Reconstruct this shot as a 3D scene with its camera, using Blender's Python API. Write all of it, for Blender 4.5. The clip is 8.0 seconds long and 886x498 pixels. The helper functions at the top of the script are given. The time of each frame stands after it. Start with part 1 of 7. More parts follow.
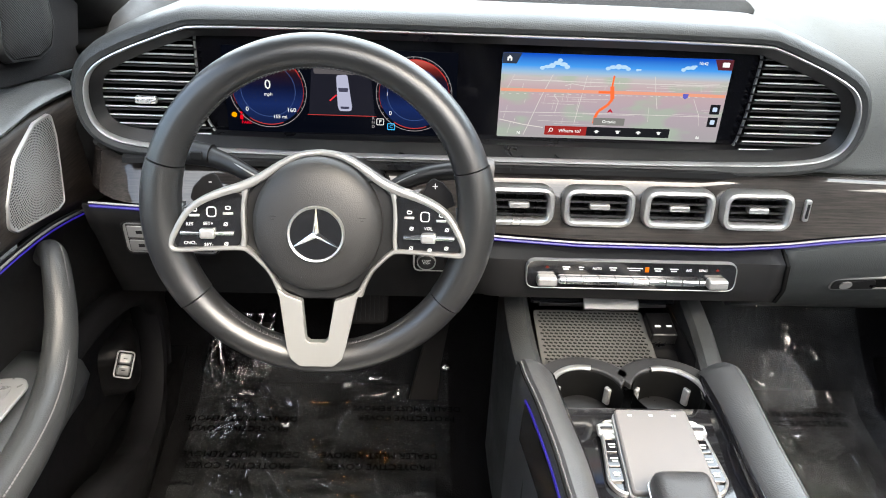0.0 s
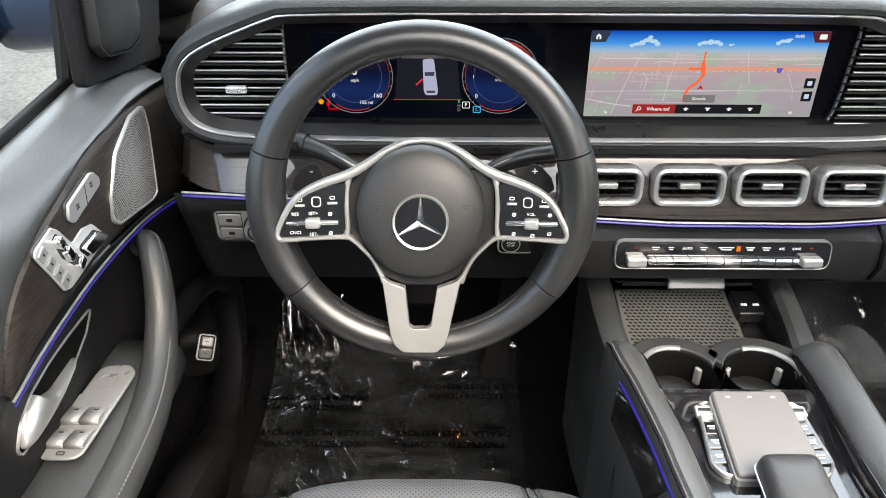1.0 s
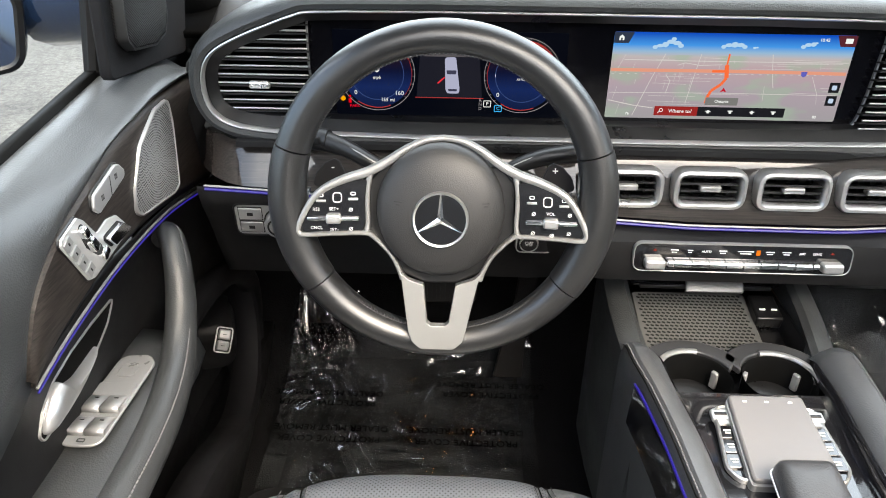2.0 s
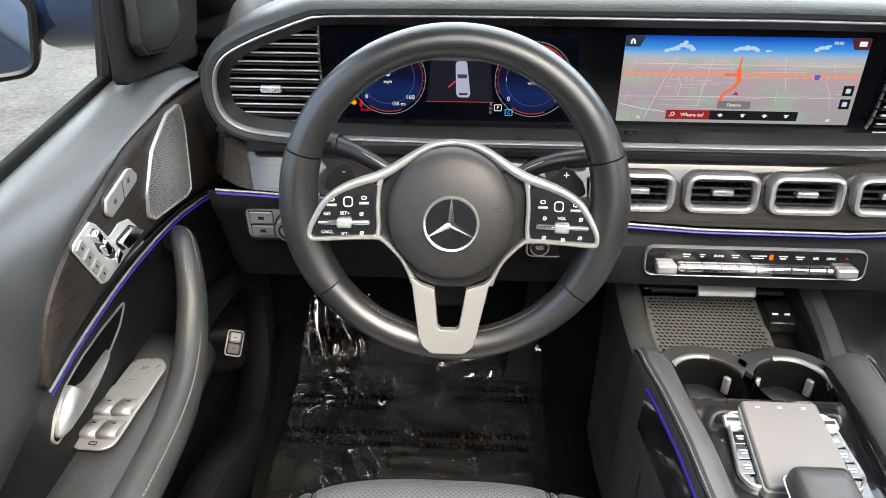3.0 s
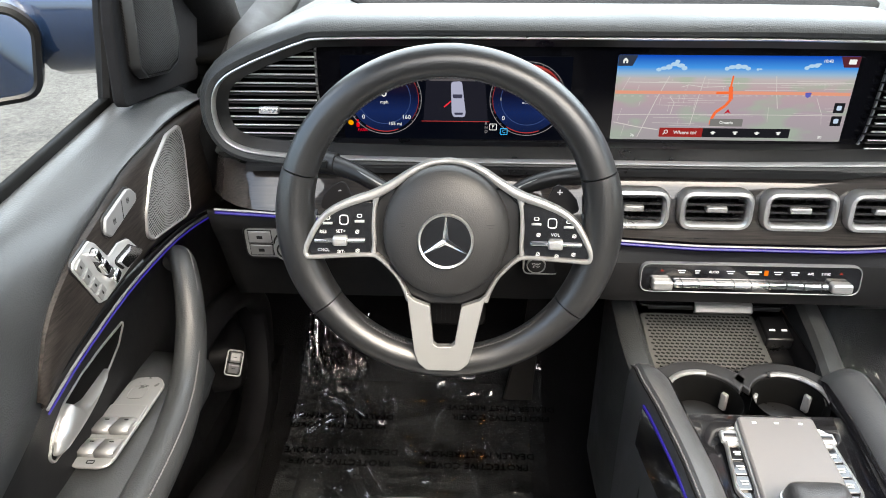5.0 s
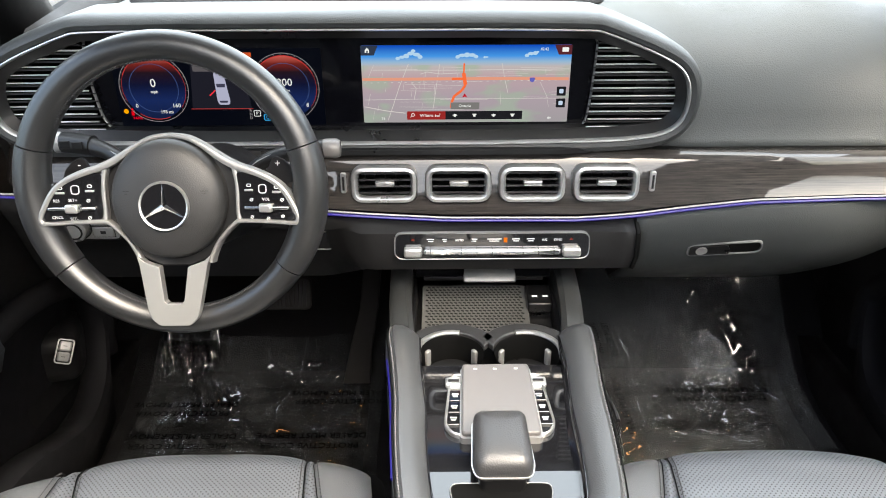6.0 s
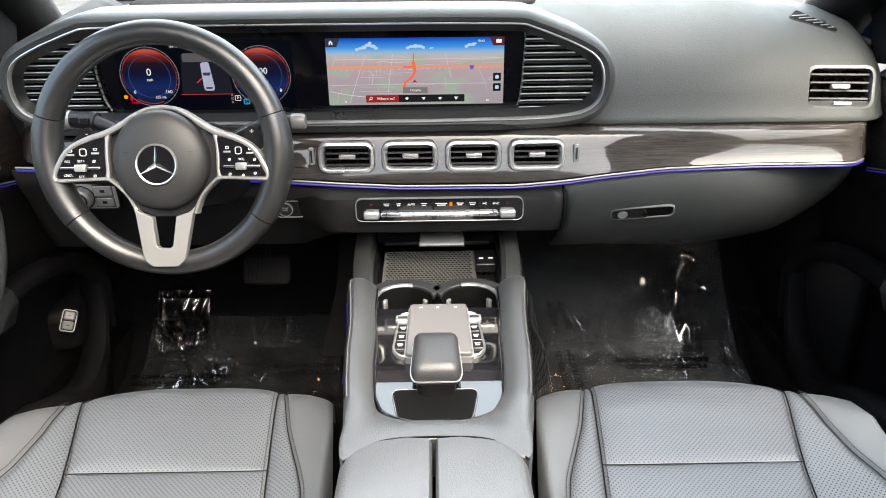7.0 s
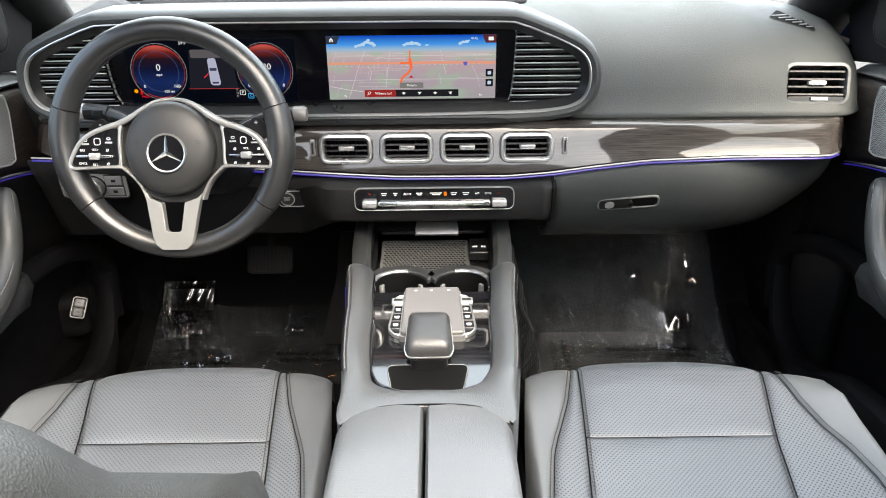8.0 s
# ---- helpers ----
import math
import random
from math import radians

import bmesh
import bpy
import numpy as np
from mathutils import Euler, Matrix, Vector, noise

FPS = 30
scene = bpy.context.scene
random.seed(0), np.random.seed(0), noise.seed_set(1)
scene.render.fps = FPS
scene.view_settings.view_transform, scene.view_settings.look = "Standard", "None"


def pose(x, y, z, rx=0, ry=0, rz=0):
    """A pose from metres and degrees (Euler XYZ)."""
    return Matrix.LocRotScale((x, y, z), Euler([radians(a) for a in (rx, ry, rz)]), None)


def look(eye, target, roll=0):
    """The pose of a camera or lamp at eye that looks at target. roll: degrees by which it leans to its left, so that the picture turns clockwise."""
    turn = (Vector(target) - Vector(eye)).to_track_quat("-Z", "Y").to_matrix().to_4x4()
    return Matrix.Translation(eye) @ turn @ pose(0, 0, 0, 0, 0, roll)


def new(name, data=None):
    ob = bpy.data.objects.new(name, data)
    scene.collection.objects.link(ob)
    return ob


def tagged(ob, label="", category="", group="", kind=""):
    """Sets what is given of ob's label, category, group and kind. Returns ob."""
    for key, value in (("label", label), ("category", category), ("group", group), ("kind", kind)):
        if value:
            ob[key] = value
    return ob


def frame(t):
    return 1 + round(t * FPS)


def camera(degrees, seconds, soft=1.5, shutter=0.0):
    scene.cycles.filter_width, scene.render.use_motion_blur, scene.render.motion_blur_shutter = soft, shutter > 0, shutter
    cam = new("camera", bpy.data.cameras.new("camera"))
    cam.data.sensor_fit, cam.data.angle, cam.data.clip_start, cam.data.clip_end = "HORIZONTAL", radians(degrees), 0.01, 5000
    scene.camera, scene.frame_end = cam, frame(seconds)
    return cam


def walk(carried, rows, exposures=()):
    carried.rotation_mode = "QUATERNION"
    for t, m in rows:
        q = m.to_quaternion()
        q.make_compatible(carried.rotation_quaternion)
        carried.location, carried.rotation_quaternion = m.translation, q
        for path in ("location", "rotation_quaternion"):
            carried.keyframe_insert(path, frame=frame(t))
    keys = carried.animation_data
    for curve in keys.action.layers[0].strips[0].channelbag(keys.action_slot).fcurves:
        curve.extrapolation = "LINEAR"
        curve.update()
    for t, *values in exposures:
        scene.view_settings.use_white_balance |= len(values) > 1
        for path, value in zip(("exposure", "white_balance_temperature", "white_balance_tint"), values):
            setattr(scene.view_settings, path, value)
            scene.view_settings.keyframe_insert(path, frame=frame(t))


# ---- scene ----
cam = camera(63.0, 8.0, soft=1.0)
EXPO = 3.02
PATH = [
    (0, (-0.274, 0.039, 1.09), (-0.191, 1.799, 0.144), 2.6),
    (0.5, (-0.313, 0.054, 1.106), (-0.276, 1.786, 0.105), 1.8),
    (1, (-0.344, 0.046, 1.101), (-0.354, 1.77, 0.087), 0.1),
    (1.5, (-0.348, 0.042, 1.101), (-0.381, 1.763, 0.084), 0.3),
    (3, (-0.349, 0.044, 1.102), (-0.428, 1.769, 0.092), 0.2),
    (3.5, (-0.349, 0.043, 1.101), (-0.442, 1.769, 0.094), 0.0),
    (4, (-0.349, 0.046, 1.1), (-0.457, 1.77, 0.091), 0.0),
    (4.2, (-0.351, 0.045, 1.098), (-0.46, 1.773, 0.097), -0.3),
    (5.3, (-0.323, 0.035, 1.103), (-0.383, 1.794, 0.153), -0.2),
    (5.5, (-0.254, 0.035, 1.099), (-0.279, 1.799, 0.158), 0.1),
    (5.6, (-0.194, 0.026, 1.094), (-0.228, 1.795, 0.162), -0.2),
    (5.7, (-0.163, 0.005, 1.093), (-0.159, 1.775, 0.163), 0.0),
    (5.8, (-0.126, -0.019, 1.082), (-0.106, 1.762, 0.172), -0.1),
    (6, (-0.062, -0.071, 1.084), (-0.05, 1.713, 0.178), -0.2),
    (6.2, (-0.044, -0.123, 1.066), (-0.009, 1.676, 0.193), -0.6),
    (6.5, (-0.01, -0.178, 1.066), (0.008, 1.625, 0.199), -0.5),
    (7, (0.009, -0.268, 1.064), (0.026, 1.547, 0.226), -0.6),
    (7.5, (0.019, -0.316, 1.06), (0.034, 1.503, 0.229), -0.5),
    (8, (0.021, -0.333, 1.065), (0.033, 1.486, 0.233), -0.5),
]
walk(cam, [(t, look(eye, target, roll)) for t, eye, target, roll in PATH], [(0.0, EXPO + 0.22, 6650, 4), (0.8, EXPO + 0.03, 6650, 4), (8.0, EXPO, 6700, 4)])

# ---- light ----
world = bpy.data.worlds.new("overcast_sky")
scene.world = world
world.use_nodes = True
wn = world.node_tree
sky = wn.nodes.new("ShaderNodeTexSky")
sky.sky_type, sky.sun_disc = "NISHITA", False
sky.sun_elevation, sky.sun_rotation = radians(55), radians(150)
sky.dust_density, sky.air_density, sky.ozone_density = 6.0, 1.0, 1.0
wn.links.new(sky.outputs[0], wn.nodes["Background"].inputs[0])
wn.nodes["Background"].inputs[1].default_value = 0.15
sun = new("sun", bpy.data.lights.new("sun", "SUN"))
sun.data.energy, sun.data.angle, sun.data.color = 1.5, radians(115), (0.975, 0.99, 1.0)
sun.matrix_world = look((0.4, 4.0, 6.0), (0, 0, 0))


# ---- building helpers ----
def shade(bm):
    for f in bm.faces:
        f.smooth = True
    return bm


def part(name, bm, material, parent=None, label="", bevel=0.0, solid=0.0, angle=40, seg=2):
    me = bpy.data.meshes.new(name)
    bmesh.ops.recalc_face_normals(bm, faces=bm.faces[:])
    shade(bm)
    bm.to_mesh(me)
    bm.free()
    me.set_sharp_from_angle(angle=radians(angle))
    me.materials.append(material)
    ob = new(name, me)
    if parent:
        ob.parent = parent
    if solid:
        m = ob.modifiers.new("solid", "SOLIDIFY")
        m.thickness, m.offset = solid, -1
    if bevel:
        m = ob.modifiers.new("bevel", "BEVEL")
        m.width, m.segments, m.limit_method, m.angle_limit = bevel, seg, "ANGLE", radians(35)
    if label:
        tagged(ob, label)
    return ob


def face_up(ob):
    """Turns an open sheet's faces to the sky."""
    if sum(p.normal.z for p in ob.data.polygons) < 0:
        ob.data.flip_normals()
    return ob


def thing(name, label, category, x=0.0, y=0.0, z=0.0, group="", kind=""):
    ob = new(name)
    ob.empty_display_size = 0.05
    tagged(ob, label, category, group, kind)
    return ob


def loft(rows, closed=False, caps=False):
    bm = bmesh.new()
    grid = [[bm.verts.new(p) for p in row] for row in rows]
    for a, b in zip(grid, grid[1:]):
        n = len(a)
        for i in range(n if closed else n - 1):
            j = (i + 1) % n
            bm.faces.new((a[i], a[j], b[j], b[i]))
    if caps:
        bm.faces.new(grid[0])
        bm.faces.new(grid[-1][::-1])
    return bm


def moved(bm, m):
    bmesh.ops.transform(bm, matrix=m, verts=bm.verts[:])
    return bm


def box(sx, sy, sz, m=None):
    bm = bmesh.new()
    bmesh.ops.create_cube(bm, size=1, matrix=Matrix.Diagonal((sx, sy, sz, 1)))
    return moved(bm, m) if m else bm


def join(*bms):
    out = bms[0]
    for bm in bms[1:]:
        me = bpy.data.meshes.new("t")
        bm.to_mesh(me)
        bm.free()
        out.from_mesh(me)
        bpy.data.meshes.remove(me)
    return out


def rounded(pts, r, n=5):
    """A polygon with rounded corners; r is one radius or one for each corner."""
    out = []
    k = len(pts)
    rs = r if isinstance(r, (list, tuple)) else [r] * k
    for i in range(k):
        p, a, b = Vector(pts[i]), Vector(pts[i - 1]), Vector(pts[(i + 1) % k])
        u, v = (a - p), (b - p)
        ang = u.angle(v)
        d = min(rs[i] / max(math.tan(ang / 2), 1e-3), u.length * 0.49, v.length * 0.49)
        s, e = p + u.normalized() * d, p + v.normalized() * d
        for j in range(n + 1):
            t = j / n
            out.append(tuple((1 - t) ** 2 * s + 2 * t * (1 - t) * p + t * t * e))
    return out


def rect(w, h, r, cx=0.0, cy=0.0, n=5):
    return rounded([(cx - w / 2, cy - h / 2), (cx + w / 2, cy - h / 2), (cx + w / 2, cy + h / 2), (cx - w / 2, cy + h / 2)], r, n)


def circle(r, n=32, cx=0.0, cy=0.0):
    return [(cx + r * math.cos(2 * math.pi * i / n), cy + r * math.sin(2 * math.pi * i / n)) for i in range(n)]


def prism(outline, h, m=None, z0=0.0):
    """An outline in the local xy plane, raised by h along local z."""
    bm = bmesh.new()
    lo = [bm.verts.new((x, y, z0)) for x, y in outline]
    hi = [bm.verts.new((x, y, z0 + h)) for x, y in outline]
    n = len(lo)
    for i in range(n):
        j = (i + 1) % n
        bm.faces.new((lo[i], lo[j], hi[j], hi[i]))
    bm.faces.new(hi)
    bm.faces.new(lo[::-1])
    return moved(bm, m) if m else bm


def border(outline, profile, m=None):
    """A frame along a closed outline; profile: closed list of (outward, up)."""
    n = len(outline)
    rows = []
    area = sum(outline[i][0] * outline[(i + 1) % n][1] - outline[(i + 1) % n][0] * outline[i][1] for i in range(n))
    sgn = 1 if area > 0 else -1
    for i in range(n):
        p, a, b = Vector(outline[i]), Vector(outline[i - 1]), Vector(outline[(i + 1) % n])
        d1, d2 = (p - a).normalized(), (b - p).normalized()
        d = d1 + d2
        d = d.normalized() if d.length > 1e-6 else d1
        nn = Vector((d.y, -d.x)) * sgn
        k = 1 / max(0.5, math.sqrt(max(0.0, (1 + d1.dot(d2)) / 2)))
        rows.append([(p.x + nn.x * o * k, p.y + nn.y * o * k, h) for o, h in profile])
    rows.append(rows[0])
    bm = loft(rows, closed=True)
    bmesh.ops.remove_doubles(bm, verts=bm.verts[:], dist=1e-6)
    return moved(bm, m) if m else bm


def tube(pts, r, closed=False, seg=8, flat=1.0):
    """A round bar along points; r: one radius or one for each point."""
    pts = [Vector(p) for p in pts]
    n = len(pts)
    rs = r if isinstance(r, (list, tuple)) else [r] * n
    rows, up = [], None
    for i, p in enumerate(pts):
        if closed:
            d = pts[(i + 1) % n] - pts[i - 1]
        else:
            d = pts[min(i + 1, n - 1)] - pts[max(i - 1, 0)]
        d.normalize()
        if up is None:
            up = d.orthogonal().normalized() if abs(d.z) > 0.9 else Vector((0, 0, 1))
        up = (up - d * up.dot(d)).normalized()
        side = d.cross(up)
        rows.append([tuple(p + side * math.cos(2 * math.pi * k / seg) * rs[i] + up * math.sin(2 * math.pi * k / seg) * rs[i] * flat) for k in range(seg)])
    if closed:
        rows.append(rows[0])
    bm = loft(rows, closed=True, caps=not closed)
    if closed:
        bmesh.ops.remove_doubles(bm, verts=bm.verts[:], dist=1e-6)
    return bm


def smooth_path(pts, n=6):
    """A Catmull-Rom curve through points."""
    p = [Vector(q) for q in pts]
    p = [2 * p[0] - p[1]] + p + [2 * p[-1] - p[-2]]
    out = []
    for i in range(1, len(p) - 2):
        for k in range(n):
            t = k / n
            a, b, c, d = p[i - 1], p[i], p[i + 1], p[i + 2]
            out.append(tuple(0.5 * ((2 * b) + (c - a) * t + (2 * a - 5 * b + 4 * c - d) * t * t + (3 * b - a - 3 * c + d) * t ** 3)))
    out.append(tuple(p[-2]))
    return out


def lerp(xs, ys, x):
    return float(np.interp(x, xs, ys))


def letters(name, text, size, m, material, parent, align="CENTER", depth=0.0002, label=""):
    cu = bpy.data.curves.new(name, "FONT")
    cu.body, cu.size, cu.align_x, cu.align_y, cu.extrude = text, size, align, "CENTER", depth
    cu.resolution_u = 2
    ob = bpy.data.objects.new(name, cu)
    scene.collection.objects.link(ob)
    dg = bpy.context.evaluated_depsgraph_get()
    me = bpy.data.meshes.new_from_object(ob.evaluated_get(dg))
    bpy.data.objects.remove(ob)
    bpy.data.curves.remove(cu)
    me.transform(m)
    me.materials.clear()
    me.materials.append(material)
    out = new(name, me)
    out.parent = parent
    if label:
        tagged(out, label)
    return out


def cut(ob, *tools):
    """Cuts holes through a part."""
    tmp = []
    for bm in tools:
        bmesh.ops.recalc_face_normals(bm, faces=bm.faces[:])
        me = bpy.data.meshes.new("tool")
        bm.to_mesh(me)
        bm.free()
        t = new("tool", me)
        tmp.append(t)
        m = ob.modifiers.new("cut", "BOOLEAN")
        m.operation, m.object, m.solver = "DIFFERENCE", t, "EXACT"
    me = bpy.data.meshes.new_from_object(ob.evaluated_get(bpy.context.evaluated_depsgraph_get()))
    ob.modifiers.clear()
    ob.data = me
    for t in tmp:
        bpy.data.objects.remove(t)
    return ob


# ---- materials ----
LIT = 0.5 ** EXPO          # screen brightness against the exposure
def mat(name, color, rough=0.5, metal=0.0, coat=0.0, spec=0.5, emit=None, power=1.0):
    m = bpy.data.materials.new(name)
    m.use_nodes = True
    b = m.node_tree.nodes["Principled BSDF"]
    b.inputs["Base Color"].default_value = (*color, 1)
    b.inputs["Roughness"].default_value = rough
    b.inputs["Metallic"].default_value = metal
    b.inputs["Coat Weight"].default_value = coat
    b.inputs["Coat Roughness"].default_value = 0.03
    b.inputs["Specular IOR Level"].default_value = spec
    if emit:
        b.inputs["Emission Color"].default_value = (*emit, 1)
        b.inputs["Emission Strength"].default_value = power
    return m


def node(m, kind, **values):
    n = m.node_tree.nodes.new(kind)
    for k, v in values.items():
        n.inputs[k.replace("_", " ")].default_value = v
    return n


def link(m, a, b):
    m.node_tree.links.new(a, b)


def bsdf(m):
    return m.node_tree.nodes["Principled BSDF"]


def coords(m, scale=(1, 1, 1)):
    c = node(m, "ShaderNodeTexCoord")
    k = node(m, "ShaderNodeMapping")
    k.inputs["Scale"].default_value = scale
    link(m, c.outputs["Object"], k.inputs["Vector"])
    return k.outputs["Vector"]


def grain(m, scale=900.0, strength=0.25, dist=0.0004, wear=0.12, wear_scale=9.0, kind="voronoi", rough_swing=0.12):
    """Fine relief, and slow changes of tone and gloss."""
    v = coords(m)
    if kind == "voronoi":
        t = node(m, "ShaderNodeTexVoronoi", Scale=scale)
        h = t.outputs["Distance"]
    else:
        t = node(m, "ShaderNodeTexNoise", Scale=scale, Detail=4.0)
        h = t.outputs["Fac"]
    link(m, v, t.inputs["Vector"])
    bump = node(m, "ShaderNodeBump", Strength=strength, Distance=dist)
    link(m, h, bump.inputs["Height"])
    link(m, bump.outputs[0], bsdf(m).inputs["Normal"])
    slow = node(m, "ShaderNodeTexNoise", Scale=wear_scale, Detail=5.0, Roughness=0.65)
    link(m, v, slow.inputs["Vector"])
    base = tuple(bsdf(m).inputs["Base Color"].default_value)[:3]
    ramp = node(m, "ShaderNodeMapRange", From_Min=0.3, From_Max=0.7, To_Min=1 - wear, To_Max=1 + wear)
    link(m, slow.outputs["Fac"], ramp.inputs["Value"])
    mul = node(m, "ShaderNodeVectorMath")
    mul.operation = "SCALE"
    mul.inputs[0].default_value = base
    link(m, ramp.outputs[0], mul.inputs["Scale"])
    link(m, mul.outputs[0], bsdf(m).inputs["Base Color"])
    r = bsdf(m).inputs["Roughness"].default_value
    rr = node(m, "ShaderNodeMapRange", From_Min=0.3, From_Max=0.7, To_Min=max(0.02, r - rough_swing), To_Max=min(1, r + rough_swing))
    link(m, slow.outputs["Fac"], rr.inputs["Value"])
    link(m, rr.outputs[0], bsdf(m).inputs["Roughness"])
    return m


leather = grain(mat("black_leather", (0.028, 0.0295, 0.030), 0.44, spec=0.4), 560, 0.6, 0.0006)
seat_leather = grain(mat("seat_leather", (0.067, 0.070, 0.075), 0.40, spec=0.95), 620, 0.55, 0.0005, 0.07, rough_swing=0.06)
console_leather = grain(mat("console_leather", (0.0415, 0.043, 0.0455), 0.38, spec=1.0), 560, 0.55, 0.0006, 0.07, rough_swing=0.06)
mesh_cloth = grain(mat("black_speaker_mesh", (0.012, 0.012, 0.0125), 0.9, spec=0.04), 900, 0.5, 0.0005)
palm_leather = grain(mat("palm_rest_leather", (0.028, 0.028, 0.0295), 0.36, spec=0.6), 560, 0.4, 0.0005, 0.06)
vent_grey = grain(mat("grey_vent_trim", (0.13, 0.132, 0.133), 0.45, 0.2, spec=0.3), 900, 0.05, 0.0002, 0.04)
door_leather = grain(mat("door_leather", (0.030, 0.0315, 0.0330), 0.42, spec=0.62), 520, 0.40, 0.0005)
dash_soft = grain(mat("dash_soft_skin", (0.035, 0.038, 0.038), 0.6, spec=0.32), 520, 0.5, 0.0005)
glove_skin = grain(mat("glovebox_skin", (0.0255, 0.0285, 0.0295), 0.6, spec=0.3), 520, 0.45, 0.0005)
wheel_leather = grain(mat("wheel_leather", (0.0095, 0.0097, 0.0102), 0.36, spec=0.80), 700, 0.25, 0.0004, 0.08, 22.0, rough_swing=0.025)
dark_plastic = grain(mat("dark_plastic", (0.006, 0.006, 0.0065), 0.58, spec=0.24), 900, 0.25, 0.0004)
# Near-black, so gaps and recesses have their shade in the colour; seals too.
black_deep = grain(mat("near_black", (0.002, 0.002, 0.002), 0.7, spec=0.08), 700, 0.2, 0.0004)
satin_black = grain(mat("satin_black_plastic", (0.006, 0.006, 0.0065), 0.36, spec=0.4), 900, 0.1, 0.0003)
chrome_satin = grain(mat("bright_satin_metal", (0.80, 0.80, 0.79), 0.28, 0.75), 400, 0.04, 0.0002, 0.03, rough_swing=0.04)
piano = grain(mat("piano_black", (0.006, 0.006, 0.007), 0.08, coat=1.0), 60, 0.02, 0.0003, rough_swing=0.04)
silver = grain(mat("satin_silver", (0.54, 0.54, 0.535), 0.32, 0.85), 400, 0.04, 0.0002, 0.04, rough_swing=0.05)
silver_paint = grain(mat("silver_painted_trim", (0.23, 0.23, 0.23), 0.42, 0.5), 900, 0.05, 0.0002, 0.03, rough_swing=0.05)
screen_glass = mat("screen_glass", (0.002, 0.002, 0.003), 0.12, spec=0.18)
chrome = grain(mat("chrome", (0.9, 0.9, 0.9), 0.1, 1.0), 200, 0.02, 0.0002, 0.03, rough_swing=0.04)
grey_button = grain(mat("silver_grey_button", (0.30, 0.30, 0.30), 0.38, 0.5), 900, 0.06, 0.0002, 0.05)
pad_grey = grain(mat("touchpad_grey", (0.10, 0.095, 0.095), 0.4), 900, 0.08, 0.0002, 0.05)
airbag_skin = grain(mat("airbag_cover_skin", (0.014, 0.014, 0.0145), 0.50), 900, 0.35, 0.0004)
pedal_rubber = grain(mat("pedal_rubber", (0.010, 0.009, 0.0085), 0.65, spec=0.2), 500, 0.3, 0.0004)
door_black = grain(mat("door_black_plastic", (0.005, 0.005, 0.006), 0.7, spec=0.15), 700, 0.3, 0.0004)
rubber = grain(mat("rubber_mat_grey", (0.075, 0.075, 0.072), 0.6), 500, 0.3, 0.0004)
carpet = grain(mat("black_carpet", (0.006, 0.006, 0.0065), 0.95, spec=0.05), 350, 0.9, 0.002, 0.3, kind="noise")
stitch_grey = mat("grey_thread", (0.13, 0.13, 0.137), 0.8, spec=0.2)
seat_thread = mat("dark_grey_thread", (0.05, 0.051, 0.054), 0.8, spec=0.2)
speaker_metal = grain(mat("speaker_silver", (0.43, 0.435, 0.435), 0.4, 0.4), 500, 0.05, 0.0002, 0.04)
film_print = mat("black_film_print", (0.001, 0.001, 0.001), 0.9, spec=0.0)
# print with a faint glow added to lift it
white_mark = mat("white_print_glow", (0.75, 0.75, 0.75), 0.5, emit=(0.8, 0.8, 0.8), power=0.15 * LIT)
navy_paint = grain(mat("navy_car_paint", (0.012, 0.025, 0.06), 0.15, 0.3, coat=1.0), 300, 0.02, 0.0002)
roof_cloth = grain(mat("roof_lining_cloth", (0.27, 0.275, 0.28), 0.9), 600, 0.5, 0.0006, kind="noise")
blue_glow = mat("blue_ambient_light", (0.01, 0.008, 0.06), 0.4, emit=(0.018, 0.008, 0.27), power=LIT)
mirror_glass = mat("mirror_glass", (0.42, 0.46, 0.5), 0.02, 1.0)
concrete = mat("pale_worn_concrete", (0.04, 0.039, 0.036), 0.9)


def speckle(m):
    """Exposed gravel and stains over worn concrete."""
    v = coords(m, (1.0, 1.0, 1.0))
    n = node(m, "ShaderNodeTexNoise", Scale=24.0, Detail=10.0, Roughness=0.85)
    w = node(m, "ShaderNodeTexNoise", Scale=3.0, Detail=4.0)
    link(m, v, n.inputs["Vector"])
    link(m, v, w.inputs["Vector"])
    mix = node(m, "ShaderNodeMath")
    mix.operation = "MULTIPLY_ADD"
    link(m, w.outputs["Fac"], mix.inputs[0])
    mix.inputs[1].default_value = 0.35
    link(m, n.outputs["Fac"], mix.inputs[2])
    r = node(m, "ShaderNodeValToRGB")
    el = r.color_ramp.elements
    el[0].position, el[0].color = 0.56, (0.013, 0.0125, 0.0115, 1)
    el[1].position, el[1].color = 0.80, (0.062, 0.061, 0.056, 1)
    link(m, mix.outputs[0], r.inputs[0])
    link(m, r.outputs[0], bsdf(m).inputs["Base Color"])
    b = node(m, "ShaderNodeBump", Strength=0.5, Distance=0.01)
    link(m, n.outputs["Fac"], b.inputs["Height"])
    link(m, b.outputs[0], bsdf(m).inputs["Normal"])


speckle(concrete)


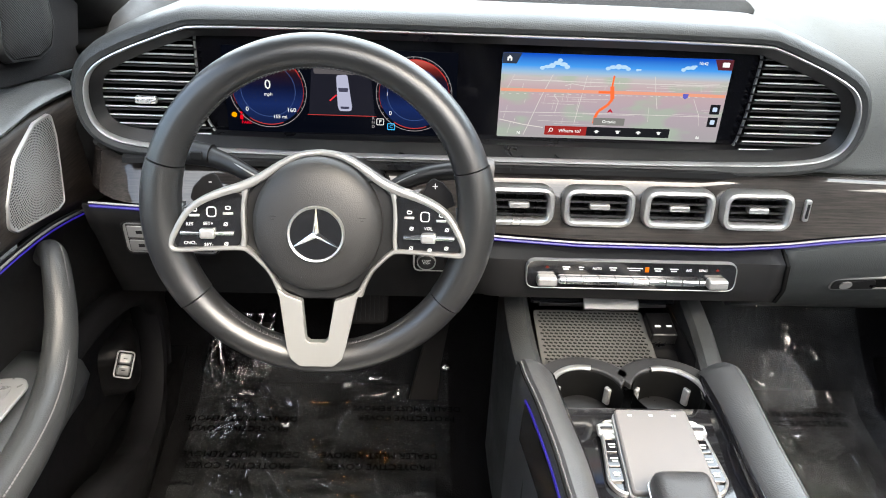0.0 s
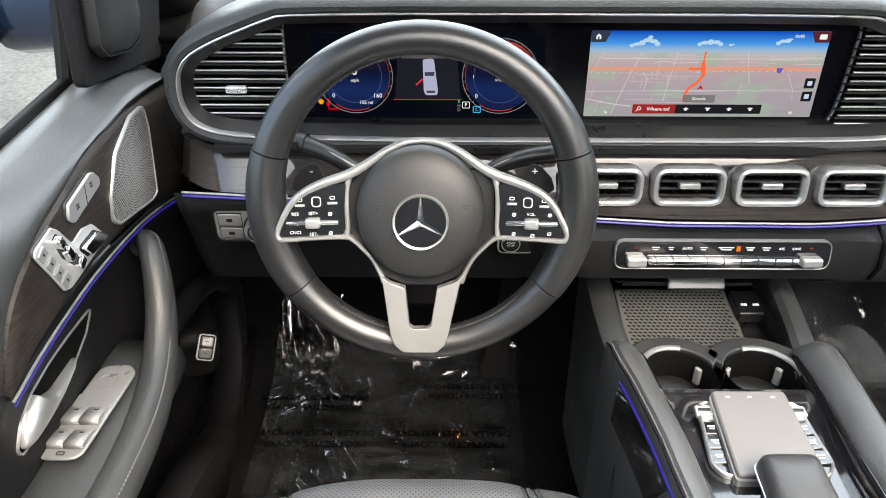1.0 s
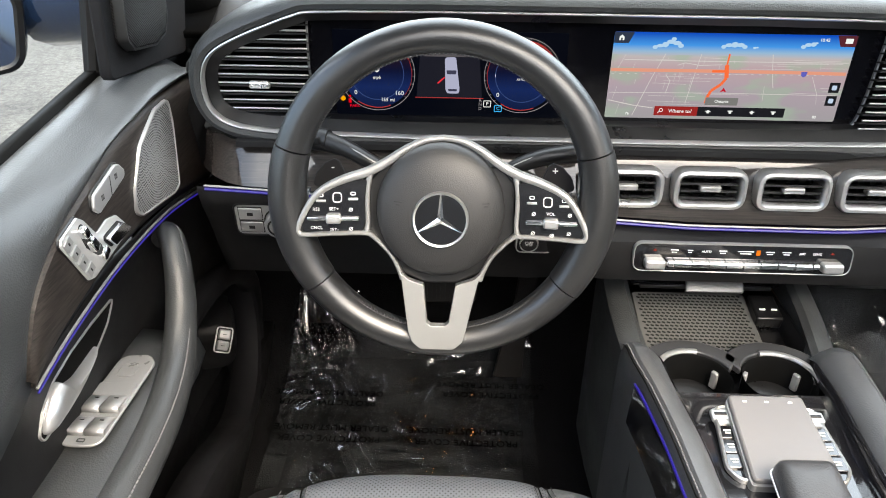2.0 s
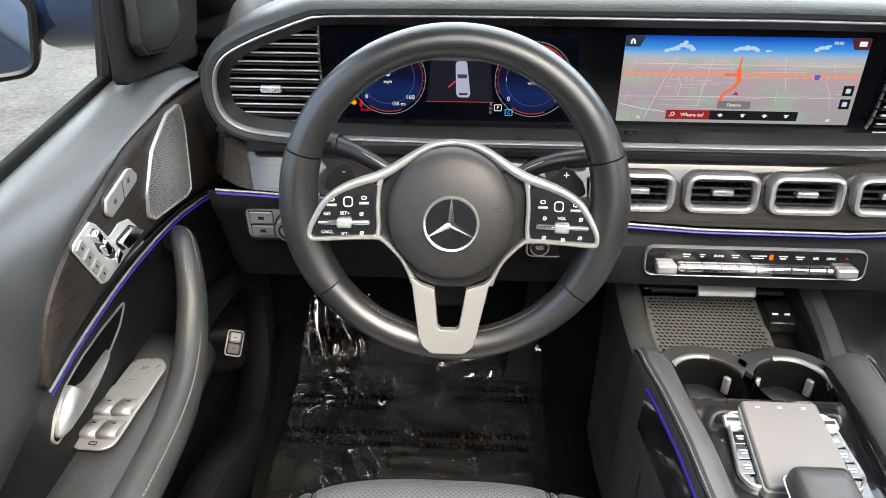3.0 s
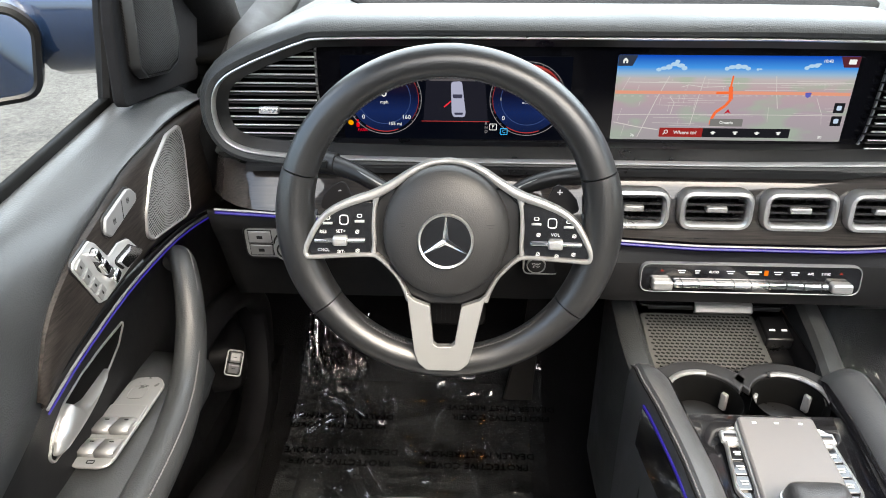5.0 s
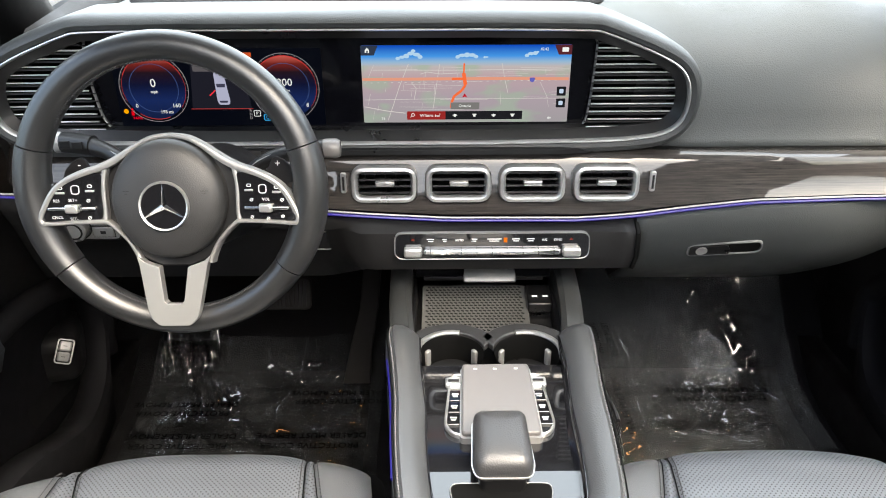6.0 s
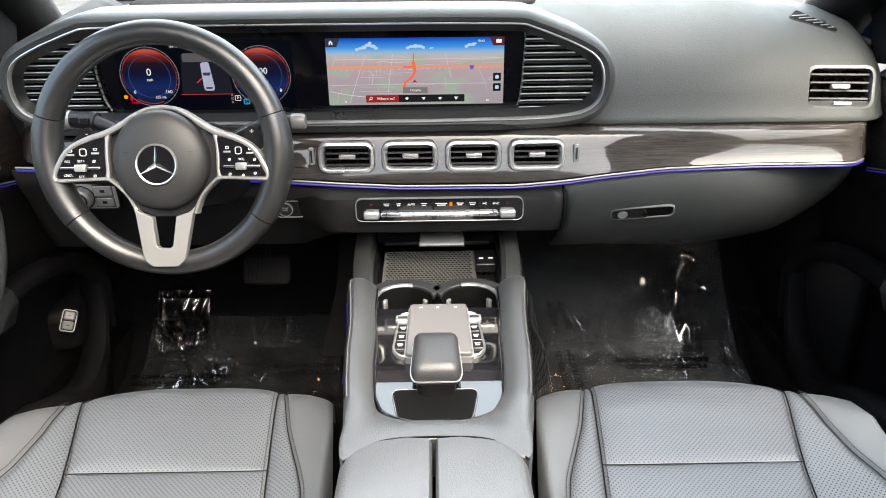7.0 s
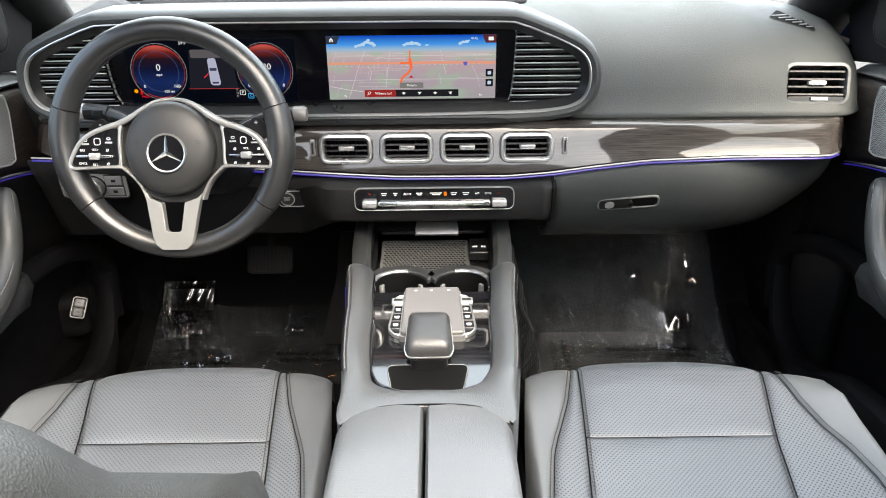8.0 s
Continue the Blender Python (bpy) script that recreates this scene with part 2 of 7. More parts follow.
def wood_material():
    m = mat("dark_open_pore_wood", (0.05, 0.04, 0.034), 0.55, coat=1.0, spec=0.15)
    v = coords(m, (2.0, 70.0, 70.0))
    n = node(m, "ShaderNodeTexNoise", Scale=6.0, Detail=8.0, Roughness=0.7)
    link(m, v, n.inputs["Vector"])
    r = node(m, "ShaderNodeValToRGB")
    r.color_ramp.elements[0].position, r.color_ramp.elements[1].position = 0.32, 0.72
    r.color_ramp.elements[0].color, r.color_ramp.elements[1].color = (0.0025, 0.002, 0.0018, 1), (0.043, 0.036, 0.032, 1)
    link(m, n.outputs["Fac"], r.inputs[0])
    link(m, r.outputs[0], bsdf(m).inputs["Base Color"])
    b = node(m, "ShaderNodeBump", Strength=0.15, Distance=0.0004)
    link(m, n.outputs["Fac"], b.inputs["Height"])
    link(m, b.outputs[0], bsdf(m).inputs["Normal"])
    return m


def wood_along_y():
    m = wood_material()
    m.name = "dark_door_wood"
    bsdf(m).inputs["Coat Weight"].default_value = 0.0
    bsdf(m).inputs["Specular IOR Level"].default_value = 0.25
    bsdf(m).inputs["Roughness"].default_value = 0.5
    for n in m.node_tree.nodes:
        if n.bl_idname == "ShaderNodeMapping":
            n.inputs["Scale"].default_value = (60.0, 4.0, 60.0)
    return m


def perforated():
    """Seat leather with rows of small punched holes, 4 mm apart."""
    m = grain(mat("perforated_leather", (0.067, 0.073, 0.085), 0.42, spec=0.95), 560, 0.45, 0.0005, 0.05, rough_swing=0.05)
    c = node(m, "ShaderNodeTexCoord")
    k = node(m, "ShaderNodeMapping")
    k.inputs["Rotation"].default_value = (0, 0, radians(45))
    k.inputs["Scale"].default_value = (210, 210, 0)
    link(m, c.outputs["Object"], k.inputs["Vector"])
    f = node(m, "ShaderNodeVectorMath")
    f.operation = "FRACTION"
    link(m, k.outputs[0], f.inputs[0])
    d = node(m, "ShaderNodeVectorMath")
    d.operation = "DISTANCE"
    d.inputs[1].default_value = (0.5, 0.5, 0.0)
    link(m, f.outputs[0], d.inputs[0])
    hole = node(m, "ShaderNodeMath")
    hole.operation = "LESS_THAN"
    hole.inputs[1].default_value = 0.21
    link(m, d.outputs["Value"], hole.inputs[0])
    mix = node(m, "ShaderNodeMix")
    mix.data_type = "RGBA"
    b = bsdf(m)
    old = b.inputs["Base Color"].links[0].from_socket
    link(m, hole.outputs[0], mix.inputs["Factor"])
    link(m, old, mix.inputs[6])
    mix.inputs[7].default_value = (0.008, 0.008, 0.008, 1)
    link(m, mix.outputs[2], b.inputs["Base Color"])
    oldr = b.inputs["Roughness"].links[0].from_socket
    mr = node(m, "ShaderNodeMix")
    link(m, hole.outputs[0], mr.inputs["Factor"])
    link(m, oldr, mr.inputs[2])
    mr.inputs[3].default_value = 0.9
    link(m, mr.outputs[0], b.inputs["Roughness"])
    return m


def film(name, haze, ior=1.6, relief=0.2, creases=14.0, sharp=0.10, pull=(1, 1, 1)):
    """Clear wrinkled protective film: mostly see-through, with sharp glints and a diffuse haze that also stands in for
    sheen.
    """
    m = bpy.data.materials.new(name)
    m.use_nodes = True
    t = m.node_tree
    t.nodes.remove(bsdf(m))
    v = coords(m, pull)
    n = node(m, "ShaderNodeTexNoise", Scale=7.0, Detail=2.0, Distortion=1.4)
    link(m, v, n.inputs["Vector"])
    w = node(m, "ShaderNodeTexNoise", Scale=creases, Detail=2.0, Distortion=0.9)
    w.noise_type = "RIDGED_MULTIFRACTAL"
    link(m, v, w.inputs["Vector"])
    s = node(m, "ShaderNodeMath")
    s.operation = "MULTIPLY_ADD"
    s.inputs[1].default_value = sharp
    link(m, w.outputs["Fac"], s.inputs[0])
    link(m, n.outputs["Fac"], s.inputs[2])
    bump = node(m, "ShaderNodeBump", Strength=relief, Distance=0.03)
    link(m, s.outputs[0], bump.inputs["Height"])
    fr = node(m, "ShaderNodeFresnel", IOR=ior)
    link(m, bump.outputs[0], fr.inputs["Normal"])
    gl = node(m, "ShaderNodeBsdfGlossy", Roughness=0.035)
    gl.inputs["Color"].default_value = (0.95, 0.95, 0.95, 1)
    link(m, bump.outputs[0], gl.inputs["Normal"])
    tr = node(m, "ShaderNodeBsdfTransparent")
    df = node(m, "ShaderNodeBsdfDiffuse")
    df.inputs["Color"].default_value = (0.62, 0.66, 0.70, 1)
    hz = node(m, "ShaderNodeMapRange", From_Min=0.3, From_Max=0.75, To_Min=haze * 0.4, To_Max=haze * 2.2)
    link(m, n.outputs["Fac"], hz.inputs["Value"])
    milk = node(m, "ShaderNodeMixShader")
    link(m, hz.outputs[0], milk.inputs[0])
    link(m, tr.outputs[0], milk.inputs[1])
    link(m, df.outputs[0], milk.inputs[2])
    mix = node(m, "ShaderNodeMixShader")
    link(m, fr.outputs[0], mix.inputs[0])
    link(m, milk.outputs[0], mix.inputs[1])
    link(m, gl.outputs[0], mix.inputs[2])
    link(m, mix.outputs[0], t.nodes["Material Output"].inputs["Surface"])
    return m


def clear_glass():
    m = mat("clear_glass", (0.74, 0.78, 0.77), 0.0)
    bsdf(m).inputs["Transmission Weight"].default_value = 1.0
    bsdf(m).inputs["IOR"].default_value = 1.02
    return m


def glow(name, color, power=1.0):
    return mat(name, (0.0, 0.0, 0.0), 0.3, spec=0.06, emit=color, power=power * LIT)


wood = wood_material()
door_wood = wood_along_y()
perf = perforated()
plastic_film = film("clear_plastic_film", 0.018, 1.8, 0.40, 11.0, 0.16)
crumpled_film = film("crumpled_plastic_film", 0.003, 2.6, 0.05, 9.0, 0.05, (1.3, 0.2, 0.2))
# more haze here puts the passenger side's brighter sheen into the colour
sheen_film = film("sheen_haze_film", 0.034, 1.7, 0.10, 8.0, 0.14, (1.0, 0.7, 0.7))
sheen_patch_film = film("pale_sheen_film", 0.085, 1.12, 0.02, 9.0, 0.03)
glass = clear_glass()
privacy_glass = mat("dark_privacy_glass", (0.12, 0.13, 0.13), 0.02)
bsdf(privacy_glass).inputs["Transmission Weight"].default_value = 1.0
bsdf(privacy_glass).inputs["IOR"].default_value = 1.1
def ribbed_mesh():
    """Woven black grille with fine slanting ribs, 4 mm apart."""
    m = mat("ribbed_grille", (0.01, 0.01, 0.011), 0.7, spec=0.15)
    v = coords(m)
    w = node(m, "ShaderNodeTexWave", Scale=150.0, Distortion=0.4, Detail=1.0)
    w.bands_direction = "DIAGONAL"
    link(m, v, w.inputs["Vector"])
    r = node(m, "ShaderNodeValToRGB")
    r.color_ramp.elements[0].color, r.color_ramp.elements[1].color = (0.002, 0.002, 0.002, 1), (0.018, 0.018, 0.019, 1)
    link(m, w.outputs["Fac"], r.inputs[0])
    link(m, r.outputs[0], bsdf(m).inputs["Base Color"])
    b = node(m, "ShaderNodeBump", Strength=0.6, Distance=0.001)
    link(m, w.outputs["Fac"], b.inputs["Height"])
    link(m, b.outputs[0], bsdf(m).inputs["Normal"])
    return m


tweeter_cloth = ribbed_mesh()
tweeter_mesh = grain(mat("tweeter_mesh", (0.007, 0.007, 0.008), 0.85, spec=0.12), 900, 0.4, 0.0005)


def facing(x, y, z, tilt=0.0, yaw=0.0):
    """A pose for what faces the driver: local x to the right, local y up, local z towards the seats."""
    return pose(x, y, z, 90 - tilt, 0, yaw)


# ---- setting: ground, cabin floor, roof, body ----
ground = part("ground", loft([[(-400, -400, -0.5), (400, -400, -0.5)], [(-400, 400, -0.5), (400, 400, -0.5)]]), concrete)
tagged(ground, "pale worn concrete ground outside the car", "ground", kind="structure")

rows = []
for y, z in ((-1.9, 0.0), (-0.4, 0.0), (0.6, 0.0), (1.16, 0.0), (1.26, 0.02), (1.36, 0.09), (1.62, 0.36), (1.70, 0.60)):
    rows.append([(x, y, z + (0.12 * max(0, 1 - abs(x - 0.01) / 0.2) if y < 1.5 else 0)) for x in np.linspace(-0.90, 0.92, 29)])
floor = part("floor", loft(rows), carpet, solid=0.02)
tagged(floor, "black carpeted car floor rising to the footwell wall", "floor", kind="structure")


def roof():
    """Unseen roof lining; its sunroof opening over the front and middle rows is sized to let light in."""
    rows_ = [[(x, y, 1.30 - 0.06 * ((x - 0.01) / 0.6) ** 2 - 0.03 * max(0, y - 0.3)) for x in np.linspace(-0.68, 0.70, 15)] for y in np.linspace(-2.0, 0.84, 12)]
    ob = part("ceiling", loft(rows_), roof_cloth, solid=0.04)
    # opening added to brighten seats and footwells
    cut(ob, prism(rect(1.0, 1.25, 0.12, 0.01, -0.22, 6), 0.4, pose(0, 0, 1.1)))
    return tagged(ob, "unseen light cloth roof lining, opened as a sunroof to let light in", "ceiling", kind="structure")


roof()


def pillars():
    body = thing("car_body", "dark car body shell with pillars and sills", "car body", kind="structure")
    for s in (-1, 1):
        cx = 0.01
        a = smooth_path([(cx + s * 0.83, 1.34, 0.80), (cx + s * 0.785, 1.12, 0.98), (cx + s * 0.72, 0.88, 1.19), (cx + s * 0.68, 0.76, 1.28)], 4)
        part("pillar", tube(a, 0.062, seg=14, flat=1.1), dark_plastic, body)
        # unseen middle pillar, widened forward to keep sky off the key pad
        part("pillar", loft([[(cx + s * 0.80, 0.24, 0.78), (cx + s * 0.80, -0.30, 0.78)], [(cx + s * 0.66, 0.20, 1.28), (cx + s * 0.66, -0.34, 1.28)]]), dark_plastic, body, solid=0.04)
        part("pillar", loft([[(cx + s * 0.80, -1.35, 0.80), (cx + s * 0.80, -1.9, 0.80)], [(cx + s * 0.66, -1.55, 1.26), (cx + s * 0.66, -2.0, 1.26)]]), dark_plastic, body, solid=0.04)
        part("sill", loft([[(cx + s * 0.83, -1.95, -0.3), (cx + s * 0.83, 1.75, -0.3)], [(cx + s * 0.83, -1.95, 0.12), (cx + s * 0.83, 1.75, 0.12)]]), dark_plastic, body, solid=0.05)
        part("rear_side", loft([[(cx + s * 0.83, -1.95, 0.1), (cx + s * 0.83, -0.25, 0.1)], [(cx + s * 0.80, -1.95, 0.82), (cx + s * 0.80, -0.25, 0.82)]]), dark_plastic, body, solid=0.05)
        part("flank", loft([[(cx + s * d, y, z) for d, z in ((0.80, 0.80), (0.90, 0.79), (0.95, 0.60), (0.96, 0.3), (0.90, -0.05))] for y in np.linspace(-2.0, -0.235, 6)]), navy_paint, body, "dark navy painted rear flank", solid=0.01)
        privacy = part("rear_window", loft([[(cx + s * 0.80, -1.45, 0.80), (cx + s * 0.80, -0.28, 0.80)], [(cx + s * 0.665, -1.6, 1.27), (cx + s * 0.665, -0.32, 1.27)]]), privacy_glass, body, "dark tinted rear side glass", solid=0.004)
        privacy.visible_shadow = False
        part("pillar_foot", loft([[(cx + s * (0.70 + 0.012 * k), y, lerp([0.98, 1.06, 1.34], [0.80, 0.865, 0.90], y) + 0.02 * (1 - k)) for k in (0, 1, 3, 6, 9)] for y in np.linspace(0.985, 1.36, 10)]), dark_plastic, body, "black trim at the foot of the pillar", solid=0.05)
        part("footwell_side", loft([[(cx + s * 0.87, 1.0, 0.0), (cx + s * 0.87, 1.75, 0.0)], [(cx + s * 0.87, 1.0, 0.76), (cx + s * 0.87, 1.75, 0.76)]]), dark_plastic, body, solid=0.03)
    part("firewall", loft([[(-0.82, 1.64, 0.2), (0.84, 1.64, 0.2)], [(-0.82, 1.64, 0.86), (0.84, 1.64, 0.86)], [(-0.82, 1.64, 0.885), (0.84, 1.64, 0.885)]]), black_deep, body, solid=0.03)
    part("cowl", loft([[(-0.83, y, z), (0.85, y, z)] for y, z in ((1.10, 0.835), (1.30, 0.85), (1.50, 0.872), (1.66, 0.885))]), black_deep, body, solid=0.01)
    part("tailgate", loft([[(-0.80, -1.98, 0.0), (0.83, -1.98, 0.0)], [(-0.80, -1.98, 0.85), (0.83, -1.98, 0.85)], [(-0.70, -1.96, 1.27), (0.72, -1.96, 1.27)]]), dark_plastic, body, solid=0.03)
    bonnet = [[(x, y, z - 0.05 * ((x - 0.01) / 0.8) ** 2) for x in np.linspace(-0.85, 0.87, 15)] for y, z in ((1.72, 0.86), (2.0, 0.88), (2.4, 0.85), (2.7, 0.76), (2.78, 0.4))]
    part("bonnet", loft(bonnet), navy_paint, body, "dark navy painted bonnet", solid=0.01)
    shield = [[(0.01 + t * (0.66 - 0.0 * k) * (1.06 if k == 0 else 1), 1.63 - 0.85 * k, 0.88 + 0.40 * k - 0.02 * t * t) for t in np.linspace(-1, 1, 9)] for k in (0.0, 0.33, 0.66, 1.0)]
    pane = part("windscreen", loft(shield), glass, body, "clear windscreen glass")
    pane.visible_shadow = False


pillars()


# ---- dashboard ----
dash = thing("dashboard", "black leather-grained dashboard with wide twin screens and dark wood trim", "dashboard")
HX, HZ = -0.195, 0.832          # middle of the screen surround
HALF = [(0.20, 0.0795), (0.330, 0.0775), (0.358, 0.0730), (0.392, 0.0607), (0.425, 0.0475), (0.456, 0.0315), (0.4715, 0.0150), (0.4780, -0.006), (0.4775, -0.030), (0.4700, -0.0490), (0.454, -0.0615), (0.425, -0.0690), (0.365, -0.0735), (0.20, -0.0765)]
half_line = [(q[0], q[1]) for q in smooth_path([(x, z, 0) for x, z in HALF], 3)]
surround = [(-x, z) for x, z in half_line[::-1]] + half_line
surround = surround[::-1]


def dash_profile(x):
    drop = 0.0
    if x < -0.50:
        drop = 0.085 * ((-0.50 - x) / 0.2) ** 1.3
    if x > 0.55:
        drop = 0.035 * ((x - 0.55) / 0.22) ** 1.5
    back = 0.0 if x < 0.735 else 0.06 * ((x - 0.735) / 0.07) ** 2
    k = min(1.0, max(0.0, (x - 0.12) / 0.19))
    k = k * k * (3 - 2 * k)
    drv = [(1.63, 0.895), (1.36, 0.925), (1.2, 0.935), (1.08, 0.934), (1.0, 0.928), (0.965, 0.926), (0.945, 0.922), (0.940, 0.912), (0.99, 0.90), (0.99, 0.82), (0.99, 0.76), (0.97, 0.742)]
    pas = [(1.63, 0.895), (1.36, 0.925), (1.2, 0.928), (1.1, 0.915), (1.04, 0.893), (1.0, 0.868), (0.972, 0.838), (0.955, 0.81), (0.946, 0.785), (0.941, 0.765), (0.934, 0.750), (0.928, 0.741)]
    out = []
    for (ya, za), (yb, zb) in zip(drv, pas):
        y, z = ya + (yb - ya) * k, za + (zb - za) * k
        out.append((x, y + back * (1 if y < 1.2 else 0.3), z - drop * max(0.0, min(1.0, (z - 0.74) / 0.15))))
    return out


upper = part("upper_body", loft([dash_profile(x) for x in np.linspace(-0.705, 0.805, 84)]), dash_soft, dash, "black grained soft upper dashboard", solid=0.006)
VENT_R = facing(0.700, 0.957, 0.791, 17, -5)
cut(upper, prism(rect(0.112, 0.070, 0.016, n=6), 0.08, VENT_R @ pose(0, 0, -0.04)))

# speaker mesh let into the top
def dash_z(x, y):
    p = dash_profile(x)[:7][::-1]
    return lerp([q[1] for q in p], [q[2] for q in p], y)


def on_dash(x, y, dx, dy, up=0.0):
    """A pose on the dashboard's top, local x along (dx, dy), local z off the surface."""
    e = 0.02
    n = Vector(((dash_z(x - e, y) - dash_z(x + e, y)) / (2 * e), (dash_z(x, y - e) - dash_z(x, y + e)) / (2 * e), 1)).normalized()
    a = Vector((dx, dy, 0))
    a = (a - n * a.dot(n)).normalized()
    b = n.cross(a)
    o = Vector((x, y, dash_z(x, y))) + n * up
    return Matrix(((a.x, b.x, n.x, o.x), (a.y, b.y, n.y, o.y), (a.z, b.z, n.z, o.z), (0, 0, 0, 1)))


mesh_rows = []
for y in np.linspace(0.956, 1.20, 18):
    lo, hi = lerp([0.956, 0.962, 0.98, 1.05, 1.2], [-0.435, -0.462, -0.480, -0.517, -0.53], y), lerp([0.956, 0.962, 0.98, 1.05, 1.2], [0.085, 0.110, 0.135, 0.186, 0.21], y)
    mesh_rows.append([(x, y, dash_z(x, y) + 0.0022) for x in np.linspace(lo, hi, 30)])
part("centre_speaker_grille", loft(mesh_rows), mesh_cloth, dash, "fine mesh speaker cover", solid=0.003)

F = facing(HX, 0.905, HZ)
part("hood", border(surround, [(0.0, -0.10), (0.0, -0.004), (0.003, 0.001), (0.009, 0.003), (0.015, 0.0), (0.020, -0.010), (0.022, -0.03), (0.022, -0.10)], F), leather, dash, "padded leather screen surround")
part("hood_chrome_line", border(surround, [(-0.0018, -0.012), (0.0014, -0.006), (0.0014, 0.003), (0.0, 0.0038), (-0.0018, 0.001)], F), silver, dash, "slim silver line round the screens")
inner = border(surround, [(-0.002, -0.09), (-0.002, -0.006), (-0.014, -0.018), (-0.016, -0.09)], F)
part("hood_inner_lip", inner, satin_black, dash)
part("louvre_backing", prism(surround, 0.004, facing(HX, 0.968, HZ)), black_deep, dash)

PANEL = rounded([(-0.350, 0.069), (0.354, 0.069), (0.350, -0.02), (0.3435, -0.072), (-0.331, -0.072), (-0.346, -0.045), (-0.352, 0.0)], [0.016, 0.020, 0.2, 0.03, 0.03, 0.05, 0.2], 5)
screen_panel = part("screen_panel", prism(PANEL, 0.02, facing(HX, 0.962, HZ)), screen_glass, dash, "glossy black twin-screen glass panel")
part("panel_rim", border(PANEL, [(-0.0012, -0.02), (-0.0012, 0.004), (0.0004, 0.005), (0.0012, 0.004), (0.0015, -0.02)], facing(HX, 0.942, HZ)), silver_paint, screen_panel, "thin silver rim")


def edge_x(z):
    """Half width of the surround at a height above its middle."""
    side_ = [p for p in half_line if p[0] > 0.34][::-1]
    return lerp([p[1] for p in side_], [p[0] for p in side_], z)


def louvres(s):
    for i in range(11):
        z = -0.0560 + 0.0110 * i
        a = (lerp([-0.072, -0.045, 0.0, 0.069], [0.331, 0.346, 0.352, 0.350], z) if s < 0 else lerp([-0.072, -0.02, 0.069], [0.3435, 0.350, 0.354], z)) - 0.002
        b = edge_x(z) - 0.013
        w = b - a
        m = facing(HX + s * (a + b) / 2, 0.939, HZ + z)
        slat = part("louvre", box(w, 0.0020, 0.028, m @ pose(0, 0, 0, -14)), dark_plastic, dash)
        part("louvre_edge", box(w, 0.0021, 0.003, m @ pose(0, -0.0034, 0.0145)), silver, slat, "bright slat edge", bevel=0.0006)


louvres(-1)
louvres(1)
part("louvre_tab", box(0.026, 0.009, 0.008, facing(-0.606, 0.918, 0.8165)), chrome_satin, dash, bevel=0.002)

# lower lip below the screens, and the wood band
# right of the screens the lip is a dark strip for the shadow gap
part("lower_lip", loft([[(x, y + 0.047 * min(1.0, max(0.0, (x - 0.12) / 0.17)), z) for y, z in ((0.95, 0.757), (0.915, 0.755), (0.898, 0.748), (0.897, 0.741), (0.93, 0.735), (0.97, 0.733))] for x in np.linspace(-0.64, 0.70, 40)]), satin_black, dash)

AMB = ([-0.70, -0.62, -0.5, -0.23, -0.15, -0.05, 0.145, 0.224, 0.29, 0.39, 0.54, 0.76], [0.690, 0.686, 0.678, 0.660, 0.654, 0.648, 0.647, 0.653, 0.662, 0.673, 0.678, 0.678])


def wood_profile(x):
    b = lerp(*AMB, x) + 0.003
    t = 0.738
    back = 0.0 if x < 0.70 else 0.10 * ((x - 0.70) / 0.08) ** 2
    back += 0.0 if x > -0.63 else 0.05 * ((-0.63 - x) / 0.07) ** 2
    # leans back at its top by the driver, at its foot by the passenger
    f = min(1.0, max(0.0, (x - 0.22) / 0.22))
    ks = (1.02, 1.0, 0.93, 0.8, 0.6, 0.4, 0.2, 0.05, -0.02)
    near = (0.935, 0.918, 0.9125, 0.9070, 0.9005, 0.8940, 0.8875, 0.8835, 0.888)
    far = (0.93, 0.908, 0.899, 0.896, 0.8945, 0.892, 0.887, 0.882, 0.888)
    return [(x, ya + (yb - ya) * f + back, b + (t - b) * k) for ya, yb, k in zip(near, far, ks)]


xs = [x for x in np.linspace(-0.70, 0.775, 70)]
band = part("wood_trim", loft([wood_profile(x) for x in xs]), wood, dash, "dark glossy open-pore wood band", solid=0.006)
cut(band, *[prism(rect(0.087, 0.046, 0.016, n=6), 0.06, facing(-0.139 + 0.1055 * i, 0.891, 0.700, 6) @ pose(0, 0, -0.03)) for i in range(4)])
line = [(x, 0.883 + (0.0 if x < 0.70 else 0.10 * ((x - 0.70) / 0.08) ** 2), lerp(*AMB, x)) for x in np.linspace(-0.685, 0.738, 60)]
part("chrome_line", tube([(x, y - 0.001, z + 0.0028) for x, y, z in line], 0.0017, seg=6), silver_paint, dash, "thin silver line under the wood")
part("ambient_light_strip", tube([(x, y, z - 0.0022) for x, y, z in line if x > -0.24 or x < -0.56], 0.0019, seg=6), blue_glow, dash, "glowing violet-blue light strip")


def low_profile(x):
    """Lower dashboard: driver's knee panel, centre stack and behind the glovebox."""
    b = lerp(*AMB, x) - 0.006
    back = 0.0 if x < 0.70 else 0.10 * ((x - 0.70) / 0.08) ** 2
    kn = lerp([-0.24, -0.17], [1.0, 0.0], x)
    cen = [(0.895, b), (0.878, b - 0.01), (0.866, 0.632), (0.860, 0.600), (0.868, 0.578), (0.905, 0.560), (1.0, 0.545), (1.2, 0.54)]
    kne = [(0.897, b), (0.905, b - 0.03), (0.918, 0.63), (0.93, 0.60), (0.945, 0.56), (0.965, 0.515), (1.02, 0.49), (1.25, 0.50)]
    return [(x, ya + (yb - ya) * kn + back, za + (zb - za) * kn) for (ya, za), (yb, zb) in zip(cen, kne)]


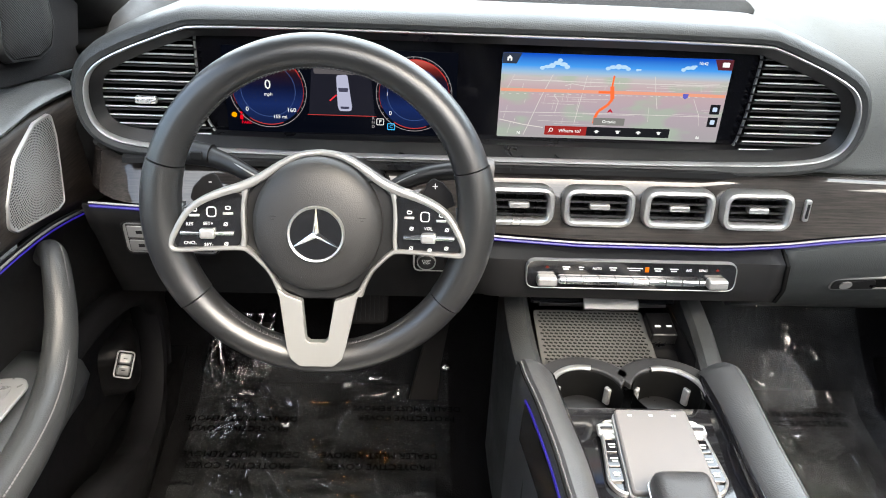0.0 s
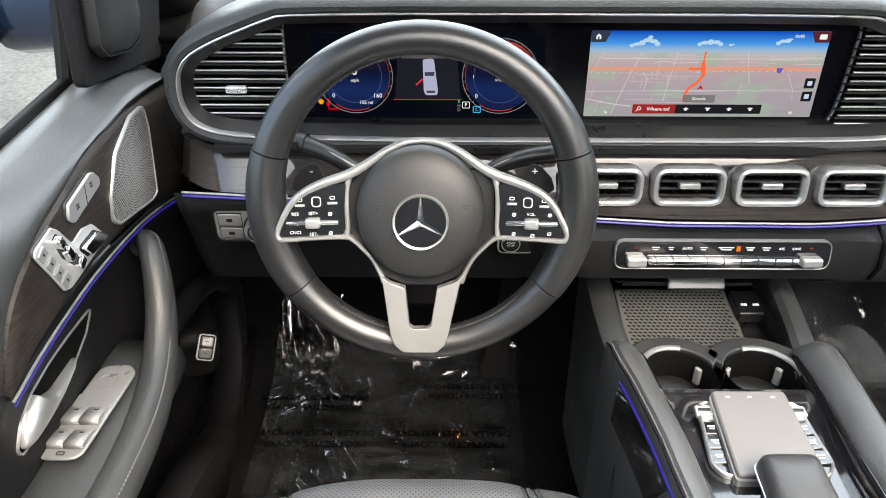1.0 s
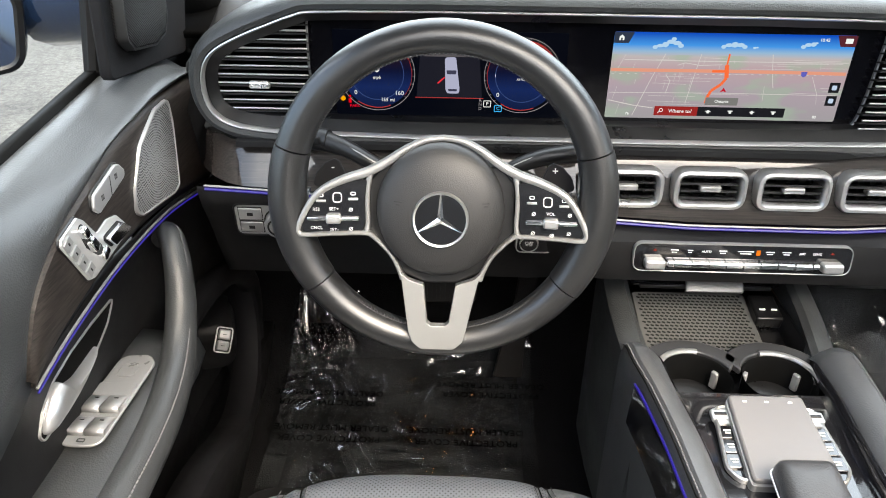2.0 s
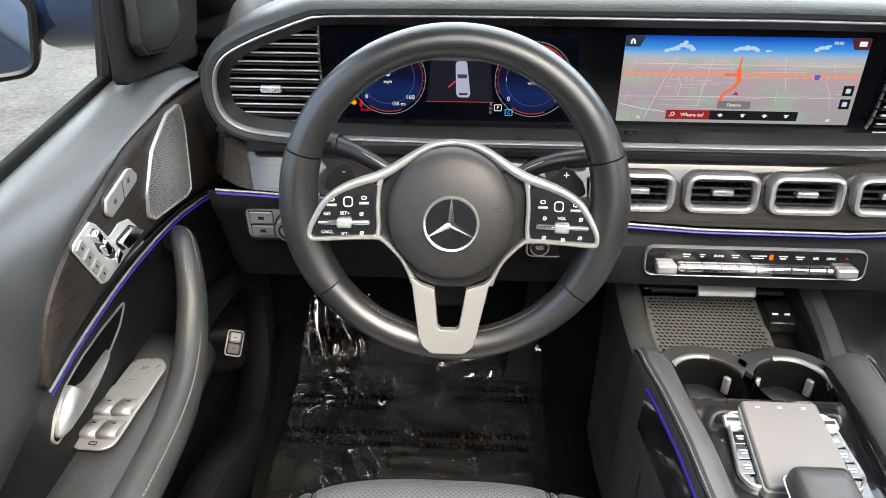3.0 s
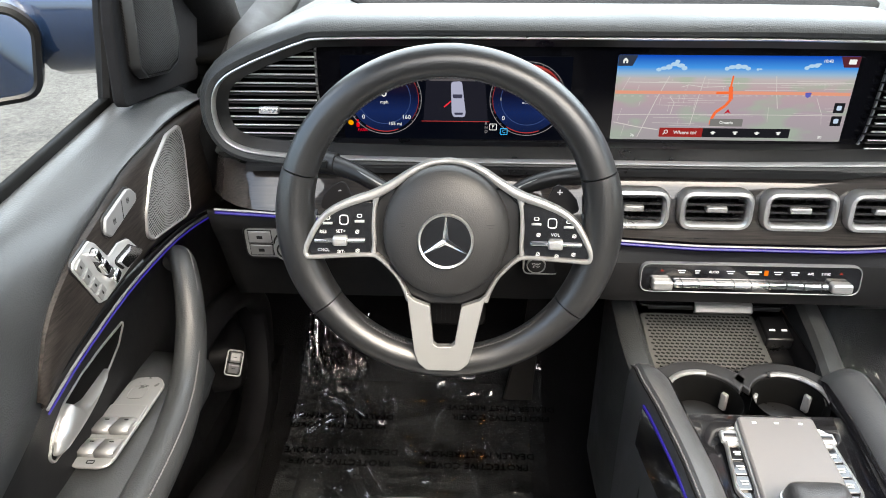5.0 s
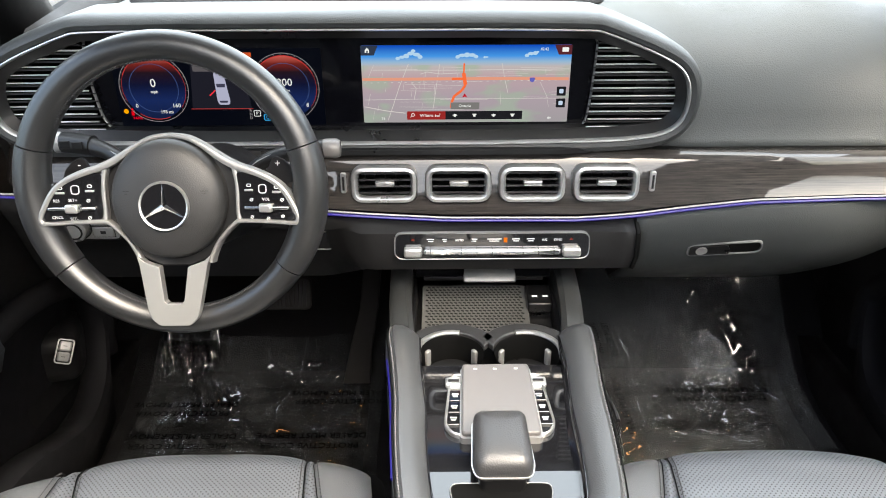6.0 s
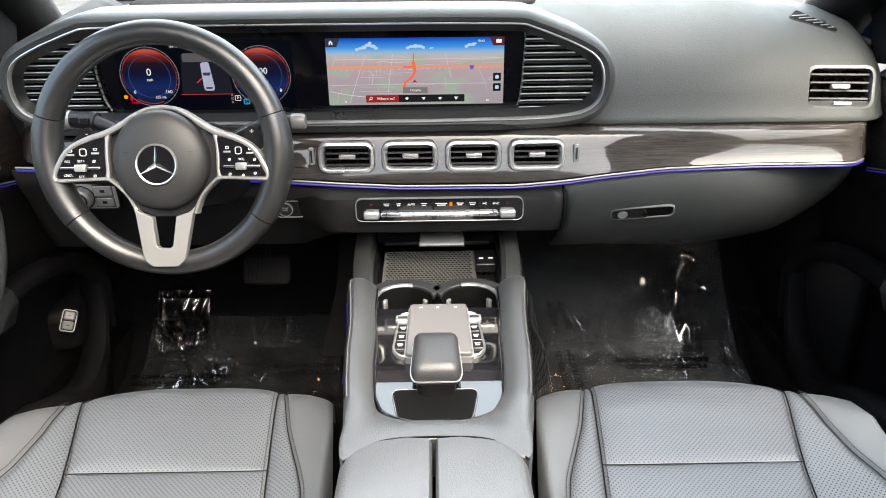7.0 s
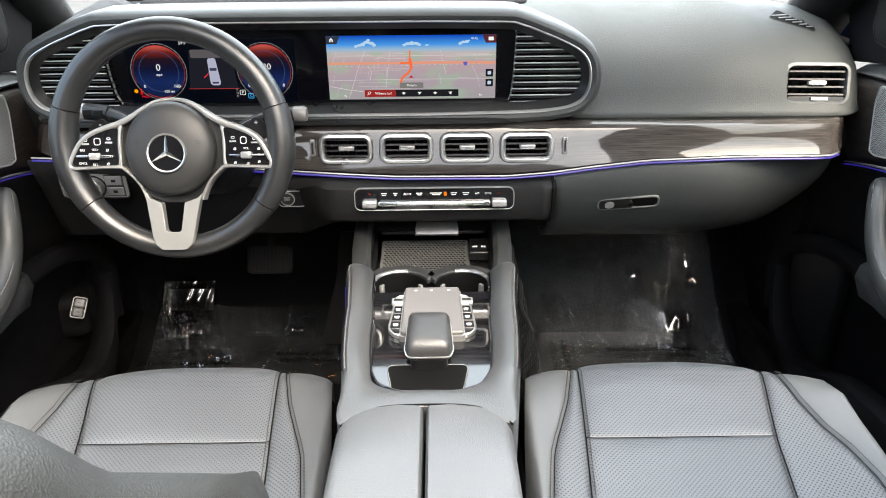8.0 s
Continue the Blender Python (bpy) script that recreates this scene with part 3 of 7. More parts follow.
part("lower_body", loft([low_profile(x) for x in np.linspace(-0.70, 0.222, 50)]), dark_plastic, dash, "black lower dashboard", solid=0.004)


def glove_profile(x):
    b = lerp(*AMB, x) - 0.006
    back = 0.0 if x < 0.47 else 0.11 * ((x - 0.47) / 0.30) ** 1.7
    low = 0.0 if x < 0.66 else 0.03 * ((x - 0.66) / 0.11) ** 2
    return [(x, y + back, b - (b - 0.488 - low) * k) for y, k in ((0.897, 0.0), (0.884, 0.04), (0.880, 0.12), (0.890, 0.3), (0.911, 0.5), (0.944, 0.72), (0.982, 0.9), (1.005, 1.0), (1.05, 1.02))]


part("glovebox_lid", loft([glove_profile(x) for x in np.linspace(0.227, 0.772, 30)]), glove_skin, dash, "black glovebox lid", solid=0.006)
# black tube fills the gap beside the lid to draw its shade
part("gap_shade", tube([(0.2262 - 0.006 * k * k, y - 0.0030, z) for k, (x, y, z) in zip(np.linspace(0, 1, 6), low_profile(0.222)[:6])], 0.0042, seg=6), black_deep, dash)
G = facing(0.366, 0.8920, 0.593, -26, -1) @ pose(0, 0, 0.0, 0, 0, 5)
gh = part("glovebox_handle", border(rect(0.108, 0.026, 0.011), [(-0.0014, -0.008), (-0.0012, 0.0015), (0.0, 0.002), (0.0014, 0.0015), (0.002, -0.008)], G), vent_grey, dash, "grey glovebox pull with lock")
# thin near-black sheet gives the pull's recess its shade
part("recess", prism(rect(0.104, 0.022, 0.010), 0.002, G @ pose(0, 0, -0.002)), black_deep, gh)
part("lock", prism(circle(0.0085, 20, -0.034, 0.0), 0.004, G), silver, gh)
part("grip", prism(rounded([(-0.052, -0.011), (0.012, -0.011), (0.004, 0.009), (-0.052, 0.009)], 0.006), 0.0025, G), satin_black, gh)


def vent(name, m, w, h, slats, tab_w, tab_mat, parent=dash, rim=1.0):
    o = rect(w, h, 0.016, n=6)
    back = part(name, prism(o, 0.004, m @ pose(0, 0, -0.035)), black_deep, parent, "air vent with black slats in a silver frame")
    k = rim
    part("frame", border(o, [(-0.007 * k, -0.004), (-0.0065 * k, 0.004), (-0.003 * k, 0.008 * k), (0.001, 0.007 * k), (0.003, 0.002), (0.003, -0.006), (0.0, -0.03), (-0.006 * k, -0.03)], m), silver if rim == 1.0 else vent_grey, back, "satin silver vent frame")
    for i in range(slats):
        zz = h * (i + 1) / (slats + 1) - h / 2
        part("slat", box(w - 0.012, 0.003, 0.016, m @ pose(0, zz, -0.009, -10)), satin_black, back)
    for i in range(5):
        part("vane", box(0.0015, h - 0.01, 0.012, m @ pose((i - 2) * w / 6, 0, -0.024)), black_deep, back)
    part("tab", box(tab_w, 0.008, 0.014, m @ pose(0.001, 0.001, -0.002)), tab_mat, back, bevel=0.002)
    return back


for i in range(4):
    vent("air_vent", facing(-0.139 + 0.1055 * i, 0.890, 0.700, 6), 0.089, 0.048, 4, 0.027, grey_button if i < 2 else silver)
side_vent = vent("side_air_vent", VENT_R @ pose(-0.002, 0, 0.003), 0.108, 0.067, 4, 0.030, chrome_satin, rim=0.38)
part("lower_bar", box(0.098, 0.010, 0.012, VENT_R @ pose(0, -0.0270, -0.004)), satin_black, side_vent, bevel=0.001)
part("shut_lever", box(0.030, 0.006, 0.006, VENT_R @ pose(0.004, -0.0270, 0.003)), grey_button, side_vent, bevel=0.001)
letters("cover_word", "AIRBAG", 0.0085, facing(0.613, 0.9455, 0.781, 12), leather, dash)
for x in (-0.197, 0.244):
    kn = part("vent_wheel", prism(rect(0.008, 0.030, 0.003), 0.006, facing(x, 0.894, 0.702, 4)), silver, dash, bevel=0.001)
    part("wheel_groove", box(0.003, 0.02, 0.002, facing(x, 0.888, 0.702, 4)), dark_plastic, kn)

# side window vents let into the top corners
for s in (-1, 1):
    m = on_dash(0.684, 1.062, 0.86, -0.5, 0.0005) if s > 0 else on_dash(-0.664, 1.062, -0.86, -0.5, 0.0005)
    o = rounded([(-0.040, -s * 0.020), (0.042, -s * 0.006), (0.044, s * 0.006), (-0.034, s * 0.024)][::s], 0.007)
    g = part("defroster_grille", border(o, [(-0.001, -0.006), (-0.001, 0.0012), (0.001, 0.0015), (0.0025, -0.004)], m), dash_soft, dash, "slatted side window vent")
    # flat near-black sheet on the skin in place of shaded vent depth
    part("opening", prism(o, 0.0015, m @ pose(0, 0, 0.0004)), black_deep, g)
    for i in range(6):
        x = -0.026 + 0.0115 * i
        part("slat", box(0.0022, 0.036 - 0.0042 * i, 0.0016, m @ pose(x, s * 0.001, 0.0022, 0, 0, s * -38)), silver_paint, g)

# climate panel
C = facing(0.0145, 0.857, 0.6185, 8)
climate = part("climate_panel", prism(rect(0.278, 0.038, 0.012), 0.008, C @ pose(0, 0, -0.004)), piano, dash, "gloss black climate control bar")
part("rim", border(rect(0.278, 0.038, 0.012), [(-0.0005, -0.003), (-0.0005, 0.0045), (0.0006, 0.005), (0.0012, 0.003), (0.0012, -0.003)], C), silver_paint, climate)
part("key_bar", box(0.196, 0.009, 0.010, C @ pose(0, -0.007, 0.008)), chrome, climate, "long silver rocker bar", bevel=0.003)
for s in (-1, 1):
    part("end_key", box(0.026, 0.013, 0.016, C @ pose(s * 0.113, -0.007, 0.009)), silver, climate, bevel=0.003)
    part("arrow", prism([(-0.0025, 0), (0.0025, 0), (0, 0.003)], 0.0005, C @ pose(s * 0.113, 0.009, 0.0042)), glow("arrow_red", (0.5, 0.05, 0.03), 0.8), climate)
for i in range(9):
    part("key_split", box(0.0007, 0.0095, 0.0105, C @ pose(-0.088 + 0.022 * i, -0.007, 0.0083)), dark_plastic, climate)
orange_lamp = glow("orange_lamp", (1.0, 0.22, 0.01), 1.0)
for i, (x, w) in enumerate(((-0.088, 0.010), (-0.068, 0.007), (-0.047, 0.011), (-0.026, 0.010), (0.003, 0.020), (0.034, 0.011), (0.055, 0.011), (0.075, 0.008), (0.094, 0.011))):
    if i == 2:
        letters("key_word", "AUTO", 0.0045, C @ pose(x, 0.009, 0.0042), white_mark, climate)
    elif i == 8:
        letters("key_word", "SYNC", 0.0045, C @ pose(x, 0.009, 0.0042), white_mark, climate)
    elif i == 7:
        letters("key_word", "A/C", 0.0045, C @ pose(x, 0.009, 0.0042), white_mark, climate)
    else:
        part("key_mark", join(box(w, 0.001, 0.0004, C @ pose(x, 0.0105, 0.0042)), box(w * 0.7, 0.001, 0.0004, C @ pose(x, 0.0075, 0.0042))), white_mark, climate)
part("lamp_mark", box(0.005, 0.007, 0.0006, C @ pose(0.019, 0.009, 0.0043)), orange_lamp, climate, "lit orange key")


# ---- screens: map and instruments ----
S = facing(-0.022, 0.942, 0.8295)


def map_material():
    """Lit navigation picture: blue sky over a pale tilted map."""
    m = mat("map_picture", (0, 0, 0), 0.3, spec=0.06)
    c = node(m, "ShaderNodeTexCoord")
    sep = node(m, "ShaderNodeSeparateXYZ")
    link(m, c.outputs["Object"], sep.inputs[0])
    h = node(m, "ShaderNodeMapRange", From_Min=0.774, From_Max=0.883, To_Min=0.0, To_Max=1.0)
    link(m, sep.outputs["Z"], h.inputs["Value"])
    r = node(m, "ShaderNodeValToRGB")
    e = r.color_ramp.elements
    e[0].position, e[0].color = 0.0, (0.36, 0.33, 0.36, 1)
    e[1].position, e[1].color = 1.0, (0.004, 0.075, 0.52, 1)
    for p, col in ((0.35, (0.42, 0.34, 0.40, 1)), (0.62, (0.50, 0.36, 0.40, 1)), (0.74, (0.52, 0.46, 0.48, 1)), (0.80, (0.30, 0.47, 0.68, 1)), (0.87, (0.06, 0.30, 0.80, 1))):
        k = e.new(p)
        k.color = col
    link(m, h.outputs[0], r.inputs[0])
    n = node(m, "ShaderNodeTexNoise", Scale=16.0, Detail=2.0)
    k = node(m, "ShaderNodeMapping")
    k.inputs["Scale"].default_value = (1.0, 1.0, 2.2)
    link(m, c.outputs["Object"], k.inputs["Vector"])
    link(m, k.outputs[0], n.inputs["Vector"])
    g = node(m, "ShaderNodeMix")
    g.data_type = "RGBA"
    g.inputs[7].default_value = (0.36, 0.46, 0.36, 1)
    f = node(m, "ShaderNodeMapRange", From_Min=0.50, From_Max=0.60, To_Min=0.0, To_Max=0.6)
    link(m, n.outputs["Fac"], f.inputs["Value"])
    low = node(m, "ShaderNodeMath")
    low.operation = "LESS_THAN"
    low.inputs[1].default_value = 0.76
    link(m, h.outputs[0], low.inputs[0])
    mu = node(m, "ShaderNodeMath")
    mu.operation = "MULTIPLY"
    link(m, f.outputs[0], mu.inputs[0])
    link(m, low.outputs[0], mu.inputs[1])
    link(m, mu.outputs[0], g.inputs["Factor"])
    link(m, r.outputs[0], g.inputs[6])
    link(m, g.outputs[2], bsdf(m).inputs["Emission Color"])
    bsdf(m).inputs["Emission Strength"].default_value = LIT
    return m


screen = part("map_screen", prism(rect(0.292, 0.109, 0.002), 0.0006, S), map_material(), dash, "lit navigation screen with blue sky and pale road map")


def strip(pts, w):
    bm = bmesh.new()
    for (x0, y0), (x1, y1) in zip(pts, pts[1:]):
        d = Vector((x1 - x0, y1 - y0)).normalized()
        n = Vector((-d.y, d.x)) * w / 2
        vs = [bm.verts.new((x0 + n.x, y0 + n.y, 0)), bm.verts.new((x1 + n.x, y1 + n.y, 0)), bm.verts.new((x1 - n.x, y1 - n.y, 0)), bm.verts.new((x0 - n.x, y0 - n.y, 0))]
        bm.faces.new(vs)
    return bm


road_white = glow("map_road_white", (0.72, 0.66, 0.66), 0.9)
road_orange = glow("map_route_orange", (0.95, 0.16, 0.05), 1.0)
road_peach = glow("map_motorway", (0.85, 0.36, 0.25), 0.9)
bms = []
rng = random.Random(4)
ROADS = [
    ([(-0.0805, 0.0288), (-0.0935, -0.0018), (-0.1062, -0.0374), (-0.1115, -0.0515)], 0.0009),
    ([(-0.0369, 0.0288), (-0.0417, -0.0016), (-0.0464, -0.0342)], 0.0008),
    ([(-0.129, 0.0274), (-0.140, 0.0034)], 0.0006),
    ([(-0.0767, 0.0027), (-0.0701, -0.0051), (-0.0733, -0.0214)], 0.0008),
    ([(0.0499, 0.030), (0.054, 0.0092), (0.0594, -0.0119)], 0.0008),
    ([(0.1046, 0.0028), (0.116, -0.0196)], 0.0006),
    ([(-0.1445, -0.0312), (-0.1126, -0.0376), (-0.0862, -0.0409)], 0.0012),
    ([(-0.1445, -0.0214), (-0.0035, -0.0198), (0.1391, -0.0203)], 0.0007),
    ([(-0.1303, 0.0208), (-0.0176, 0.0202), (0.1445, 0.0212)], 0.0009),
    ([(-0.064, 0.0149), (-0.0546, 0.0178), (-0.0364, 0.015), (-0.0092, 0.0163)], 0.0008),
]
for pts, w in ROADS:
    bms.append(strip(pts, w))
for k in range(60):
    if k % 2 == 0:
        xa = -0.144 + 0.0048 * k
        bms.append(strip([(xa, 0.0027 + 0.0031 * k / 60), (xa + 0.003, 0.0027 + 0.0031 * k / 60)], 0.0007))
for k in range(46):
    yy = 0.025 - 0.062 * (k / 46) ** 1.35
    xx = rng.uniform(-0.14, 0.13)
    if k % 2:
        ln = rng.uniform(0.02, 0.07)
        bms.append(strip([(xx, yy), (min(0.144, xx + ln), yy + rng.uniform(-0.0012, 0.0012))], 0.00042))
    else:
        ln = rng.uniform(0.005, 0.02) * (0.4 + k / 46)
        bms.append(strip([(xx, yy), (max(-0.144, min(0.144, xx + 0.25 * ln * (xx / 0.14))), max(-0.052, yy - ln))], 0.00042))
part("road_network", moved(join(*bms), S @ pose(0, 0, 0.0008)), road_white, screen)
part("map_motorway", moved(join(strip([(-0.1455, 0.0078), (-0.0197, 0.0082), (0.0029, 0.0083), (0.0808, 0.0082), (0.1445, 0.0074)], 0.0042)), S @ pose(0, 0, 0.0009)), road_peach, screen)
part("map_route", moved(join(strip([(-0.0209, -0.0334), (-0.0201, -0.0252), (-0.0168, -0.0169), (-0.006, -0.0085), (-0.0008, -0.0004), (-0.001, 0.004)], 0.0036), strip([(-0.0008, -0.0004), (-0.0034, 0.016)], 0.0052), strip([(-0.0034, 0.015), (-0.0026, 0.0298)], 0.0022), strip([(-0.020, 0.0080), (-0.003, 0.0082)], 0.0030)), S @ pose(0, 0, 0.001)), road_orange, screen)
part("map_arrow", prism([(-0.004, 0), (0, 0.0015), (0.004, 0), (0, 0.006)], 0.0002, S @ pose(-0.0017, -0.0185, 0.0013)), glow("arrow_crimson", (0.55, 0.01, 0.03)), screen)
cloud_white = glow("cloud_white", (0.45, 0.64, 0.88))
for cloud in (((-0.095, 0.0367, 0.0030), (-0.089, 0.0385, 0.0034), (-0.083, 0.0400, 0.0040), (-0.0765, 0.0435, 0.0042), (-0.0735, 0.0468, 0.0030), (-0.069, 0.0420, 0.0042), (-0.064, 0.0388, 0.0034)), ((-0.012, 0.0385, 0.0030), (-0.006, 0.0405, 0.0038), (0.001, 0.0412, 0.0042), (0.008, 0.0410, 0.0040), (0.0135, 0.0388, 0.0030)), ((0.084, 0.0400, 0.0030), (0.0895, 0.0425, 0.0036), (0.0955, 0.0432, 0.0034), (0.0985, 0.0448, 0.0020)), ((0.0255, 0.0378, 0.0018), (0.0285, 0.0382, 0.0016))):
    puffs = [prism([(x + a * (1.25 if k % 2 else 1.05), y + b * (0.62 if k % 2 else 0.80)) for a, b in circle(r, 12)], 0.0001, S @ pose(0, 0, 0.0009 + 0.00004 * k)) for k, (x, y, r) in enumerate(cloud)]
    part("cloud", join(*puffs), cloud_white, screen)
black_lit = glow("screen_black", (0.012, 0.012, 0.016), 1.0)
part("tool_bar", prism(rect(0.165, 0.0122, 0.001, -0.0015, -0.0442), 0.0003, S @ pose(0, 0, 0.0011)), black_lit, screen)
part("search_key", prism(rect(0.055, 0.0122, 0.001, -0.0565, -0.0442), 0.0003, S @ pose(0, 0, 0.0014)), glow("key_red", (0.32, 0.02, 0.02)), screen)
text_white = glow("text_white", (0.9, 0.9, 0.9), 1.0)
letters("search_words", "Where to?", 0.0068, S @ pose(-0.051, -0.0442, 0.002), text_white, screen)
part("search_sign", join(border(circle(0.0022, 14), [(-0.0004, 0), (-0.0004, 0.0003), (0.0004, 0.0003), (0.0004, 0)], S @ pose(-0.0755, -0.0432, 0.0018)), moved(strip([(-0.002, -0.0015), (-0.004, -0.004)], 0.0008), S @ pose(-0.0755, -0.0432, 0.0019))), text_white, screen)
for i, x in enumerate((-0.0155, 0.0125, 0.040, 0.067)):
    part("tool_sign", join(prism(rect(0.0034, 0.0042, 0.0012, x, -0.0442, 3), 0.0002, S @ pose(0, 0, 0.0016)), prism(rect(0.0065, 0.0012, 0.0004, x, -0.0438 + 0.001 * (i % 2), 2), 0.0002, S @ pose(0, 0, 0.0016))), text_white, screen)
part("place_tag", prism(rect(0.041, 0.010, 0.001, -0.0011, -0.0305), 0.0002, S @ pose(0, 0, 0.0012)), glow("tag_grey", (0.20, 0.19, 0.19)), screen)
letters("place_word", "Ontario", 0.0055, S @ pose(-0.0011, -0.0305, 0.0016), text_white, screen)
letters("time_word", "10:42", 0.0055, S @ pose(0.108, 0.0485, 0.001), text_white, screen)
letters("map_figure", "76", 0.005, S @ pose(-0.118, -0.049, 0.001), text_white, screen)
letters("map_figure", "80", 0.005, S @ pose(0.120, -0.049, 0.001), text_white, screen)
part("home_tile", prism(rounded([(-0.146, 0.0545), (-0.146, 0.041), (-0.128, 0.041), (-0.122, 0.0545)], 0.001), 0.0002, S @ pose(0, 0, 0.001)), glow("tile_blue_grey", (0.03, 0.04, 0.07)), screen)
part("home_sign", prism([(-0.003, -0.003), (-0.001, -0.003), (-0.001, 0), (0.001, 0), (0.001, -0.003), (0.003, -0.003), (0.003, 0.001), (0, 0.004), (-0.003, 0.001)], 0.0002, S @ pose(-0.137, 0.0475, 0.0014)), text_white, screen)
part("message_tile", prism(rounded([(0.146, 0.0545), (0.122, 0.0545), (0.128, 0.041), (0.146, 0.041)], 0.001), 0.0002, S @ pose(0, 0, 0.001)), glow("tile_dim_red", (0.10, 0.02, 0.03)), screen)
part("message_sign", prism(rect(0.009, 0.006, 0.001, 0.137, 0.048), 0.0002, S @ pose(0, 0, 0.0014)), text_white, screen)
for y in (-0.010, -0.027):
    k = part("map_key", prism(rect(0.013, 0.013, 0.001, 0.135, y), 0.0002, S @ pose(0, 0, 0.001)), black_lit, screen)
    part("key_sign", prism(rect(0.006, 0.006, 0.0015, 0.135, y), 0.0002, S @ pose(0, 0, 0.0013)), glow("sign_ice", (0.55, 0.65, 0.85)), screen)
part("route_shield", prism(rounded([(-0.004, 0.003), (0.004, 0.003), (0.003, -0.002), (0, -0.004), (-0.003, -0.002)], 0.001), 0.0002, S @ pose(0.093, 0.0065, 0.0012)), glow("shield_blue", (0.12, 0.12, 0.5)), screen)


def dial_material():
    """Instrument face: dark, lit red from above and blue below."""
    m = mat("dial_face", (0, 0, 0), 0.3, spec=0.06)
    c = node(m, "ShaderNodeTexCoord")
    sep = node(m, "ShaderNodeSeparateXYZ")
    link(m, c.outputs["Generated"], sep.inputs[0])
    r = node(m, "ShaderNodeValToRGB")
    e = r.color_ramp.elements
    e[0].position, e[0].color = 0.0, (0.006, 0.012, 0.05, 1)
    e[1].position, e[1].color = 1.0, (0.55, 0.10, 0.08, 1)
    for p, col in ((0.3, (0.008, 0.02, 0.10, 1)), (0.55, (0.004, 0.006, 0.03, 1)), (0.75, (0.015, 0.006, 0.012, 1)), (0.88, (0.16, 0.015, 0.012, 1))):
        k = e.new(p)
        k.color = col
    link(m, sep.outputs["Z"], r.inputs[0])
    link(m, r.outputs[0], bsdf(m).inputs["Emission Color"])
    bsdf(m).inputs["Emission Strength"].default_value = LIT
    return m


D = facing(-0.369, 0.942, 0.8265)
cluster = part("instrument_display", prism(rect(0.292, 0.109, 0.002), 0.0004, D), glow("cluster_black", (0.0012, 0.0018, 0.005)), dash, "lit digital instrument display with two dials")
dial_face = dial_material()
tick = glow("dial_tick", (0.3, 0.28, 0.3))
red_line = glow("dial_red", (0.5, 0.04, 0.04))
for x in (-0.092, 0.092):
    d = part("dial", prism(circle(0.044, 48, x, 0.0), 0.0003, D @ pose(0, 0, 0.0006)), dial_face, cluster, "round gauge with a red lit top")
    part("dial_ring", border(circle(0.048, 64, x, 0.0), [(-0.0003, 0), (-0.0003, 0.0004), (0.0003, 0.0004), (0.0003, 0)], D @ pose(0, 0, 0.0008)), tick, d)
    for a0, a1, w in ((-38, 205, 0.0005), (25, 155, 0.0012), (235, 292, 0.0011)):
        part("dial_red_arc", moved(strip([(0.0445 * math.cos(radians(a)), 0.0445 * math.sin(radians(a))) for a in np.linspace(a0, a1, 40)], w), D @ pose(x, 0, 0.0012)), red_line, d)
    part("dial_ticks", join(*[moved(strip([(0.0455, 0), (0.0485, 0)], 0.0006), D @ pose(x, 0, 0.0012) @ pose(0, 0, 0, 0, 0, a)) for a in range(-40, 225, 12)]), tick, d)
    part("dial_low_blue", border(circle(0.034, 48, x, 0.0), [(-0.0004, 0), (-0.0004, 0.0003), (0.0004, 0.0003), (0.0004, 0)], D @ pose(0, 0, 0.001)), glow("faint_blue_line", (0.04, 0.07, 0.2)), d)
letters("dial_figure", "0", 0.017, D @ pose(-0.092, 0.007, 0.0016), text_white, cluster)
letters("dial_word", "mph", 0.006, D @ pose(-0.092, -0.005, 0.0016), text_white, cluster)
letters("dial_figure", "0", 0.008, D @ pose(-0.120, -0.025, 0.0016), text_white, cluster)
letters("dial_figure", "160", 0.008, D @ pose(-0.064, -0.025, 0.0016), text_white, cluster)
letters("dial_word", "155 mi", 0.0065, D @ pose(-0.079, -0.034, 0.0016), text_white, cluster)
letters("dial_figure", "800", 0.015, D @ pose(0.092, 0.007, 0.0016), text_white, cluster)
letters("dial_word", "x1/min", 0.005, D @ pose(0.092, -0.004, 0.0016), text_white, cluster)
letters("dial_figure", "0", 0.008, D @ pose(0.062, -0.025, 0.0016), text_white, cluster)
letters("dial_figure", "8", 0.008, D @ pose(0.122, -0.025, 0.0016), text_white, cluster)
letters("dial_figure", "1", 0.006, D @ pose(0.058, 0.0, 0.0016), text_white, cluster)
letters("temperature_word", "59°F", 0.007, D @ pose(-0.045, 0.048, 0.0012), text_white, cluster)
letters("gear_letters", "R\nN\nD", 0.0055, D @ pose(0.040, -0.038, 0.0012), tick, cluster)
part("gear_box", border(rect(0.009, 0.008, 0.001, 0.049, -0.037), [(-0.0004, 0), (-0.0004, 0.0003), (0.0004, 0.0003), (0.0004, 0)], D @ pose(0, 0, 0.001)), text_white, cluster)
letters("gear_letter", "P", 0.0065, D @ pose(0.049, -0.037, 0.0012), text_white, cluster)
part("mode_box", border(rect(0.009, 0.008, 0.001, 0.063, -0.043), [(-0.0005, 0), (-0.0005, 0.0003), (0.0005, 0.0003), (0.0005, 0)], D @ pose(0, 0, 0.001)), glow("mode_cyan", (0.05, 0.45, 0.85)), cluster)
letters("mode_letter", "C", 0.0065, D @ pose(0.063, -0.043, 0.0012), glow("mode_letter_cyan", (0.05, 0.45, 0.85)), cluster)
part("warning_lamp", prism(circle(0.0035, 14, -0.137, -0.033), 0.0002, D @ pose(0, 0, 0.0012)), glow("lamp_amber", (0.9, 0.35, 0.0)), cluster)
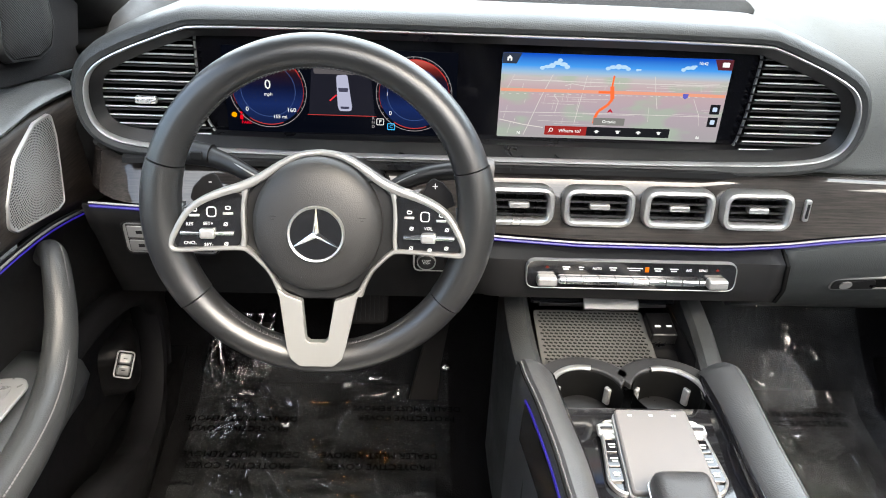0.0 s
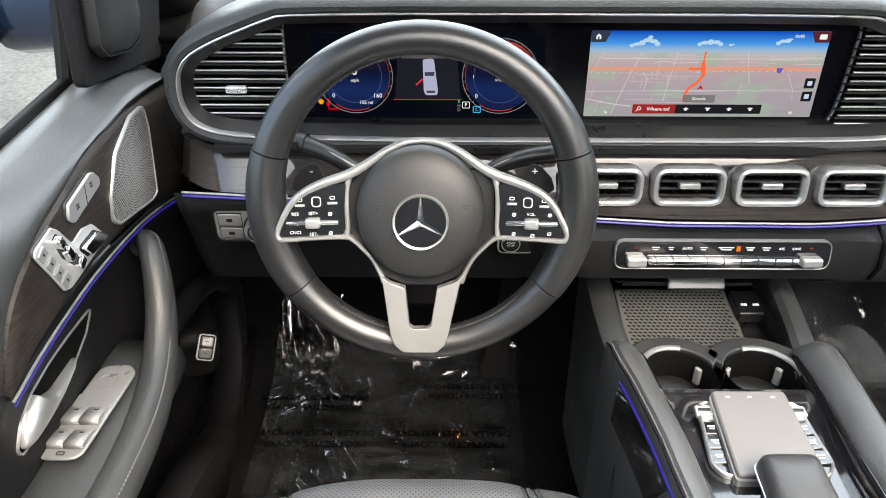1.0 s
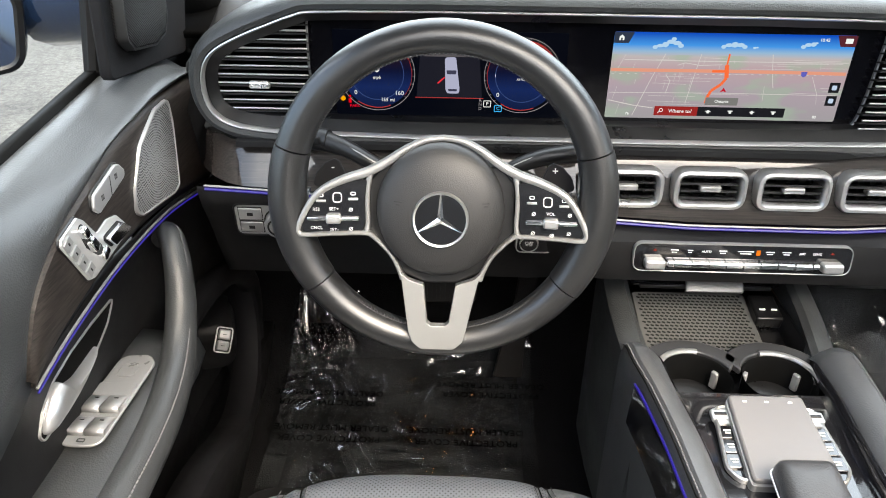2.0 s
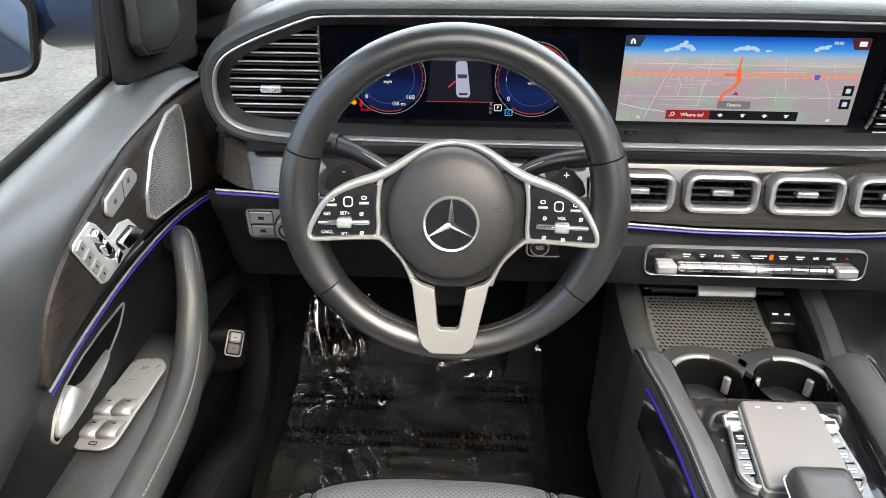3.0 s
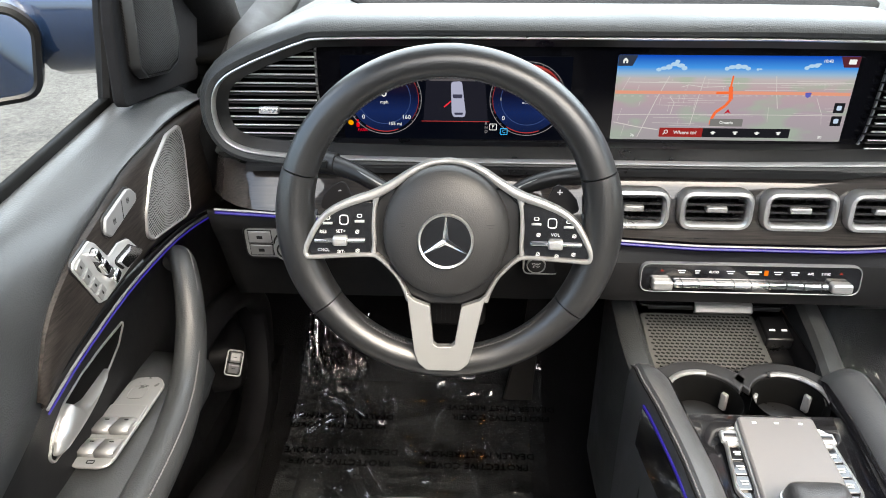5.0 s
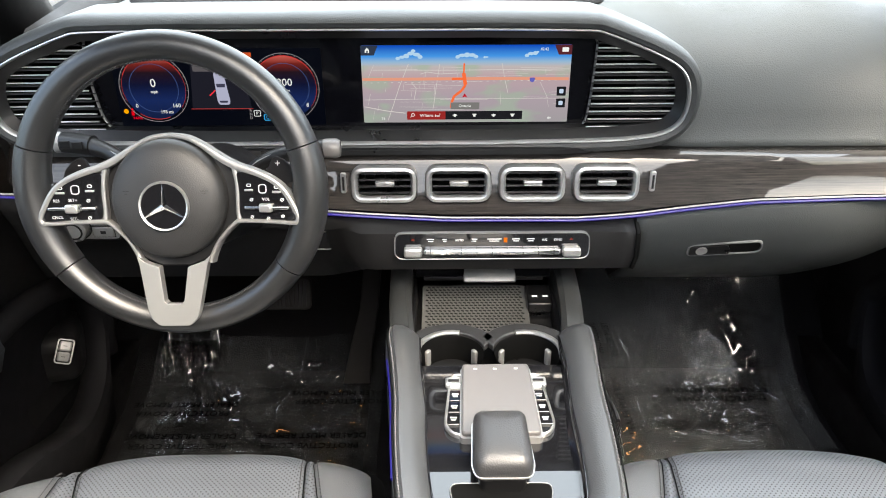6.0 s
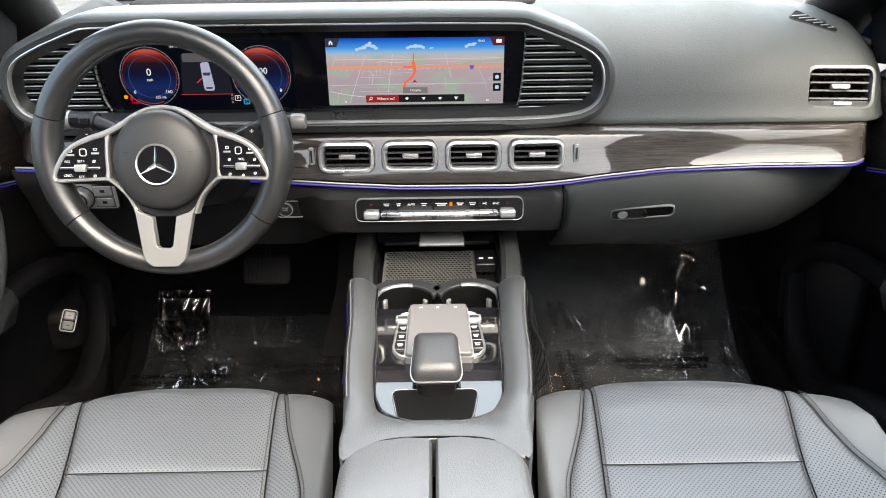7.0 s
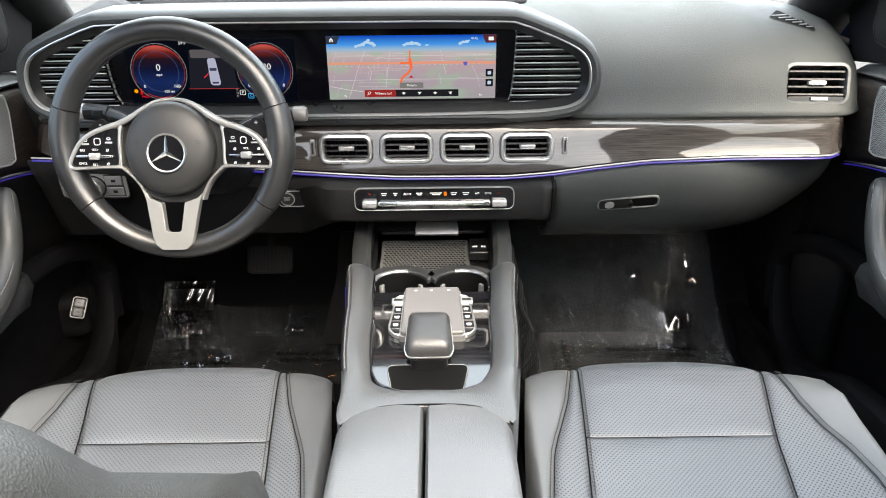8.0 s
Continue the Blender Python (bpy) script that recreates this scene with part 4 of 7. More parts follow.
part("belt_lamp", join(prism(circle(0.0016, 10, -0.128, -0.030), 0.0002, D @ pose(0, 0, 0.0012)), prism(rect(0.004, 0.006, 0.001, -0.128, -0.036), 0.0002, D @ pose(0, 0, 0.0012))), glow("lamp_red", (0.8, 0.0, 0.01)), cluster)
letters("park_word", "PARK", 0.0055, D @ pose(-0.122, -0.043, 0.0012), glow("park_red", (0.8, 0.0, 0.02)), cluster)
part("view_panel", prism(rounded([(-0.036, 0.036), (0.036, 0.036), (0.042, -0.030), (-0.042, -0.030)], 0.002), 0.0002, D @ pose(0, 0, 0.0006)), glow("view_dark", (0.012, 0.012, 0.02)), cluster)
part("view_line", box(0.088, 0.0008, 0.0002, D @ pose(0, -0.030, 0.001)), red_line, cluster)
part("view_fog", prism(rect(0.060, 0.014, 0.003, -0.004, 0.030), 0.0002, D @ pose(0, 0, 0.0009)), glow("view_grey", (0.10, 0.09, 0.10)), cluster)
part("car_picture", prism(rounded([(-0.008, 0.022), (0.006, 0.023), (0.011, -0.018), (0.010, -0.024), (-0.005, -0.024), (-0.007, -0.018)], 0.004), 0.0002, D @ pose(0.002, 0, 0.0012)), glow("car_lilac", (0.42, 0.42, 0.58)), cluster)
part("car_picture_glass", join(prism(rounded([(-0.006, 0.006), (0.007, 0.006), (0.006, 0.001), (-0.005, 0.001)], 0.001), 0.0002, D @ pose(0.002, 0, 0.0016)), prism(rounded([(-0.004, -0.018), (0.008, -0.018), (0.007, -0.021), (-0.003, -0.021)], 0.001), 0.0002, D @ pose(0.002, 0, 0.0016))), glow("car_glass", (0.05, 0.05, 0.09)), cluster)
part("open_door_mark", moved(strip([(-0.006, -0.003), (-0.015, -0.011)], 0.0018), D @ pose(0, 0, 0.0016)), glow("door_mark_red", (0.8, 0.03, 0.05)), cluster)
part("brake_lamp", prism(rect(0.012, 0.006, 0.001, 0.044, 0.046), 0.0002, D @ pose(0, 0, 0.0012)), glow("lamp_orange_red", (0.6, 0.08, 0.02)), cluster)


# ---- steering wheel and column ----
wheel = thing("steering_wheel", "black leather steering wheel with silver spokes and key pads", "steering wheel")
W = pose(-0.369, 0.709, 0.772, 73)
RIM = 0.1598
RW = W @ pose(0, -0.003, 0, 5)          # plane of the rim


def ring_arc(a0, a1, r, n, z=0.0, big=RIM):
    return [RW @ Vector((big * math.cos(radians(a)), big * math.sin(radians(a)), z)) for a in np.linspace(a0, a1, n)]


def rim_bar(a0, a1, n, r0, r1):
    """A length of the rim, thicker at its ends near the spokes."""
    rows = []
    for i, a in enumerate(np.linspace(a0, a1, n)):
        t = i / (n - 1)
        c, s = math.cos(radians(a)), math.sin(radians(a))
        rr = r0 + (r1 - r0) * math.sin(math.pi * t)
        rows.append([RW @ Vector(((RIM + rr * math.cos(k)) * c, (RIM + rr * math.cos(k)) * s, 1.12 * rr * math.sin(k))) for k in np.linspace(0, 2 * math.pi, 17)[:-1]])
    return loft(rows, closed=True, caps=True)


rim_parts = ((18, 162, 48, 0.0182, 0.0165), (162.5, 215.5, 22, 0.0190, 0.0205), (216, 324, 40, 0.0182, 0.0168), (324.5, 377.5, 22, 0.0190, 0.0205))
for a0, a1, n, r0, r1 in rim_parts:
    part("rim", rim_bar(a0, a1, n, r0, r1), wheel_leather, wheel, "smooth black leather rim")
for a0, a1 in ((25, 155), (222, 318)):
    bms = []
    for a in np.arange(a0, a1, 1.6):
        p, q = ring_arc(a, a + 1.0, 0, 2, 0.0075, RIM - 0.0158)
        p2 = ring_arc(a + 0.5, a + 1.5, 0, 2, 0.0040, RIM - 0.0172)[0]
        bms += [tube([p, q], 0.0007, seg=4), tube([q, p2], 0.0005, seg=4)]
    part("rim_stitching", join(*bms), seat_thread, wheel, "cross stitching inside the rim")

hub = []
HC = (-0.0015, -0.0145)
for r, z in ((0.066, -0.03), (0.0665, 0.006), (0.065, 0.013), (0.060, 0.0185), (0.050, 0.0225), (0.036, 0.0255), (0.018, 0.027), (0.002, 0.0275)):
    hub.append([W @ Vector((HC[0] + r * math.cos(k) * 0.985, HC[1] + r * math.sin(k) * 1.035, z)) for k in np.linspace(0, 2 * math.pi, 49)[:-1]])
part("airbag_cover", loft(hub, closed=True, caps=True), airbag_skin, wheel, "grained black airbag cover")
B = W @ pose(-0.001, -0.0206, 0.0268)
badge = part("badge", prism(circle(0.0255, 40), 0.0016, B), piano, wheel, "round chrome-ringed badge")
part("badge_ring", border(circle(0.0268, 48), [(-0.0016, -0.001), (-0.0012, 0.003), (0.0006, 0.0036), (0.0016, 0.001), (0.0016, -0.001)], B), silver, badge)
for a in (90, 210, 330):
    part("badge_bar", loft([[B @ pose(0, 0, 0, 0, 0, a) @ Vector(p) for p in ((0.0, 0.0034, 0.0015), (0.0, 0.0, 0.0042), (0.0, -0.0034, 0.0015))], [B @ pose(0, 0, 0, 0, 0, a) @ Vector(p) for p in ((0.0255, 0.0006, 0.0015), (0.0255, 0.0, 0.0022), (0.0255, -0.0006, 0.0015))]]), chrome, badge)
letters("cover_word", "AIRBAG", 0.0085, W @ pose(-0.002, -0.0635, 0.0215, -12), satin_black, wheel)
for s in (-1, 1):
    part("horn_sign", join(box(0.008, 0.0008, 0.0006, W @ pose(s * 0.044, -0.004, 0.0238, 0, s * 12, 0)), box(0.004, 0.0008, 0.0006, W @ pose(s * 0.044, -0.007, 0.0238, 0, s * 12, 0))), dark_plastic, wheel)

PAD = [(-0.0770, 0.0155), (-0.0860, 0.0160), (-0.106, 0.0112), (-0.1235, 0.0020), (-0.136, -0.0150), (-0.1445, -0.0325), (-0.1425, -0.0390), (-0.0815, -0.0375), (-0.0790, -0.031), (-0.0798, -0.009)]
FRAME = [(-0.0015, 0.0578, 0.0058), (0.019, 0.0552, 0.0060), (0.0375, 0.0465, 0.0068), (0.0520, 0.0365, 0.0082), (0.0655, 0.0280, 0.0092), (0.0800, 0.0215, 0.0090), (0.0975, 0.0160, 0.0085), (0.117, 0.0075, 0.0075), (0.131, -0.0035, 0.007), (0.1412, -0.0195, 0.0066), (0.1478, -0.0345, 0.0064), (0.1465, -0.0405, 0.0062), (0.140, -0.0420, 0.0054), (0.110, -0.0408, 0.0050), (0.080, -0.0400, 0.0055), (0.0715, -0.0440, 0.0050), (0.0625, -0.0525, 0.0048), (0.0525, -0.0640, 0.0048), (0.0445, -0.0790, 0.0055), (0.0405, -0.0890, 0.0070)]
RIB = [(0.0745, 0.0205, 0.0070), (0.0768, 0.006, 0.0056), (0.0772, -0.012, 0.0052), (0.0768, -0.028, 0.0052), (0.0778, -0.0385, 0.0060)]


def ribbon(pts, z0, h, m, n=4):
    """A flat bar with a rounded back along points (x, y, width)."""
    q = [Vector(p) for p in smooth_path(pts, n)]
    rows_ = []
    for i, p in enumerate(q):
        d = q[min(i + 1, len(q) - 1)] - q[max(i - 1, 0)]
        d = Vector((d.x, d.y)).normalized()
        nx, ny, w = -d.y, d.x, p.z / 2
        rows_.append([m @ Vector((p.x + nx * w * a, p.y + ny * w * a, z0 + h * b)) for a, b in ((-1, 0), (-1, 0.6), (-0.8, 0.92), (-0.35, 1.0), (0.35, 1.0), (0.8, 0.92), (1, 0.6), (1, 0))])
    return loft(rows_, closed=True, caps=True)


spoke_silver = grain(mat("spoke_silver_paint", (0.25, 0.25, 0.248), 0.38, 0.55), 900, 0.05, 0.0002, 0.03, rough_swing=0.05)
# a weak glow is added to the wheel and button print
key_white = mat("key_print_glow", (0.5, 0.5, 0.5), 0.5, emit=(0.7, 0.7, 0.7), power=0.08 * LIT)
for s in (-1, 1):
    o = rounded([(x * -s, y) for x, y in PAD], [0.003, 0.008, 0.03, 0.03, 0.03, 0.006, 0.006, 0.003, 0.02, 0.05], 4)
    if s > 0:
        o = o[::-1]
    RISE = W @ pose(0, 0, -0.003, 0, -s * 6.0, 0)
    M = RISE @ pose(0, 0, 0.001)
    part("spoke", ribbon([(x * s, y, w) for x, y, w in FRAME], -0.008, 0.0135, RISE), spoke_silver, wheel, "satin silver spoke round the key pad")
    part("spoke_rib", ribbon([(x * s, y, w) for x, y, w in RIB], -0.008, 0.0115, RISE), spoke_silver, wheel)
    pad = part("key_pad", prism(o, 0.010, M @ pose(0, 0, -0.0075)), piano, wheel, "gloss black thumb key pad", bevel=0.0008)
    M = M @ pose(0, 0, -0.0015)
    part("thumb_slide", box(0.052, 0.0035, 0.004, M @ pose(s * 0.112, -0.0245, 0.006)), chrome, pad, bevel=0.001)
    part("thumb_key", box(0.015, 0.010, 0.008, M @ pose(s * 0.1115, -0.0245, 0.007)), silver, pad, bevel=0.002)
    part("touch_key", border(rect(0.0085, 0.0095, 0.003, s * 0.1075, -0.003), [(-0.0005, 0), (-0.0005, 0.0006), (0.0005, 0.0006), (0.0005, 0)], M @ pose(0, 0, 0.0042)), key_white, pad)
    for x, y in ((0.124, -0.0065), (0.0915, -0.0045)):
        part("key_lip", box(0.010, 0.0025, 0.002, M @ pose(s * x, y, 0.005)), silver, pad, bevel=0.0006)
        part("key_sign", border(rect(0.0045, 0.0028, 0.001, s * x, y + 0.0055, 2), [(-0.0004, 0), (-0.0004, 0.0003), (0.0004, 0.0003), (0.0004, 0)], M @ pose(0, 0, 0.0042)), key_white, pad)
    words = (("RES", 0.129, -0.0155), ("SET+", 0.111, -0.0150), ("CNCL", 0.129, -0.0345), ("SET-", 0.111, -0.0365)) if s < 0 else (("VOL", 0.111, -0.0150),)
    for w, x, y in words:
        letters("key_word", w, 0.0046, M @ pose(s * x, y, 0.0043), key_white, pad)
    for x, y in ((0.094, -0.0155), (0.094, -0.0355)) + (((0.130, -0.0155), (0.130, -0.0345), (0.113, -0.037)) if s > 0 else ()):
        part("key_sign", join(border(circle(0.0017, 12, s * x, y), [(-0.0003, 0), (-0.0003, 0.0003), (0.0003, 0.0003), (0.0003, 0)], M @ pose(0, 0, 0.0042)), box(0.005, 0.0006, 0.0003, M @ pose(s * x, y, 0.0043, 0, 0, 35))), key_white, pad)
    part("spoke_back", prism(rounded([(s * 0.05, 0.030), (s * 0.095, 0.016), (s * 0.135, -0.006), (s * 0.152, -0.036), (s * 0.14, -0.044), (s * 0.076, -0.042), (s * 0.05, -0.066)][::s], 0.006), 0.010, W @ pose(0, 0, -0.0165)), satin_black, wheel)
    part("spoke_root", loft([[W @ Vector((s * (0.138 + 0.020 * k), y * (1 + 0.12 * k), zz + 0.004 * k)) for y, zz in ((0.004, -0.010), (0.002, -0.001), (-0.020, 0.001), (-0.042, -0.001), (-0.046, -0.010))] for k in (0.0, 0.5, 1.0)]), wheel_leather, wheel, solid=0.004)
part("hub_skirt", prism(rounded([(-0.060, 0.030), (-0.076, 0.012), (-0.077, -0.038), (-0.042, -0.084), (-0.018, -0.0945), (0.0155, -0.0945), (0.041, -0.083), (0.076, -0.038), (0.075, 0.012), (0.058, 0.030)], 0.008), 0.010, W @ pose(0, 0, -0.012)), satin_black, wheel, "dark skirt under the airbag cover", bevel=0.002)
OUT = rounded([(-0.0440, -0.080), (-0.0408, -0.0905), (-0.0335, -0.145), (-0.0295, -0.1560), (-0.0205, -0.1640), (0.0145, -0.1640), (0.0235, -0.1560), (0.0268, -0.145), (0.0385, -0.0905), (0.044, -0.078), (0.035, -0.0870), (0.0155, -0.0940), (0.0090, -0.1345), (0.0052, -0.1380), (-0.0102, -0.1380), (-0.0140, -0.1345), (-0.018, -0.0940), (-0.034, -0.0885)], [0.002, 0.006, 0.02, 0.008, 0.008, 0.008, 0.008, 0.02, 0.006, 0.002, 0.01, 0.002, 0.003, 0.003, 0.003, 0.003, 0.002, 0.01], 4)
part("lower_spoke", prism(OUT, 0.013, W @ pose(0, 0, -0.0050, -2.0)), spoke_silver, wheel, "forked silver lower spoke", bevel=0.0022, seg=3)

column = thing("steering_column", "black steering column with stalks and shift paddles", "steering column")
col = []
for r, z in ((0.058, -0.02), (0.062, -0.03), (0.064, -0.06), (0.066, -0.14), (0.070, -0.24)):
    col.append([W @ Vector((1.1 * r * math.cos(k), -0.024 + r * math.sin(k), z)) for k in np.linspace(0, 2 * math.pi, 33)[:-1]])
part("shroud", loft(col, closed=True, caps=True), satin_black, column, "smooth black column cover")
for s in (-1, 1):
    o = rounded([(s * 0.095, 0.0), (s * 0.104, 0.016), (s * 0.110, 0.029), (s * 0.115, 0.0325), (s * 0.125, 0.028), (s * 0.135, 0.017), (s * 0.139, 0.004), (s * 0.10, -0.012)], 0.005)
    pd = part("shift_paddle", prism(o[::s], 0.005, W @ pose(0, 0, -0.03)), door_black, column, bevel=0.001)
    letters("paddle_sign", "+" if s > 0 else "-", 0.012, W @ pose(s * 0.117, 0.0235, -0.0245), key_white, pd)

stalk = smooth_path([(-0.425, 0.80, 0.748), (-0.455, 0.80, 0.767), (-0.485, 0.815, 0.777), (-0.515, 0.825, 0.783)], 4)
st = part("left_stalk", tube(stalk, [0.0085 + 0.004 * (i / (len(stalk) - 1)) ** 2 for i in range(len(stalk))], seg=12), satin_black, column, "black indicator stalk with silver tip")
part("stalk_edge", tube([Vector(p) + Vector((0, -0.006, 0.0062)) for p in stalk[:-3]], 0.0011, seg=6), silver_paint, st)
part("stalk_head", tube([(-0.505, 0.822, 0.783), (-0.53, 0.828, 0.784), (-0.547, 0.83, 0.785)], [0.0130, 0.0140, 0.0135], seg=16), satin_black, st)
part("stalk_tip", tube([(-0.546, 0.83, 0.785), (-0.548, 0.83, 0.785), (-0.555, 0.83, 0.785), (-0.557, 0.83, 0.785)], [0.0125, 0.0138, 0.0138, 0.0115], seg=18), grey_button, st)
part("stalk_key", box(0.013, 0.004, 0.009, pose(-0.520, 0.811, 0.787)), dark_plastic, st, bevel=0.0006)
part("stalk_key", box(0.013, 0.004, 0.009, pose(-0.538, 0.816, 0.787)), dark_plastic, st, bevel=0.0006)
stalk = smooth_path([(-0.31, 0.80, 0.745), (-0.29, 0.80, 0.764), (-0.255, 0.80, 0.778), (-0.205, 0.80, 0.785)], 4)
st = part("right_stalk", tube(stalk, [0.0085 + 0.0035 * (i / (len(stalk) - 1)) ** 2 for i in range(len(stalk))], seg=14), satin_black, column, "black gear stalk with silver end")
part("stalk_edge", tube([Vector(p) + Vector((0, -0.006, 0.0062)) for p in stalk[:-2]], 0.0011, seg=6), silver_paint, st)
part("stalk_tip", tube([(-0.207, 0.80, 0.785), (-0.203, 0.80, 0.785), (-0.190, 0.80, 0.785), (-0.185, 0.80, 0.785)], [0.0110, 0.0125, 0.0125, 0.0100], seg=18), pad_grey, st, "grey end key")

# light switch, start button
L = facing(-0.596, 0.907, 0.634, -6)
lsw = thing("light_switch", "grey light switch panel with a rotary knob", "switch")
part("panel", prism(rect(0.120, 0.048, 0.010), 0.006, L), grey_button, lsw, bevel=0.001)
part("panel_rim", border(rect(0.120, 0.048, 0.010), [(0, 0), (0, 0.007), (0.0015, 0.0075), (0.003, 0.004), (0.003, 0)], L), dark_plastic, lsw)
kn = part("knob", prism(circle(0.0185, 36, 0.0, -0.002), 0.015, L @ pose(0, 0, 0.006)), grey_button, lsw, "grey rotary light knob", bevel=0.002)
part("knob_ring", border(circle(0.0125, 32, 0.0, -0.002), [(-0.0012, 0), (-0.0012, 0.001), (0.0012, 0.001), (0.0012, 0)], L @ pose(0, 0, 0.0212)), dark_plastic, kn)
part("knob_gap", border(circle(0.0205, 36, 0.0, -0.002), [(-0.001, 0), (-0.001, 0.0008), (0.001, 0.0008), (0.001, 0)], L @ pose(0, 0, 0.006)), dark_plastic, lsw)
for x in (-0.039, 0.037):
    for y, h in ((0.010, 0.018), (-0.011, 0.016)):
        part("key_gap", box(0.033, h + 0.003, 0.002, L @ pose(x, y, 0.0055)), dark_plastic, lsw)
        bk = part("brake_key", box(0.031, h, 0.004, L @ pose(x, y, 0.0065)), silver_paint if y < 0 else grey_button, lsw, bevel=0.0012)
        part("key_sign", box(0.008, 0.005, 0.0003, L @ pose(x, y, 0.0087)), dark_plastic, bk)
SB = facing(-0.247, 0.920, 0.6, -8)
sb = thing("start_button", "black engine start button in a chrome-rimmed plate", "button")
part("plate", prism(rect(0.050, 0.032, 0.009), 0.005, SB), door_black, sb)
part("plate_rim", border(rect(0.050, 0.032, 0.009), [(-0.0008, 0), (-0.0008, 0.006), (0.0008, 0.006), (0.0018, 0)], SB), silver, sb)
part("knob", prism(circle(0.0115, 28, -0.008, 0), 0.005, SB @ pose(0, 0, 0.004)), satin_black, sb, bevel=0.001)
part("knob_ring", border(circle(0.012, 28, -0.008, 0), [(0, 0), (0, 0.006), (0.001, 0.006), (0.0015, 0)], SB @ pose(0, 0, 0.003)), silver, sb)
letters("button_words", "START\nSTOP", 0.0042, SB @ pose(-0.008, 0.0015, 0.0094), key_white, sb)

# ---- centre console ----
console = thing("centre_console", "black leather centre console with silver trim, cup holders and armrest", "centre console")
XC = 0.009
inner_l = [(-0.100, 0.800), (-0.0985, 0.76), (-0.096, 0.70), (-0.089, 0.62), (-0.087, 0.55), (-0.082, 0.485), (-0.076, 0.455), (-0.064, 0.432), (-0.034, 0.4175), (0.0, 0.4155)]
outer_l = [(-0.146, 0.800), (-0.146, 0.76), (-0.138, 0.70), (-0.130, 0.62), (-0.126, 0.55), (-0.119, 0.47), (-0.109, 0.40), (-0.0995, 0.335), (-0.058, 0.3600), (0.0, 0.3685)]
il = [(q[0], q[1]) for q in smooth_path([(x, y, 0) for x, y in inner_l], 5)]
ol = [(q[0], q[1]) for q in smooth_path([(x, y, 0) for x, y in outer_l], 5)]
il = il + [(-x, y) for x, y in il[:-1][::-1]]
ol = ol + [(-x, y) for x, y in ol[:-1][::-1]]


def top_z(y):
    return lerp([0.24, 0.40, 0.50, 0.60, 0.70, 0.78, 0.81], [0.540, 0.535, 0.533, 0.532, 0.528, 0.520, 0.505], y)


rows = []
for (xi, yi), (xo, yo) in zip(il, ol):
    row = []
    d = Vector((xo - xi, yo - yi))
    t = max(0.0, min(1.0, (0.45 - yo) / 0.08))          # 1 where the pad meets the armrest lids
    side_shape = ((0.0, -0.010), (0.02, -0.007), (0.10, -0.003), (0.25, 0.004), (0.5, 0.010), (0.75, 0.011), (0.90, 0.005), (0.98, -0.008), (1.0, -0.030), (1.0, -0.12), (0.97, -0.36))
    tail_shape = ((0.0, -0.010), (0.02, -0.007), (0.10, -0.003), (0.25, 0.003), (0.5, 0.007), (0.75, 0.006), (0.90, 0.0055), (0.97, 0.005), (1.0, 0.0035), (1.0, -0.02), (1.0, -0.05))
    for (k, dz), (k2, dz2) in zip(side_shape, tail_shape):
        q = k + (k2 - k) * t
        x, y = xi + d.x * q, yi + d.y * q
        row.append((XC + x - 0.004 * t, y, top_z(y) + dz + (dz2 - dz) * t))
    rows.append(row)
part("side_pad", loft(rows), console_leather, console, "padded leather console sides")
part("inner_wall", loft([[(XC + x, y, top_z(y) - 0.008), (XC + x * 0.985, y, top_z(y) - 0.05)] for x, y in il]), piano, console, "gloss black inner wall", solid=0.002)
